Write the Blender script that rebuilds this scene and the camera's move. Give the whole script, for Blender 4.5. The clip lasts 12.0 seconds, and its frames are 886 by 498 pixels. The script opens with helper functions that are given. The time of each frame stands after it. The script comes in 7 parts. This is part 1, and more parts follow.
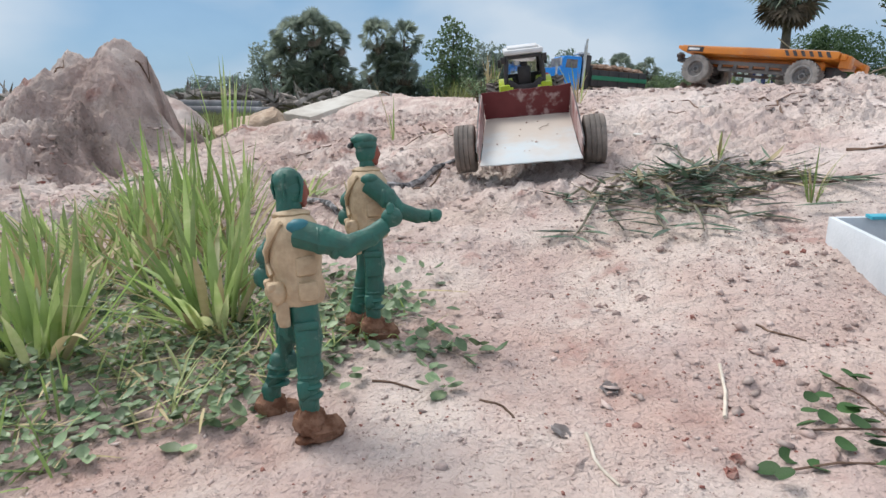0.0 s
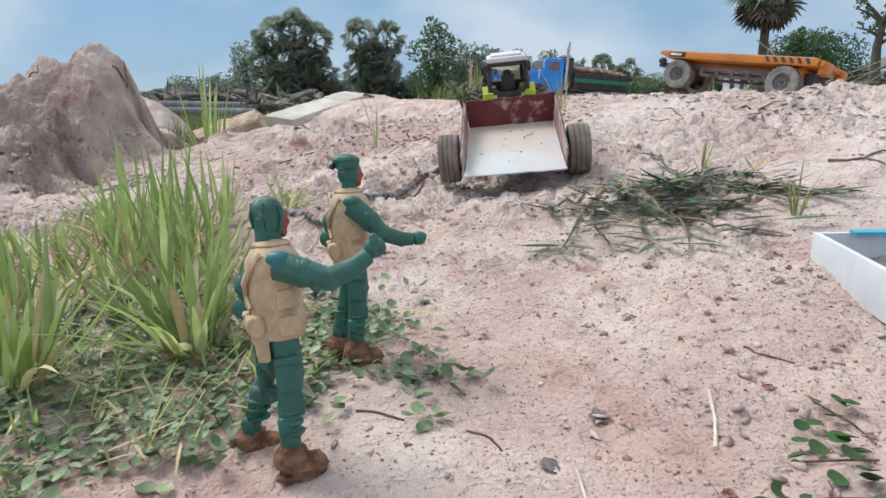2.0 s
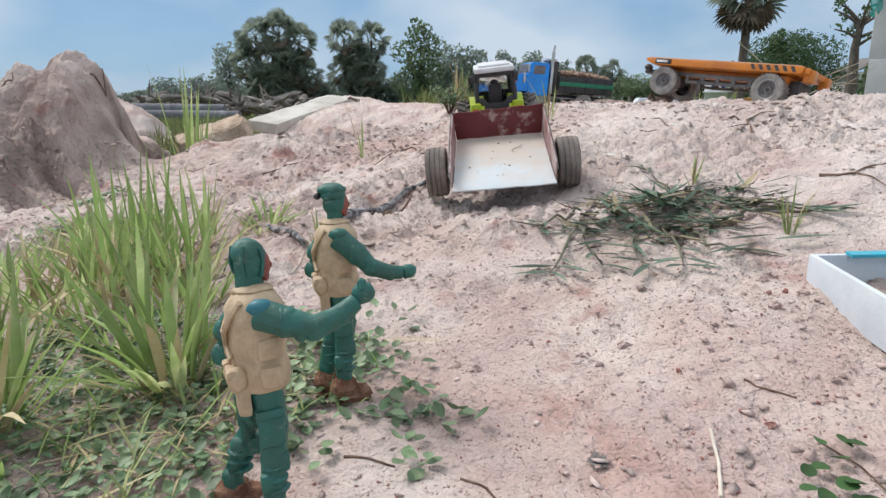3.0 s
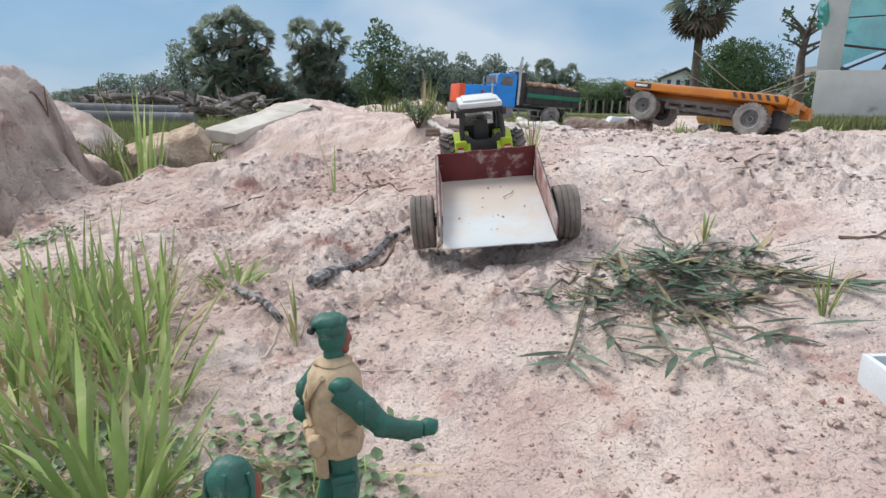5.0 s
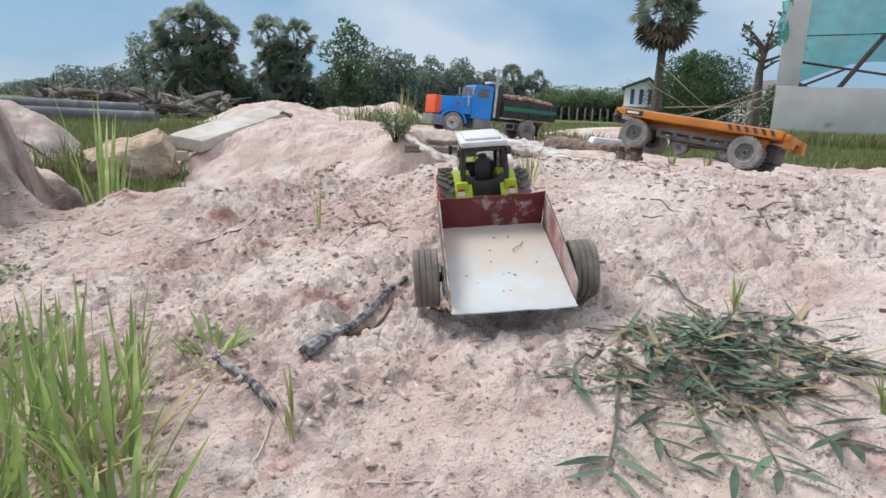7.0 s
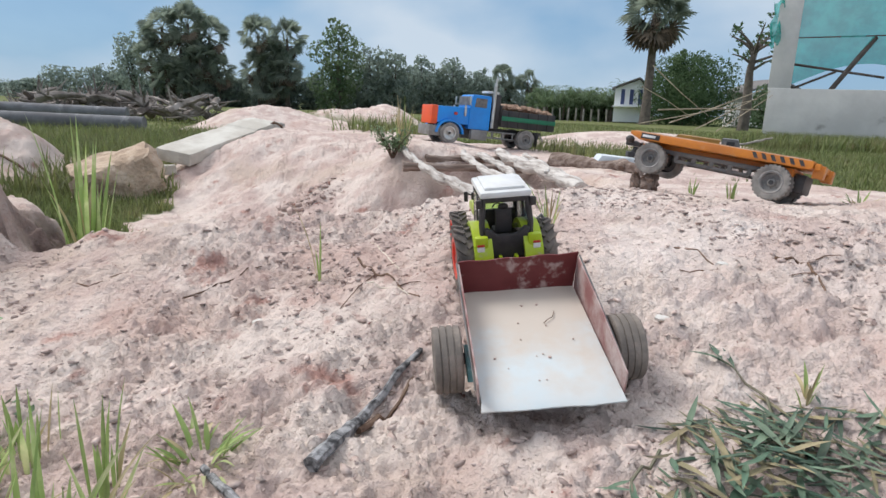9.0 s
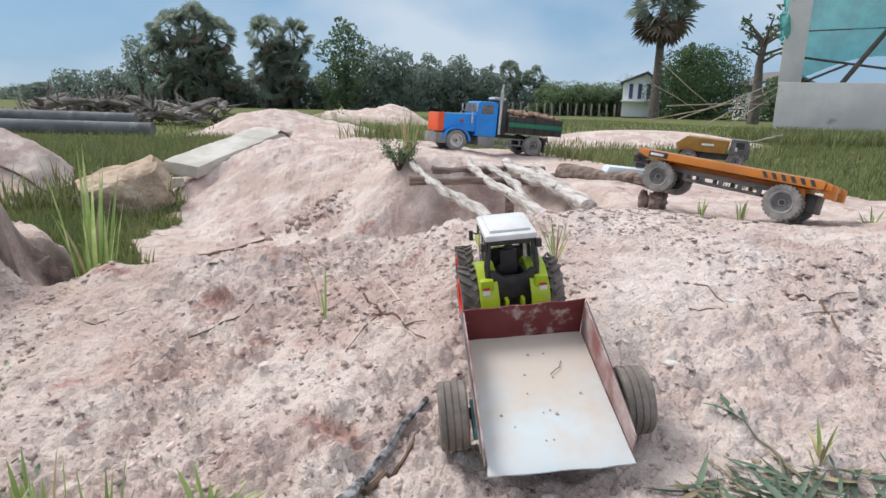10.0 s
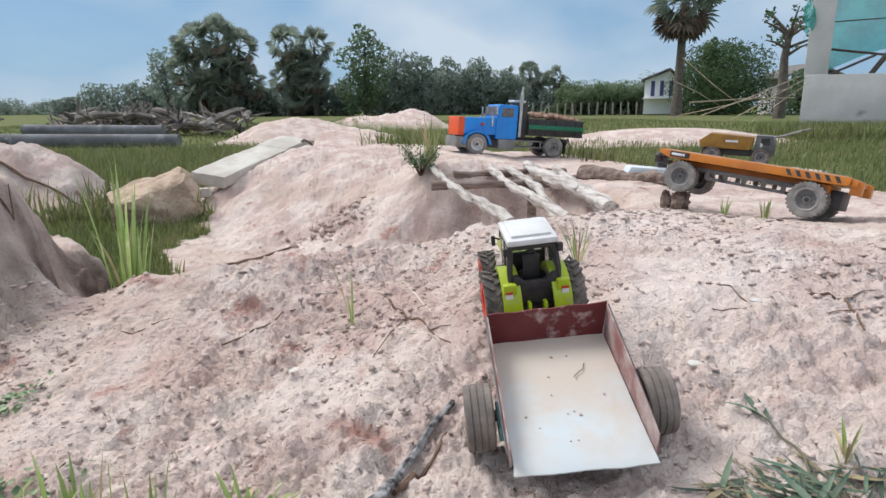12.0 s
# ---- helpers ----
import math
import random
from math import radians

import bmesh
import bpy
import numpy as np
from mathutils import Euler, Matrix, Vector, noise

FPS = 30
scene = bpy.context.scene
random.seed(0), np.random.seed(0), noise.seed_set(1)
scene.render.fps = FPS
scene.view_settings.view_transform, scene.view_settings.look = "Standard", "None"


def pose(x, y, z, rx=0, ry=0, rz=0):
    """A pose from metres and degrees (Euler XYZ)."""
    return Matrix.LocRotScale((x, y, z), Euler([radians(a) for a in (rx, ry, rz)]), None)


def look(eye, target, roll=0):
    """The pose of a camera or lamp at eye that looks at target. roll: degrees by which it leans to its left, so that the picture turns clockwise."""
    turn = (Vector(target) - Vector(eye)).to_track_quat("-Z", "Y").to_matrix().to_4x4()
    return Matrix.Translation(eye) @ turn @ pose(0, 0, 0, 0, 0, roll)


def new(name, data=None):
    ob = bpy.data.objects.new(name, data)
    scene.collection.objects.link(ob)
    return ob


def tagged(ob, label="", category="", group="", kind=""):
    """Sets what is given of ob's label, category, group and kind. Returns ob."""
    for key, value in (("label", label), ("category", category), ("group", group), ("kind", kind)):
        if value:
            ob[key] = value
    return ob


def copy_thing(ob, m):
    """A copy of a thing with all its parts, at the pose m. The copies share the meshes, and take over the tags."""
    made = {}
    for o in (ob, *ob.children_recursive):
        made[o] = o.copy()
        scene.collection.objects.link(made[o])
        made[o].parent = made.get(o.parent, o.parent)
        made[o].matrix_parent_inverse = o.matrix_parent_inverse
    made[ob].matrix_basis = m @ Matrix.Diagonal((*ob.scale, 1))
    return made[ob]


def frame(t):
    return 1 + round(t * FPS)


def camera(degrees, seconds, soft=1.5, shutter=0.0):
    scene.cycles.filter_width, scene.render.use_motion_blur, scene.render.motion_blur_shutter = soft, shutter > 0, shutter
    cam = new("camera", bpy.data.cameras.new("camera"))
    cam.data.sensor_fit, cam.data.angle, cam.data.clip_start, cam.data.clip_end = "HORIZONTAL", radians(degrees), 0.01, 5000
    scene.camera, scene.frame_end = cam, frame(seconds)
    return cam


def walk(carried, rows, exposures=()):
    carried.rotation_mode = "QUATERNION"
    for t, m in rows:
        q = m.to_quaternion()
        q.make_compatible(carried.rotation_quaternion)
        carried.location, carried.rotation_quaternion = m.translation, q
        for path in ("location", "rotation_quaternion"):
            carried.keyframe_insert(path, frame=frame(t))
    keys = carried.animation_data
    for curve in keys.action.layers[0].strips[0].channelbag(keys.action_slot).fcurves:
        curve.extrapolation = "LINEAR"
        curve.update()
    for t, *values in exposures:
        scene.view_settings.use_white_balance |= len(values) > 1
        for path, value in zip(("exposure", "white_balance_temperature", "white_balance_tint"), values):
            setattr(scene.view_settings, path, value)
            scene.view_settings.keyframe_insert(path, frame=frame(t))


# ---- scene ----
cam = camera(72.0, 12.0)
PATH = [
    (0, (0.031, -0.099, 0.216), (0.091, 1.845, -0.252), 0.0),
    (0.5, (0.031, -0.099, 0.216), (0.097, 1.845, -0.251), 0.0),
    (1, (0.031, -0.098, 0.218), (0.107, 1.845, -0.25), -0.0),
    (1.5, (0.032, -0.095, 0.222), (0.122, 1.847, -0.246), -0.0),
    (2, (0.031, -0.084, 0.232), (0.143, 1.857, -0.235), -0.0),
    (2.5, (0.027, -0.075, 0.241), (0.157, 1.866, -0.223), -0.1),
    (3, (0.029, -0.058, 0.252), (0.187, 1.881, -0.212), -0.1),
    (3.2, (0.029, -0.047, 0.259), (0.2, 1.89, -0.207), -0.0),
    (4.8, (-0.004, 0.056, 0.317), (0.272, 1.982, -0.144), 0.7),
    (5, (-0.004, 0.063, 0.32), (0.283, 1.988, -0.141), 0.7),
    (5.5, (-0.007, 0.087, 0.323), (0.307, 2.007, -0.138), 1.0),
    (6, (-0.02, 0.117, 0.333), (0.325, 2.032, -0.128), 1.5),
    (6.5, (-0.032, 0.145, 0.359), (0.342, 2.057, -0.096), 1.8),
    (7, (-0.049, 0.179, 0.38), (0.352, 2.085, -0.071), 2.3),
    (9, (-0.065, 0.323, 0.45), (0.364, 2.223, -0.001), 2.2),
    (9.5, (-0.055, 0.336, 0.484), (0.364, 2.238, 0.031), 1.8),
    (10, (-0.055, 0.348, 0.52), (0.345, 2.253, 0.058), 1.3),
    (10.5, (-0.055, 0.347, 0.537), (0.328, 2.254, 0.073), 0.8),
    (11, (-0.05, 0.337, 0.531), (0.313, 2.248, 0.068), 0.4),
    (11.5, (-0.056, 0.333, 0.531), (0.289, 2.248, 0.072), -0.0),
    (12, (-0.059, 0.328, 0.53), (0.267, 2.249, 0.077), -0.4),
]
walk(cam, [(t, look(eye, target, roll)) for t, eye, target, roll in PATH])

# ---- world and light ----
SUN_EL, SUN_AZ = radians(50), radians(-50)   # azimuth from +y towards +x
world = bpy.data.worlds.new("sky")
scene.world = world
world.use_nodes = True
wn, wl = world.node_tree.nodes, world.node_tree.links
wn.clear()
w_out = wn.new("ShaderNodeOutputWorld")
w_bg = wn.new("ShaderNodeBackground")
w_sky = wn.new("ShaderNodeTexSky")
w_sky.sky_type = "NISHITA"
w_sky.sun_disc = False
w_sky.sun_elevation, w_sky.sun_rotation = SUN_EL, SUN_AZ
w_sky.air_density, w_sky.dust_density, w_sky.ozone_density = 1.0, 0.3, 3.0
w_co = wn.new("ShaderNodeTexCoord")
w_map = wn.new("ShaderNodeMapping")
w_map.inputs["Scale"].default_value = (1.0, 1.0, 1.9)
w_map.inputs["Location"].default_value = (0.35, 0.2, 0.1)
w_noise = wn.new("ShaderNodeTexNoise")
w_noise.inputs["Scale"].default_value = 2.3
w_noise.inputs["Detail"].default_value = 7
w_noise.inputs["Roughness"].default_value = 0.55
w_ramp = wn.new("ShaderNodeValToRGB")
w_ramp.color_ramp.elements[0].position, w_ramp.color_ramp.elements[0].color = 0.34, (0.84, 0.84, 0.84, 1)
w_ramp.color_ramp.elements[1].position, w_ramp.color_ramp.elements[1].color = 0.60, (0.97, 0.97, 0.97, 1)
# two kinds of cloud: grey-blue sheets and paler heaps
w_noise2 = wn.new("ShaderNodeTexNoise")
w_noise2.inputs["Scale"].default_value, w_noise2.inputs["Detail"].default_value, w_noise2.inputs["Roughness"].default_value = 2.3, 7, 0.46
w_ramp2 = wn.new("ShaderNodeValToRGB")
w_ramp2.color_ramp.elements[0].position, w_ramp2.color_ramp.elements[0].color = 0.40, (1.75, 2.95, 4.4, 1)
w_ramp2.color_ramp.elements[1].position, w_ramp2.color_ramp.elements[1].color = 0.60, (4.1, 4.8, 5.6, 1)
w_mix = wn.new("ShaderNodeMix")
w_mix.data_type = "RGBA"
wl.new(w_co.outputs["Generated"], w_map.inputs["Vector"])
wl.new(w_map.outputs["Vector"], w_noise.inputs["Vector"])
wl.new(w_map.outputs["Vector"], w_noise2.inputs["Vector"])
wl.new(w_noise.outputs["Fac"], w_ramp.inputs["Fac"])
wl.new(w_noise2.outputs["Fac"], w_ramp2.inputs["Fac"])
wl.new(w_ramp.outputs["Color"], w_mix.inputs["Factor"])
wl.new(w_sky.outputs["Color"], w_mix.inputs["A"])
wl.new(w_ramp2.outputs["Color"], w_mix.inputs["B"])
# the cloud cover grows brighter and greyer towards the zenith
w_sep = wn.new("ShaderNodeSeparateXYZ")
w_up = wn.new("ShaderNodeMapRange")
w_up.interpolation_type = "SMOOTHSTEP"
w_up.inputs["From Min"].default_value, w_up.inputs["From Max"].default_value = 0.18, 0.80
w_zen = wn.new("ShaderNodeMix")
w_zen.data_type = "RGBA"
w_zen.inputs["B"].default_value = (6.1, 6.35, 6.9, 1)
wl.new(w_co.outputs["Generated"], w_sep.inputs["Vector"])
wl.new(w_sep.outputs["Z"], w_up.inputs["Value"])
wl.new(w_up.outputs["Result"], w_zen.inputs["Factor"])
wl.new(w_mix.outputs["Result"], w_zen.inputs["A"])
wl.new(w_zen.outputs["Result"], w_bg.inputs["Color"])
w_bg.inputs["Strength"].default_value = 0.143
wl.new(w_bg.outputs["Background"], w_out.inputs["Surface"])

sun = new("sun", bpy.data.lights.new("sun", "SUN"))
sun.data.energy, sun.data.angle, sun.data.color = 2.8, radians(26), (1.0, 0.955, 0.91)
sun.matrix_world = look((math.sin(SUN_AZ) * math.cos(SUN_EL) * 50, math.cos(SUN_AZ) * math.cos(SUN_EL) * 50, math.sin(SUN_EL) * 50), (0, 0, 0))


# ---- materials ----
def material(name, a, b=None, rough=0.7, metal=0.0, scale=8.0, lo=0.35, hi=0.65, bump=0.0, bump_scale=60.0, c=None, c_scale=3.0, c_lo=0.55, c_hi=0.7,
             random=0.0, island=0.0, translucent=0.0, coords="Object", bump_dist=0.002, spec=0.5, grain=None):
    """Two colours mixed by noise, a third in patches, and a fine relief."""
    m = bpy.data.materials.new(name)
    m.use_nodes = True
    n, l = m.node_tree.nodes, m.node_tree.links
    p = n["Principled BSDF"]
    p.inputs["Roughness"].default_value, p.inputs["Metallic"].default_value = rough, metal
    p.inputs["Specular IOR Level"].default_value = spec
    co = n.new("ShaderNodeTexCoord")
    place = co.outputs[coords]
    if grain:
        g = n.new("ShaderNodeMapping")
        g.inputs["Scale"].default_value = grain
        l.new(place, g.inputs["Vector"])
        place = g.outputs["Vector"]

    def fac(s, low, high, detail=6):
        t = n.new("ShaderNodeTexNoise")
        t.inputs["Scale"].default_value, t.inputs["Detail"].default_value, t.inputs["Roughness"].default_value = s, detail, 0.62
        l.new(place, t.inputs["Vector"])
        r = n.new("ShaderNodeMapRange")
        r.interpolation_type = "SMOOTHSTEP"
        r.inputs["From Min"].default_value, r.inputs["From Max"].default_value = low, high
        l.new(t.outputs["Fac"], r.inputs["Value"])
        return r.outputs["Result"]

    def mix(f, x, y):
        k = n.new("ShaderNodeMix")
        k.data_type = "RGBA"
        l.new(f, k.inputs["Factor"])
        for v, s in ((x, "A"), (y, "B")):
            if isinstance(v, tuple):
                k.inputs[s].default_value = (*v, 1)
            else:
                l.new(v, k.inputs[s])
        return k.outputs["Result"]

    colour = mix(fac(scale, lo, hi), a, b or tuple(v * 0.8 for v in a))
    if c:
        colour = mix(fac(c_scale, c_lo, c_hi), colour, c)
    if random or island:
        g = n.new("ShaderNodeObjectInfo" if random else "ShaderNodeNewGeometry")
        r = n.new("ShaderNodeMapRange")
        amount = random or island
        r.inputs["To Min"].default_value, r.inputs["To Max"].default_value = 1 - amount, 1 + amount
        l.new(g.outputs["Random" if random else "Random Per Island"], r.inputs["Value"])
        h = n.new("ShaderNodeHueSaturation")
        l.new(r.outputs["Result"], h.inputs["Value"])
        l.new(colour, h.inputs["Color"])
        colour = h.outputs["Color"]
    l.new(colour, p.inputs["Base Color"])
    if bump:
        t = n.new("ShaderNodeTexNoise")
        t.inputs["Scale"].default_value, t.inputs["Detail"].default_value = bump_scale, 8
        l.new(place, t.inputs["Vector"])
        k = n.new("ShaderNodeBump")
        k.inputs["Strength"].default_value, k.inputs["Distance"].default_value = bump, bump_dist
        l.new(t.outputs["Fac"], k.inputs["Height"])
        l.new(k.outputs["Normal"], p.inputs["Normal"])
    if translucent:
        tr = n.new("ShaderNodeBsdfTranslucent")
        l.new(colour, tr.inputs["Color"])
        s = n.new("ShaderNodeMixShader")
        s.inputs["Fac"].default_value = translucent
        l.new(p.outputs["BSDF"], s.inputs[1])
        l.new(tr.outputs["BSDF"], s.inputs[2])
        l.new(s.outputs["Shader"], n["Material Output"].inputs["Surface"])
    return m


def glass_material(name, tint, rough=0.05):
    m = bpy.data.materials.new(name)
    m.use_nodes = True
    p = m.node_tree.nodes["Principled BSDF"]
    p.inputs["Base Color"].default_value = (*tint, 1)
    p.inputs["Transmission Weight"].default_value = 0.9
    p.inputs["Roughness"].default_value = rough
    return m


def bed_material():
    """Pale blue-white paint, dusted beige except along the tail edge and in worn patches."""
    m = material("pale painted sheet metal", (0.54, 0.61, 0.64), (0.58, 0.60, 0.60), 0.5, scale=14, bump=0.15, bump_scale=40)
    n, l = m.node_tree.nodes, m.node_tree.links
    p = n["Principled BSDF"]
    paint = p.inputs["Base Color"].links[0].from_socket
    co, sep, t, dust, grain, k = (n.new(x) for x in ("ShaderNodeTexCoord", "ShaderNodeSeparateXYZ", "ShaderNodeTexNoise", "ShaderNodeMapRange", "ShaderNodeTexNoise", "ShaderNodeMix"))
    t.inputs["Scale"].default_value, t.inputs["Detail"].default_value = 15, 4
    grain.inputs["Scale"].default_value, grain.inputs["Detail"].default_value = 90, 5
    l.new(co.outputs["Object"], sep.inputs["Vector"])
    l.new(co.outputs["Object"], t.inputs["Vector"])
    l.new(co.outputs["Object"], grain.inputs["Vector"])
    add, add2 = n.new("ShaderNodeMath"), n.new("ShaderNodeMath")
    add.operation, add2.operation = "MULTIPLY_ADD", "MULTIPLY_ADD"
    add.inputs[1].default_value = 0.28
    add2.inputs[1].default_value = 0.06
    l.new(t.outputs["Fac"], add.inputs[0])
    l.new(sep.outputs["Y"], add.inputs[2])
    l.new(grain.outputs["Fac"], add2.inputs[0])
    l.new(add.outputs["Value"], add2.inputs[2])
    dust.interpolation_type = "SMOOTHSTEP"
    dust.inputs["From Min"].default_value, dust.inputs["From Max"].default_value = 0.07, 0.22
    dust.inputs["To Max"].default_value = 0.88
    l.new(add2.outputs["Value"], dust.inputs["Value"])
    k.data_type = "RGBA"
    k.inputs["B"].default_value = (0.54, 0.465, 0.395, 1)
    l.new(dust.outputs["Result"], k.inputs["Factor"])
    l.new(paint, k.inputs["A"])
    l.new(k.outputs["Result"], p.inputs["Base Color"])
    return m


def ground_material():
    """Pale pink sandy clay with reddish stains; grassy soil where the mask 'cover' says so."""
    m = bpy.data.materials.new("sandy clay")
    m.use_nodes = True
    n, l = m.node_tree.nodes, m.node_tree.links
    p = n["Principled BSDF"]
    p.inputs["Roughness"].default_value = 0.95
    p.inputs["Specular IOR Level"].default_value = 0.15
    co = n.new("ShaderNodeTexCoord")

    def noise_fac(s, low, high, detail=7, rough=0.6):
        t = n.new("ShaderNodeTexNoise")
        t.inputs["Scale"].default_value, t.inputs["Detail"].default_value, t.inputs["Roughness"].default_value = s, detail, rough
        l.new(co.outputs["Object"], t.inputs["Vector"])
        r = n.new("ShaderNodeMapRange")
        r.interpolation_type = "SMOOTHSTEP"
        r.inputs["From Min"].default_value, r.inputs["From Max"].default_value = low, high
        l.new(t.outputs["Fac"], r.inputs["Value"])
        return r.outputs["Result"], t.outputs["Fac"]

    def mix(f, x, y):
        k = n.new("ShaderNodeMix")
        k.data_type = "RGBA"
        l.new(f, k.inputs["Factor"])
        for v, s in ((x, "A"), (y, "B")):
            if isinstance(v, tuple):
                k.inputs[s].default_value = (*v, 1)
            else:
                l.new(v, k.inputs[s])
        return k.outputs["Result"]

    PALE, PINK, TAN, RED, GREY = (0.715, 0.615, 0.560), (0.565, 0.438, 0.400), (0.585, 0.470, 0.400), (0.42, 0.245, 0.21), (0.42, 0.325, 0.290)
    col = mix(noise_fac(5, 0.40, 0.60)[0], PINK, PALE)
    col = mix(noise_fac(1.7, 0.50, 0.68)[0], col, TAN)
    col = mix(noise_fac(14, 0.58, 0.74)[0], col, GREY)
    col = mix(noise_fac(3.1, 0.56, 0.70)[0], col, (0.54, 0.40, 0.355))
    col = mix(noise_fac(9, 0.57, 0.72)[0], col, RED)
    col = mix(noise_fac(30, 0.62, 0.76)[0], col, (0.44, 0.30, 0.26))
    col = mix(noise_fac(80, 0.60, 0.80)[0], col, GREY)
    col = mix(noise_fac(150, 0.56, 0.74, 8, 0.7)[0], col, mix(noise_fac(40, 0.45, 0.6)[0], (0.40, 0.30, 0.26), (0.56, 0.42, 0.37)))
    col = mix(noise_fac(110, 0.60, 0.72, 8, 0.7)[0], col, (0.78, 0.69, 0.63))
    rust = n.new("ShaderNodeAttribute")
    rust.attribute_name = "rust"
    col = mix(rust.outputs["Fac"], col, mix(noise_fac(26, 0.4, 0.65)[0], (0.60, 0.43, 0.37), (0.46, 0.29, 0.245)))
    chalk = n.new("ShaderNodeAttribute")
    chalk.attribute_name = "chalk"
    col = mix(chalk.outputs["Fac"], col, mix(noise_fac(11, 0.35, 0.65)[0], (0.66, 0.57, 0.53), (0.82, 0.74, 0.70)))
    cover = n.new("ShaderNodeAttribute")
    cover.attribute_name = "cover"
    field = mix(noise_fac(0.6, 0.35, 0.65)[0], (0.10, 0.135, 0.042), (0.17, 0.17, 0.075))
    col = mix(cover.outputs["Fac"], col, field)
    # brown damp earth tone, which also stands in for shade on the pit wall
    damp_shade = n.new("ShaderNodeAttribute")
    damp_shade.attribute_name = "loam_shade"
    col = mix(damp_shade.outputs["Fac"], col, mix(noise_fac(12, 0.4, 0.6)[0], (0.135, 0.098, 0.087), (0.26, 0.195, 0.175)))
    l.new(col, p.inputs["Base Color"])
    def crumbs(scale, detail):
        v = n.new("ShaderNodeTexVoronoi")
        v.feature, v.distance = "F1", "EUCLIDEAN"
        v.inputs["Scale"].default_value, v.inputs["Detail"].default_value, v.inputs["Roughness"].default_value = scale, detail, 0.7
        l.new(warp.outputs["Vector"], v.inputs["Vector"])
        return v.outputs["Distance"]

    # crumbs are drawn out of round by a slight warp of their places
    swirl, warp = n.new("ShaderNodeTexNoise"), n.new("ShaderNodeVectorMath")
    swirl.inputs["Scale"].default_value, swirl.inputs["Detail"].default_value = 60, 4
    warp.operation = "MULTIPLY_ADD"
    warp.inputs[1].default_value = (0.02, 0.02, 0.02)
    l.new(co.outputs["Object"], swirl.inputs["Vector"])
    l.new(swirl.outputs["Color"], warp.inputs[0])
    l.new(co.outputs["Object"], warp.inputs[2])
    normal = None
    for height, strength, distance in ((noise_fac(13, 0, 1)[1], 0.7, 0.022), (crumbs(55, 2.0), 0.45, 0.010), (noise_fac(120, 0, 1, 8, 0.65)[1], 0.75, 0.006), (crumbs(240, 1.0), 0.3, 0.0022)):
        k = n.new("ShaderNodeBump")
        k.inputs["Strength"].default_value, k.inputs["Distance"].default_value = strength, distance
        l.new(height, k.inputs["Height"])
        if normal:
            l.new(normal, k.inputs["Normal"])
        normal = k.outputs["Normal"]
    l.new(normal, p.inputs["Normal"])
    return m


M_GROUND = ground_material()
M_CLOD = material("dry clod", (0.54, 0.43, 0.39), (0.38, 0.285, 0.255), 0.95, scale=60, bump=0.6, bump_scale=220, island=0.3, spec=0.1)
M_FLAKE = material("dry crust flake", (0.40, 0.31, 0.28), (0.58, 0.475, 0.435), 0.95, scale=60, bump=0.5, bump_scale=220, island=0.35, spec=0.1)
M_REDSTONE = material("red laterite", (0.27, 0.11, 0.09), (0.40, 0.26, 0.22), 0.9, scale=90, bump=0.6, bump_scale=260, spec=0.1)
M_TYRE = material("dusty tyre rubber", (0.10, 0.09, 0.085), (0.30, 0.25, 0.22), 0.9, scale=30, lo=0.35, hi=0.75, bump=0.3, bump_scale=300, spec=0.2)
M_TYRE_DUST = material("dusty brown-grey rubber", (0.17, 0.15, 0.135), (0.33, 0.28, 0.245), 0.9, scale=30, lo=0.35, hi=0.75, bump=0.3, bump_scale=300, spec=0.2)
M_TYRE_GREY = material("grey dusty rubber", (0.19, 0.18, 0.172), (0.31, 0.29, 0.268), 0.9, scale=30, bump=0.3, bump_scale=300, spec=0.2)
M_BLACK = material("black plastic", (0.018, 0.018, 0.02), (0.05, 0.045, 0.045), 0.5, scale=20)
M_RIM_GREY = material("grey rim", (0.16, 0.16, 0.165), (0.30, 0.28, 0.26), 0.6, scale=25)
M_RED_RIM = material("red plastic rim", (0.72, 0.03, 0.012), (0.55, 0.06, 0.03), 0.4, scale=25)
M_LIME = material("lime green plastic", (0.42, 0.56, 0.015), (0.36, 0.44, 0.03), 0.35, scale=15, c=(0.42, 0.38, 0.24), c_scale=30, c_lo=0.58, c_hi=0.75)
M_WHITE = material("white plastic", (0.72, 0.73, 0.74), (0.60, 0.60, 0.59), 0.4, scale=14)
M_BED = bed_material()
M_MAROON = material("maroon painted sheet metal", (0.115, 0.012, 0.014), (0.15, 0.022, 0.024), 0.5, scale=14, c=(0.40, 0.29, 0.27), c_scale=34, c_lo=0.54, c_hi=0.68, bump=0.2, bump_scale=60)
M_MAROON_DUST = material("dusty maroon sheet metal", (0.24, 0.10, 0.095), (0.46, 0.37, 0.35), 0.65, scale=22, lo=0.35, hi=0.7, bump=0.2, bump_scale=60)
M_TEAL = material("teal painted steel", (0.10, 0.30, 0.33), (0.22, 0.36, 0.38), 0.5, scale=40)
M_ORANGE = material("orange painted plastic", (0.62, 0.21, 0.022), (0.48, 0.16, 0.03), 0.45, scale=10, c=(0.50, 0.36, 0.24), c_scale=14, c_lo=0.58, c_hi=0.75)
M_DECK = material("dusty deck", (0.55, 0.42, 0.32), (0.50, 0.24, 0.08), 0.85, scale=9, lo=0.4, hi=0.75)
M_GUNMETAL = material("gunmetal grey plastic", (0.085, 0.085, 0.09), (0.19, 0.18, 0.17), 0.5, scale=18)
M_BLUE = material("blue painted body", (0.012, 0.27, 0.78), (0.014, 0.22, 0.66), 0.35, scale=8)
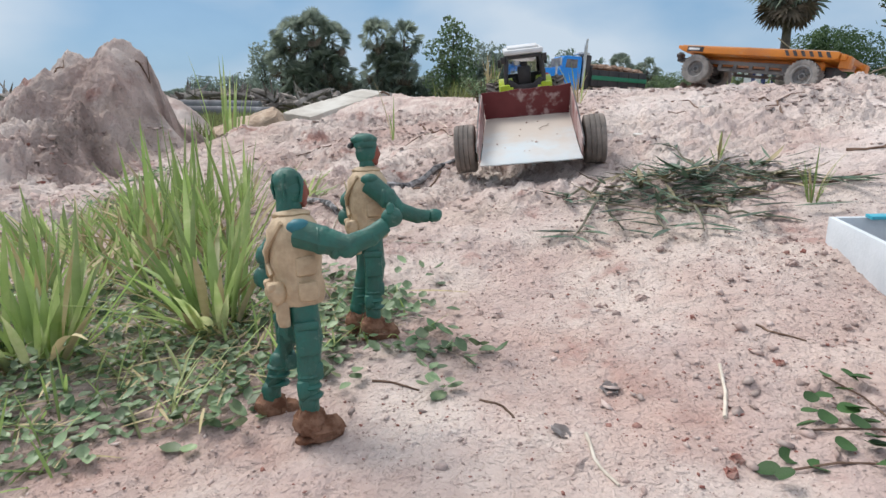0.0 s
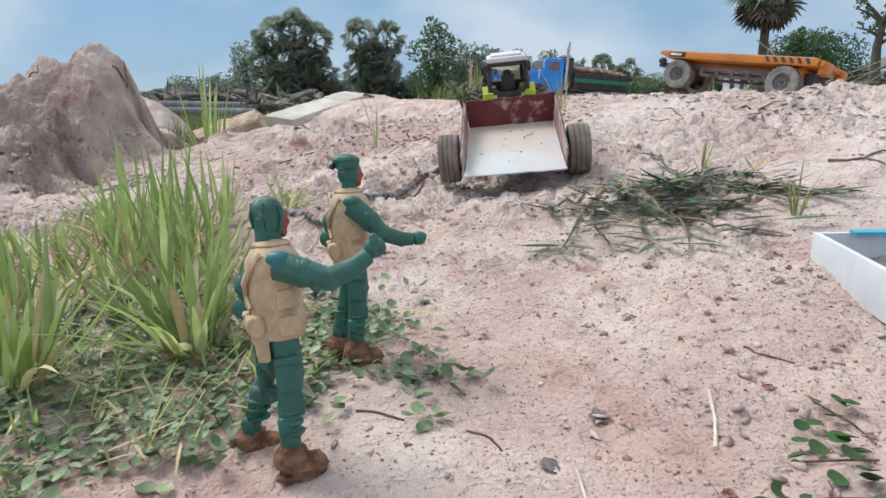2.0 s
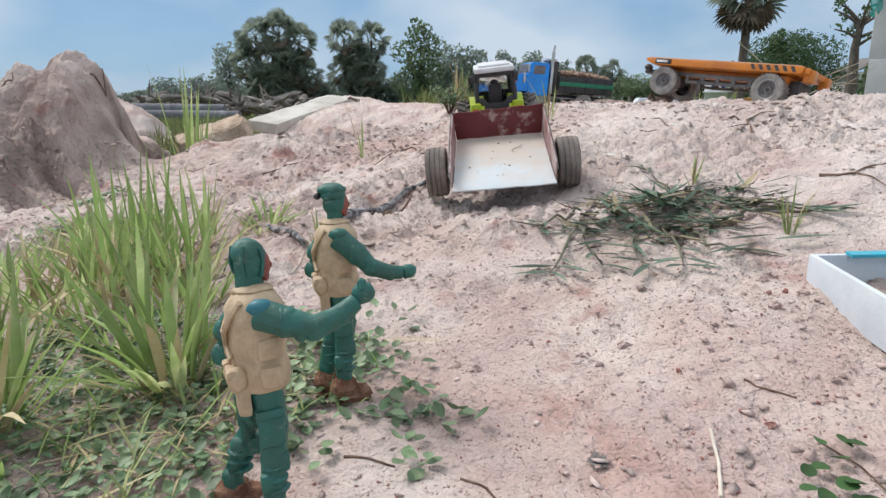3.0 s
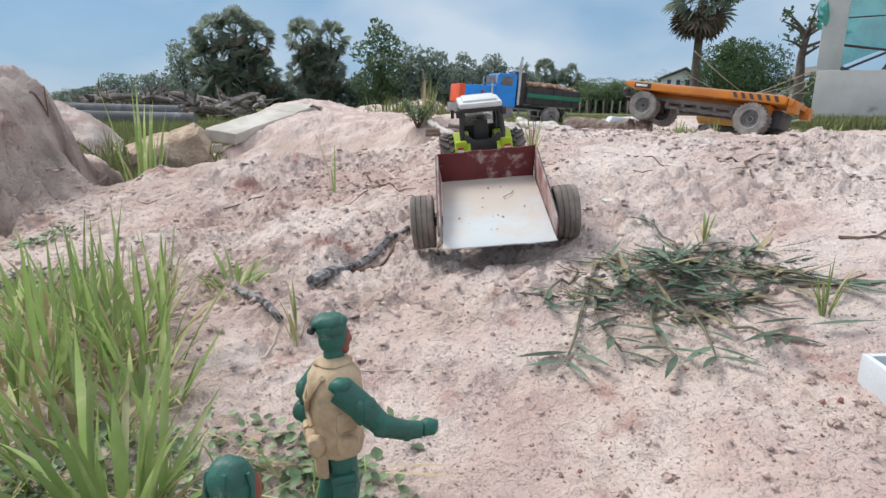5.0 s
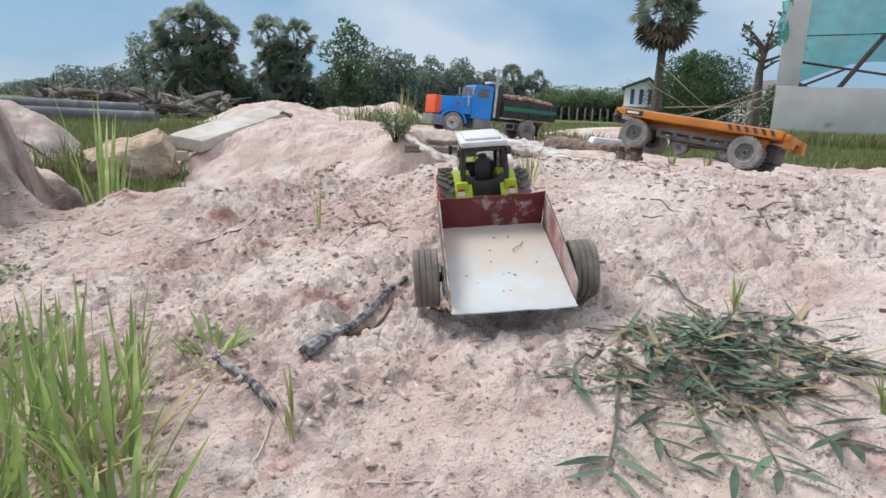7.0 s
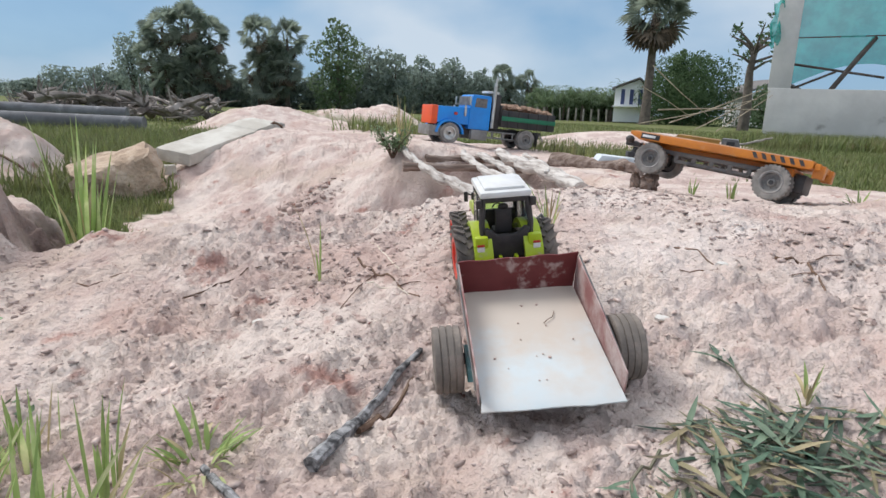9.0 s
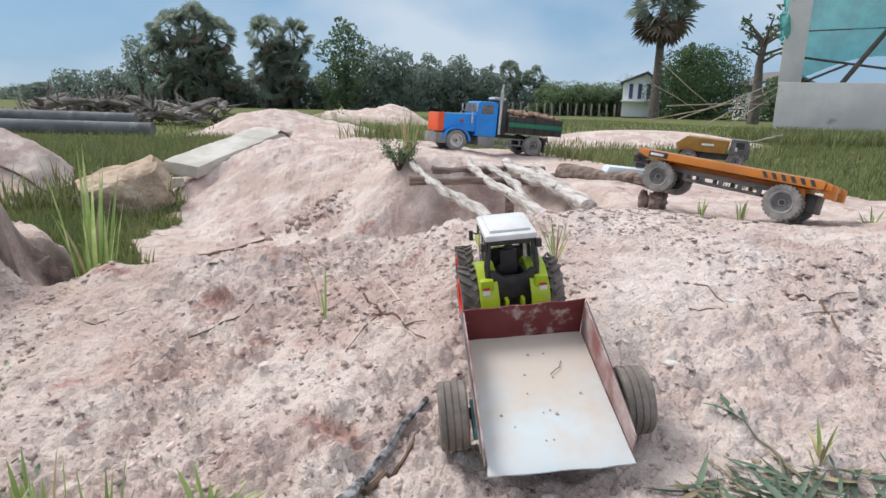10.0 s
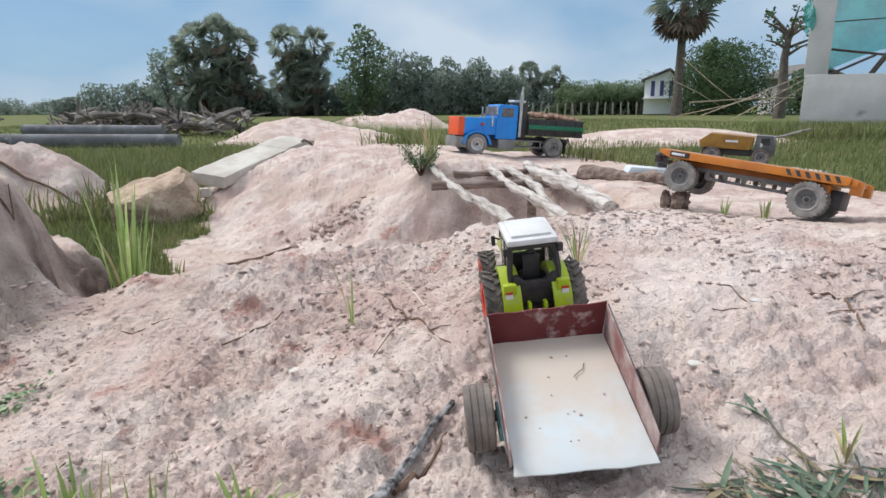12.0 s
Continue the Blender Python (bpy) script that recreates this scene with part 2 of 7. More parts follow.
M_GRILLE = material("orange red grille paint", (0.80, 0.10, 0.02), (0.66, 0.09, 0.03), 0.45, scale=10)
M_BUMPER = material("weathered grey metal", (0.27, 0.27, 0.265), (0.18, 0.17, 0.16), 0.5, 0.2, scale=14)
M_BEDBLACK = material("black painted tipper body", (0.02, 0.02, 0.022), (0.045, 0.04, 0.038), 0.5, scale=9)
M_GREEN = material("green stripe paint", (0.01, 0.17, 0.085), (0.015, 0.13, 0.07), 0.45, scale=9)
M_CHROME = material("dull chrome", (0.62, 0.62, 0.6), (0.45, 0.43, 0.4), 0.3, 0.8, scale=30)
M_MUSTARD = material("mustard tipper paint", (0.33, 0.17, 0.025), (0.24, 0.12, 0.02), 0.5, scale=16)
M_RUBBLE = material("brown rubble load", (0.30, 0.19, 0.13), (0.42, 0.29, 0.22), 0.95, scale=30, bump=0.8, bump_scale=60, island=0.3)
M_LAMP_RED = material("red lens", (0.55, 0.05, 0.04), rough=0.3)
M_LAMP_WHITE = material("white reflector", (0.80, 0.79, 0.77), (0.70, 0.68, 0.66), 0.4)
M_GLASS = glass_material("smoky clear glass", (0.75, 0.80, 0.82))
M_FIG_GREEN = material("green moulded plastic", (0.018, 0.130, 0.098), (0.026, 0.098, 0.074), 0.5, scale=70, c=(0.16, 0.24, 0.20), c_scale=95, c_lo=0.60, c_hi=0.74, bump=0.7, bump_scale=140)
M_FIG_TAN = material("tan moulded plastic", (0.55, 0.42, 0.27), (0.40, 0.29, 0.18), 0.65, scale=60, bump=0.6, bump_scale=160)
M_FIG_FACE = material("brown painted plastic", (0.27, 0.075, 0.048), (0.22, 0.06, 0.04), 0.55, scale=60)
# bluish sheen of the shoulder, painted as a colour of its own
M_FIG_BLUE_SHEEN = material("plastic with painted blue sheen", (0.022, 0.155, 0.19), rough=0.5)
M_MUD = material("dried brown mud", (0.14, 0.068, 0.042), (0.27, 0.155, 0.105), 0.95, scale=110, bump=0.9, bump_scale=260, spec=0.1)
M_LOG = material("weathered grey log", (0.60, 0.57, 0.54), (0.30, 0.26, 0.235), 0.9, scale=60, lo=0.42, hi=0.68, bump=1.0, bump_scale=90, random=0.12, bump_dist=0.010, spec=0.2, grain=(1.0, 0.10, 1.0))
M_BEAM = material("dark brown log", (0.15, 0.105, 0.085), (0.32, 0.255, 0.22), 0.9, scale=50, bump=1.0, bump_scale=80, bump_dist=0.008, spec=0.2, grain=(0.12, 1.0, 1.0))
M_CHAR = material("charred grey wood", (0.045, 0.045, 0.048), (0.36, 0.36, 0.37), 0.9, scale=70, bump=0.8, bump_scale=200, spec=0.2)
M_TWIG = material("dry brown twig", (0.12, 0.075, 0.055), (0.22, 0.15, 0.11), 0.9, scale=70, random=0.25, spec=0.2)
M_STRAW = material("pale straw", (0.72, 0.66, 0.57), (0.60, 0.53, 0.44), 0.85, scale=70, random=0.15)
M_BOULDER = material("tan sandstone", (0.52, 0.40, 0.30), (0.36, 0.27, 0.20), 0.9, scale=9, lo=0.4, hi=0.6, c=(0.56, 0.45, 0.35), c_scale=14, c_lo=0.5, c_hi=0.65, bump=1.0, bump_scale=22, bump_dist=0.03, spec=0.2)
M_CONCRETE = material("weathered concrete", (0.62, 0.60, 0.55), (0.48, 0.45, 0.40), 0.9, scale=5, c=(0.26, 0.25, 0.23), c_scale=2.6, c_lo=0.60, c_hi=0.75, bump=0.6, bump_scale=30, bump_dist=0.01, spec=0.25)
M_PIPE = material("grey concrete pole", (0.18, 0.185, 0.20), (0.11, 0.11, 0.12), 0.85, scale=3, c=(0.27, 0.27, 0.28), c_scale=5, bump=0.3, bump_scale=20)
M_STUMP = material("grey dead wood", (0.33, 0.295, 0.27), (0.15, 0.125, 0.11), 0.9, scale=4, bump=0.9, bump_scale=14, random=0.3, bump_dist=0.02)
M_GRASS = material("fresh grass blade", (0.28, 0.40, 0.125), (0.50, 0.57, 0.28), 0.5, scale=9, lo=0.4, hi=0.7, island=0.35, translucent=0.45, c=(0.62, 0.62, 0.36), c_scale=9, c_lo=0.52, c_hi=0.72)
M_GRASS_DRY = material("yellowed grass blade", (0.40, 0.33, 0.17), (0.52, 0.44, 0.27), 0.7, scale=20, island=0.3, translucent=0.2)
M_MEADOW = material("meadow grass", (0.135, 0.175, 0.055), (0.215, 0.235, 0.095), 0.6, scale=1.5, island=0.4, translucent=0.4, c=(0.24, 0.20, 0.11), c_scale=2.5, c_lo=0.52, c_hi=0.72)
M_WEED = material("creeping weed leaf", (0.11, 0.19, 0.09), (0.25, 0.33, 0.185), 0.5, scale=40, island=0.45, translucent=0.15)
M_CREEPER = material("creeper leaf", (0.030, 0.085, 0.020), (0.060, 0.135, 0.038), 0.65, scale=60, random=0.3, translucent=0.15)
M_DEADLEAF = material("shrivelled grey leaf", (0.38, 0.35, 0.345), (0.27, 0.24, 0.235), 0.85, scale=80, bump=0.5, bump_scale=200)
M_CUT = material("cut wilted leaf", (0.055, 0.115, 0.075), (0.135, 0.185, 0.125), 0.55, scale=25, island=0.5, translucent=0.1)
M_STALK = material("wilted grey-green stalk", (0.11, 0.125, 0.075), (0.19, 0.165, 0.12), 0.7, scale=40)
M_CUT_DRY = material("dried leaf", (0.30, 0.25, 0.15), (0.19, 0.17, 0.10), 0.8, scale=30, island=0.4)
# far crowns: distance haze is mixed into the leaf colour
M_CROWN_HAZED = material("haze-paled tree foliage", (0.24, 0.30, 0.265), (0.29, 0.345, 0.29), 0.7, scale=0.35, island=0.25, translucent=0.62, coords="Object")
M_CROWN_LIGHT = material("bright tree foliage", (0.115, 0.18, 0.095), (0.165, 0.22, 0.12), 0.7, scale=0.35, island=0.3, translucent=0.55)
M_CROWN_DENSE = material("dense dark foliage", (0.075, 0.13, 0.065), (0.115, 0.175, 0.085), 0.75, scale=0.5, island=0.2, translucent=0.4, spec=0.2)
# live fronds are paled by the same painted haze
M_FROND_HAZED = material("palm frond", (0.20, 0.25, 0.205), (0.25, 0.29, 0.23), 0.65, scale=0.6, island=0.25, translucent=0.65)
M_FROND_DEAD = material("dead palm frond", (0.16, 0.12, 0.085), (0.09, 0.07, 0.05), 0.85, scale=1.0, island=0.4)
M_BARK = material("grey brown bark", (0.085, 0.07, 0.06), (0.15, 0.125, 0.105), 0.9, scale=3, bump=0.8, bump_scale=9, bump_dist=0.03)
M_WALL = material("stained cement render", (0.62, 0.62, 0.60), (0.51, 0.51, 0.50), 0.9, scale=0.9, c=(0.22, 0.21, 0.20), c_scale=1.3, c_lo=0.62, c_hi=0.8, bump=0.3, bump_scale=12, bump_dist=0.01)
M_NET = material("green shade netting", (0.05, 0.50, 0.46), (0.035, 0.38, 0.35), 0.8, scale=3.5, translucent=0.65, bump=1.0, bump_scale=7, bump_dist=0.06)


def open_weave(m, share):
    """Lets part of the light pass straight through, as between threads."""
    n, l = m.node_tree.nodes, m.node_tree.links
    out = n["Material Output"].inputs["Surface"]
    gap, k = n.new("ShaderNodeBsdfTransparent"), n.new("ShaderNodeMixShader")
    k.inputs["Fac"].default_value = share
    l.new(out.links[0].from_socket, k.inputs[1])
    l.new(gap.outputs["BSDF"], k.inputs[2])
    l.new(k.outputs["Shader"], out)


open_weave(M_NET, 0.30)
M_BAMBOO = material("dry bamboo pole", (0.42, 0.36, 0.26), (0.28, 0.22, 0.15), 0.7, scale=3, random=0.2)
M_DARKPOLE = material("dark timber pole", (0.06, 0.05, 0.045), (0.11, 0.09, 0.08), 0.85, scale=3)
M_HOUSE = material("white house wall", (0.86, 0.87, 0.88), (0.78, 0.79, 0.80), 0.8, scale=0.5)
M_ROOF = material("dark grey roof", (0.13, 0.12, 0.12), (0.19, 0.18, 0.17), 0.8, scale=0.6)
M_SHUTTER = material("blue shutter", (0.06, 0.08, 0.20), rough=0.6)
M_POST = material("grey fence post", (0.30, 0.29, 0.27), (0.20, 0.19, 0.17), 0.9, scale=3)
M_BOX = material("pale styrofoam", (0.66, 0.71, 0.75), (0.58, 0.63, 0.67), 0.7, scale=15, bump=0.2, bump_scale=300)
M_BOX_IN = material("grey tray lining", (0.22, 0.245, 0.265), (0.17, 0.19, 0.21), 0.7, scale=15)
M_CYAN = material("cyan plastic sheet", (0.03, 0.42, 0.55), (0.05, 0.36, 0.48), 0.4, scale=20)
M_RUST = material("faded brown tin", (0.36, 0.26, 0.23), (0.22, 0.13, 0.11), 0.6, scale=40)
M_PAPER = material("pale chip", (0.70, 0.68, 0.64), (0.58, 0.55, 0.50), 0.8, scale=50)


# ---- building helpers ----
def thing(name, m, label, category, group="", kind=""):
    ob = new(name)
    ob.empty_display_size = 0.05
    ob.matrix_world = m
    return tagged(ob, label, category, group, kind)


def part(name, bm, mats, parent=None, label="", smooth=True):
    """Links a bmesh as one mesh, under a thing or a part."""
    me = bpy.data.meshes.new(name)
    bm.normal_update()
    bm.to_mesh(me)
    bm.free()
    for m in mats if isinstance(mats, (list, tuple)) else [mats]:
        me.materials.append(m)
    if smooth:
        me.polygons.foreach_set("use_smooth", [True] * len(me.polygons))
        me.set_sharp_from_angle(angle=radians(38))
    ob = new(name, me)
    ob.parent = parent
    if label:
        ob["label"] = label
    return ob


def box(bm, centre, size, bevel=0.0, m=Matrix(), index=0, seg=2):
    r = bmesh.ops.create_cube(bm, size=1.0, matrix=m @ Matrix.Translation(centre) @ Matrix.Diagonal((*size, 1)))
    faces = {f for v in r["verts"] for f in v.link_faces}
    for f in faces:
        f.material_index = index
    if bevel:
        edges = {e for v in r["verts"] for e in v.link_edges}
        bmesh.ops.bevel(bm, geom=list(edges), offset=bevel, segments=seg, affect="EDGES", profile=0.6, material=-1)
    return bm


def prism(bm, outline, thick, m=Matrix(), index=0, bevel=0.0):
    """An outline in x, z drawn out along y by thick, about y = 0."""
    a = [bm.verts.new(m @ Vector((x, -thick / 2, z))) for x, z in outline]
    b = [bm.verts.new(m @ Vector((x, thick / 2, z))) for x, z in outline]
    fs = [bm.faces.new(a), bm.faces.new(b[::-1])]
    for i in range(len(a)):
        j = (i + 1) % len(a)
        fs.append(bm.faces.new((a[j], a[i], b[i], b[j])))
    for f in fs:
        f.material_index = index
    bmesh.ops.recalc_face_normals(bm, faces=fs)
    if bevel:
        es = {e for f in fs for e in f.edges}
        bmesh.ops.bevel(bm, geom=list(es), offset=bevel, segments=2, affect="EDGES", profile=0.6, material=-1)
    return bm


def lathe(bm, profile, seg=32, m=Matrix(), index=0, closed=True):
    """Turns rows of (radius, along) about the x axis."""
    rings = []
    for r, h in profile:
        rings.append([bm.verts.new(m @ Vector((h, r * math.cos(2 * math.pi * i / seg), r * math.sin(2 * math.pi * i / seg)))) for i in range(seg)])
    fs = []
    for a, b in zip(rings, rings[1:]):
        for i in range(seg):
            j = (i + 1) % seg
            fs.append(bm.faces.new((a[i], a[j], b[j], b[i])))
    if closed:
        fs += [bm.faces.new(rings[0]), bm.faces.new(rings[-1])]
    for f in fs:
        f.material_index = index
    bmesh.ops.recalc_face_normals(bm, faces=fs)
    return bm


def tube(bm, pts, radii, seg=8, index=0, wobble=0.0, rng=random):
    """A round or knotty rod along points."""
    pts = [Vector(p) for p in pts]
    rings = []
    for i, p in enumerate(pts):
        d = (pts[min(i + 1, len(pts) - 1)] - pts[max(i - 1, 0)]).normalized()
        u = d.cross(Vector((0.3, 0.2, 1)) if abs(d.z) < 0.9 else Vector((1, 0, 0))).normalized()
        v = d.cross(u)
        r = radii[i] if isinstance(radii, (list, tuple)) else radii
        rings.append([bm.verts.new(p + (u * math.cos(a) + v * math.sin(a)) * r * (1 + wobble * (rng.random() - 0.5)))
                      for a in (2 * math.pi * k / seg for k in range(seg))])
    fs = []
    for a, b in zip(rings, rings[1:]):
        for i in range(seg):
            j = (i + 1) % seg
            fs.append(bm.faces.new((a[i], a[j], b[j], b[i])))
    fs += [bm.faces.new(rings[0][::-1]), bm.faces.new(rings[-1])]
    for f in fs:
        f.material_index = index
    return bm


def blob(bm, centre, size, index=0, m=Matrix(), seg=14, rough=0.0, rng=random):
    r = bmesh.ops.create_uvsphere(bm, u_segments=seg, v_segments=max(6, seg * 2 // 3), radius=1.0,
                                  matrix=m @ Matrix.Translation(centre) @ Matrix.Diagonal((*size, 1)))
    for v in r["verts"]:
        if rough:
            v.co += Vector((rng.random() - 0.5, rng.random() - 0.5, rng.random() - 0.5)) * rough
        for f in v.link_faces:
            f.material_index = index
    return bm


def mesh_object(name, verts, faces, mats, parent=None, indices=None, smooth=False):
    """One joined mesh from arrays of places and of equal-sided faces."""
    verts, faces = np.asarray(verts, np.float32), np.asarray(faces, np.int32)
    me = bpy.data.meshes.new(name)
    k = faces.shape[1]
    me.vertices.add(len(verts))
    me.vertices.foreach_set("co", verts.ravel())
    me.loops.add(faces.size)
    me.loops.foreach_set("vertex_index", faces.ravel())
    me.polygons.add(len(faces))
    me.polygons.foreach_set("loop_start", np.arange(0, faces.size, k, dtype=np.int32))
    me.polygons.foreach_set("loop_total", np.full(len(faces), k, np.int32))
    for m in mats if isinstance(mats, (list, tuple)) else [mats]:
        me.materials.append(m)
    if indices is not None:
        me.polygons.foreach_set("material_index", np.asarray(indices, np.int32))
    if smooth:
        me.polygons.foreach_set("use_smooth", np.ones(len(faces), bool))
    me.update(calc_edges=True)
    me.validate()
    ob = new(name, me)
    ob.parent = parent
    return ob


# ---- the lie of the land ----
def lattice(ix, iy, seed):
    h = (ix.astype(np.int64) * 374761393 + iy.astype(np.int64) * 668265263 + seed * 1442695041) & 0xFFFFFFFF
    h = ((h ^ (h >> 13)) * 1274126177) & 0xFFFFFFFF
    return ((h ^ (h >> 16)) & 0xFFFFFF) / float(0xFFFFFF)


def value_noise(x, y, seed):
    ix, iy = np.floor(x), np.floor(y)
    fx, fy = x - ix, y - iy
    fx, fy = fx * fx * fx * (fx * (fx * 6 - 15) + 10), fy * fy * fy * (fy * (fy * 6 - 15) + 10)
    a, b = lattice(ix, iy, seed), lattice(ix + 1, iy, seed)
    c, d = lattice(ix, iy + 1, seed), lattice(ix + 1, iy + 1, seed)
    return (a + (b - a) * fx) * (1 - fy) + (c + (d - c) * fx) * fy - 0.5


def fbm(x, y, scale, octaves, seed, gain=0.5):
    out, amp = 0.0, 1.0
    for k in range(octaves):
        ca, sa = math.cos(0.6 * k + seed), math.sin(0.6 * k + seed)
        out = out + amp * value_noise((x * ca - y * sa) * scale, (x * sa + y * ca) * scale, seed + k)
        scale, amp = scale * 2.03, amp * gain
    return out


def step(a, b, x):
    t = np.clip((x - a) / (b - a), 0, 1)
    return t * t * (3 - 2 * t)


SLOPE = (-0.0054, 0.0516, -0.0547, 0.0115, -0.0058, 0.2607, -0.0007, 0.0942, 0.1794, -0.1658, -0.0367, -0.0604, -0.0811, 0.0392)


def near_slope(x, y):
    x, y = np.clip(x, -0.85, 1.15), np.clip(y, -0.1, 1.95)
    terms = (1, x, y, x * x, x * y, y * y, x**3, x * x * y, x * y * y, y**3, x**3 * y, x * x * y * y, x * y**3, y**4)
    return sum(c * t for c, t in zip(SLOPE, terms))


def bump_at(x, y, cx, cy, rx, ry, turn=0.0, power=1.0):
    c, s = math.cos(turn), math.sin(turn)
    u, v = ((x - cx) * c + (y - cy) * s) / rx, (-(x - cx) * s + (y - cy) * c) / ry
    return np.exp(-((u * u + v * v) ** power))


def smooth_land(x, y):
    x, y = np.asarray(x, float), np.asarray(y, float)
    field = -0.10 - 0.35 * step(5, 90, y) + 0.06 * step(1.5, 4.0, x) * step(2.0, 6.0, y) * (1 - step(8, 14, y))
    top = near_slope(x, y)
    # ravine behind the crest, its far bank, and the pit it opens into
    side = 1 - step(0.76, 1.00, x)
    under = step(0.18, 0.45, x)
    crest = 1.84 + 0.05 * np.sin(3.0 * x) + 0.28 * under + 0.05 * step(-0.40, -0.60, x)
    wall = -0.79 - 0.95 * step(2.28, 3.0, y) + 0.09 * fbm(x, y, 7, 3, 141, 0.6)
    fall = step(crest, crest + 0.26 - 0.10 * step(-0.3, -0.6, x), y) * step(wall - 0.08, wall + 0.08, x)
    up = bank_side(x, y)
    bank = -0.13 + 0.345 * step(-0.5, 0.6, up) + 0.07 * bump_at(x, y, 0.42, 3.45, 0.22, 0.16) + 0.02 * bump_at(x, y, 0.0, 4.6, 0.6, 0.5)
    along, across = 0.784 * x + 0.622 * y, -0.622 * x + 0.784 * y
    bank = bank + 0.075 * fbm(across * 1.6, along * 0.5, 2.2, 4, 131, 0.55) * step(-0.6, -0.2, up) * step(0.9, 0.2, up)
    hollow = top * (1 - fall) + bank * fall
    top = np.where(y > 1.5, side * hollow + (1 - side) * (top - 0.035 * step(2.1, 3.2, y)), top)
    top = top + 0.012 * bump_at(x, y, -0.15, 1.76, 0.40, 0.09) - 0.055 * step(1.86, 2.15, y) * step(0.2, 0.4, x) * (1 - step(0.68, 0.95, x)) * (1 - step(2.3, 2.6, y))
    top = top - 0.035 * bump_at(x, y, 0.62, 2.12, 0.30, 0.20)
    # edges of the heap
    left = step(-1.9, -0.9, x) * (1 - step(2.1, 2.5, y)) + step(-2.0, -1.2, x) * step(2.1, 2.5, y)
    edge = left * (1 - step(1.7, 3.0, x - 0.45 * np.clip(3.0 - y, 0, 2) + 0.2 * np.clip(y - 4, 0, 1))) * (1 - step(5.0, 6.4, y)) * step(-3.0, -0.8, y)
    z = field * (1 - edge) + top * edge
    # heaps of spoil
    z = z + 0.055 * bump_at(x, y, -0.87, 2.06, 0.15, 0.14, 0.0, 2.2)
    z = z + 0.205 * bump_at(x, y, -1.09, 1.95, 0.320, 0.26, 0.0, 2.4) + 0.12 * bump_at(x, y, -1.05, 1.54, 0.235, 0.20, 0.25, 4.5)
    z = z + 0.022 * bump_at(x, y, -0.45, 1.87, 0.17, 0.13) - 0.035 * bump_at(x, y, -0.645, 1.82, 0.09, 0.12)
    z = z + 0.40 * bump_at(x, y, -2.35, 4.80, 0.66, 0.50, 0.0, 1.6)
    z = z + 0.24 * bump_at(x, y, 0.3, 7.2, 1.2, 1.5) + 0.40 * bump_at(x, y, -0.95, 11.0, 0.85, 0.9, 0.0, 1.3) + 0.27 * bump_at(x, y, 0.35, 10.6, 0.9, 0.9, 0.0, 1.3)
    z = z + 0.44 * bump_at(x, y, 0.9, 19.5, 1.3, 1.0, 0.0, 1.3) + 0.56 * bump_at(x, y, 2.5, 20.0, 0.85, 1.0, 0.0, 1.2)
    z = z + 0.24 * bump_at(x, y, 5.01, 9.3, 1.75, 0.9, 0.0, 1.5) + 0.10 * bump_at(x, y, 3.33, 5.15, 0.5, 0.4)
    ragged = 0.18 * fbm(x, y, 7, 3, 19)
    grassy = step(1.8, 2.0, y) * fall * step(-0.55, -0.72, x + ragged + 0.25 * (y - 2.6) * step(3.6, 3.2, y) + 0.2 * step(3.2, 3.6, y)) * step(-0.26, -0.44, up + ragged)
    return z, edge * (1 - grassy)


def bank_side(x, y):
    """How far a place lies up the ravine's far bank, in metres from its edge."""
    return np.minimum(np.minimum(0.784 * (x - 0.30) + 0.622 * (y - 3.30) + 0.10, 2.4 * (y - 3.18)), 1.2 * (x + 0.55) + 0.35)


def spoil(x, y):
    """Where rough spoil heaps stand."""
    return np.clip(bump_at(x, y, -1.02, 1.58, 0.29, 0.32, 0.2, 2.5) + bump_at(x, y, -1.03, 1.95, 0.32, 0.30, 0.0, 2.4) + bump_at(x, y, -2.35, 4.8, 0.75, 0.6) + 0.7 * bump_at(x, y, -0.4, 10.8, 1.7, 1.3) + 0.7 * bump_at(x, y, 1.7, 19.8, 1.9, 1.4), 0, 1)


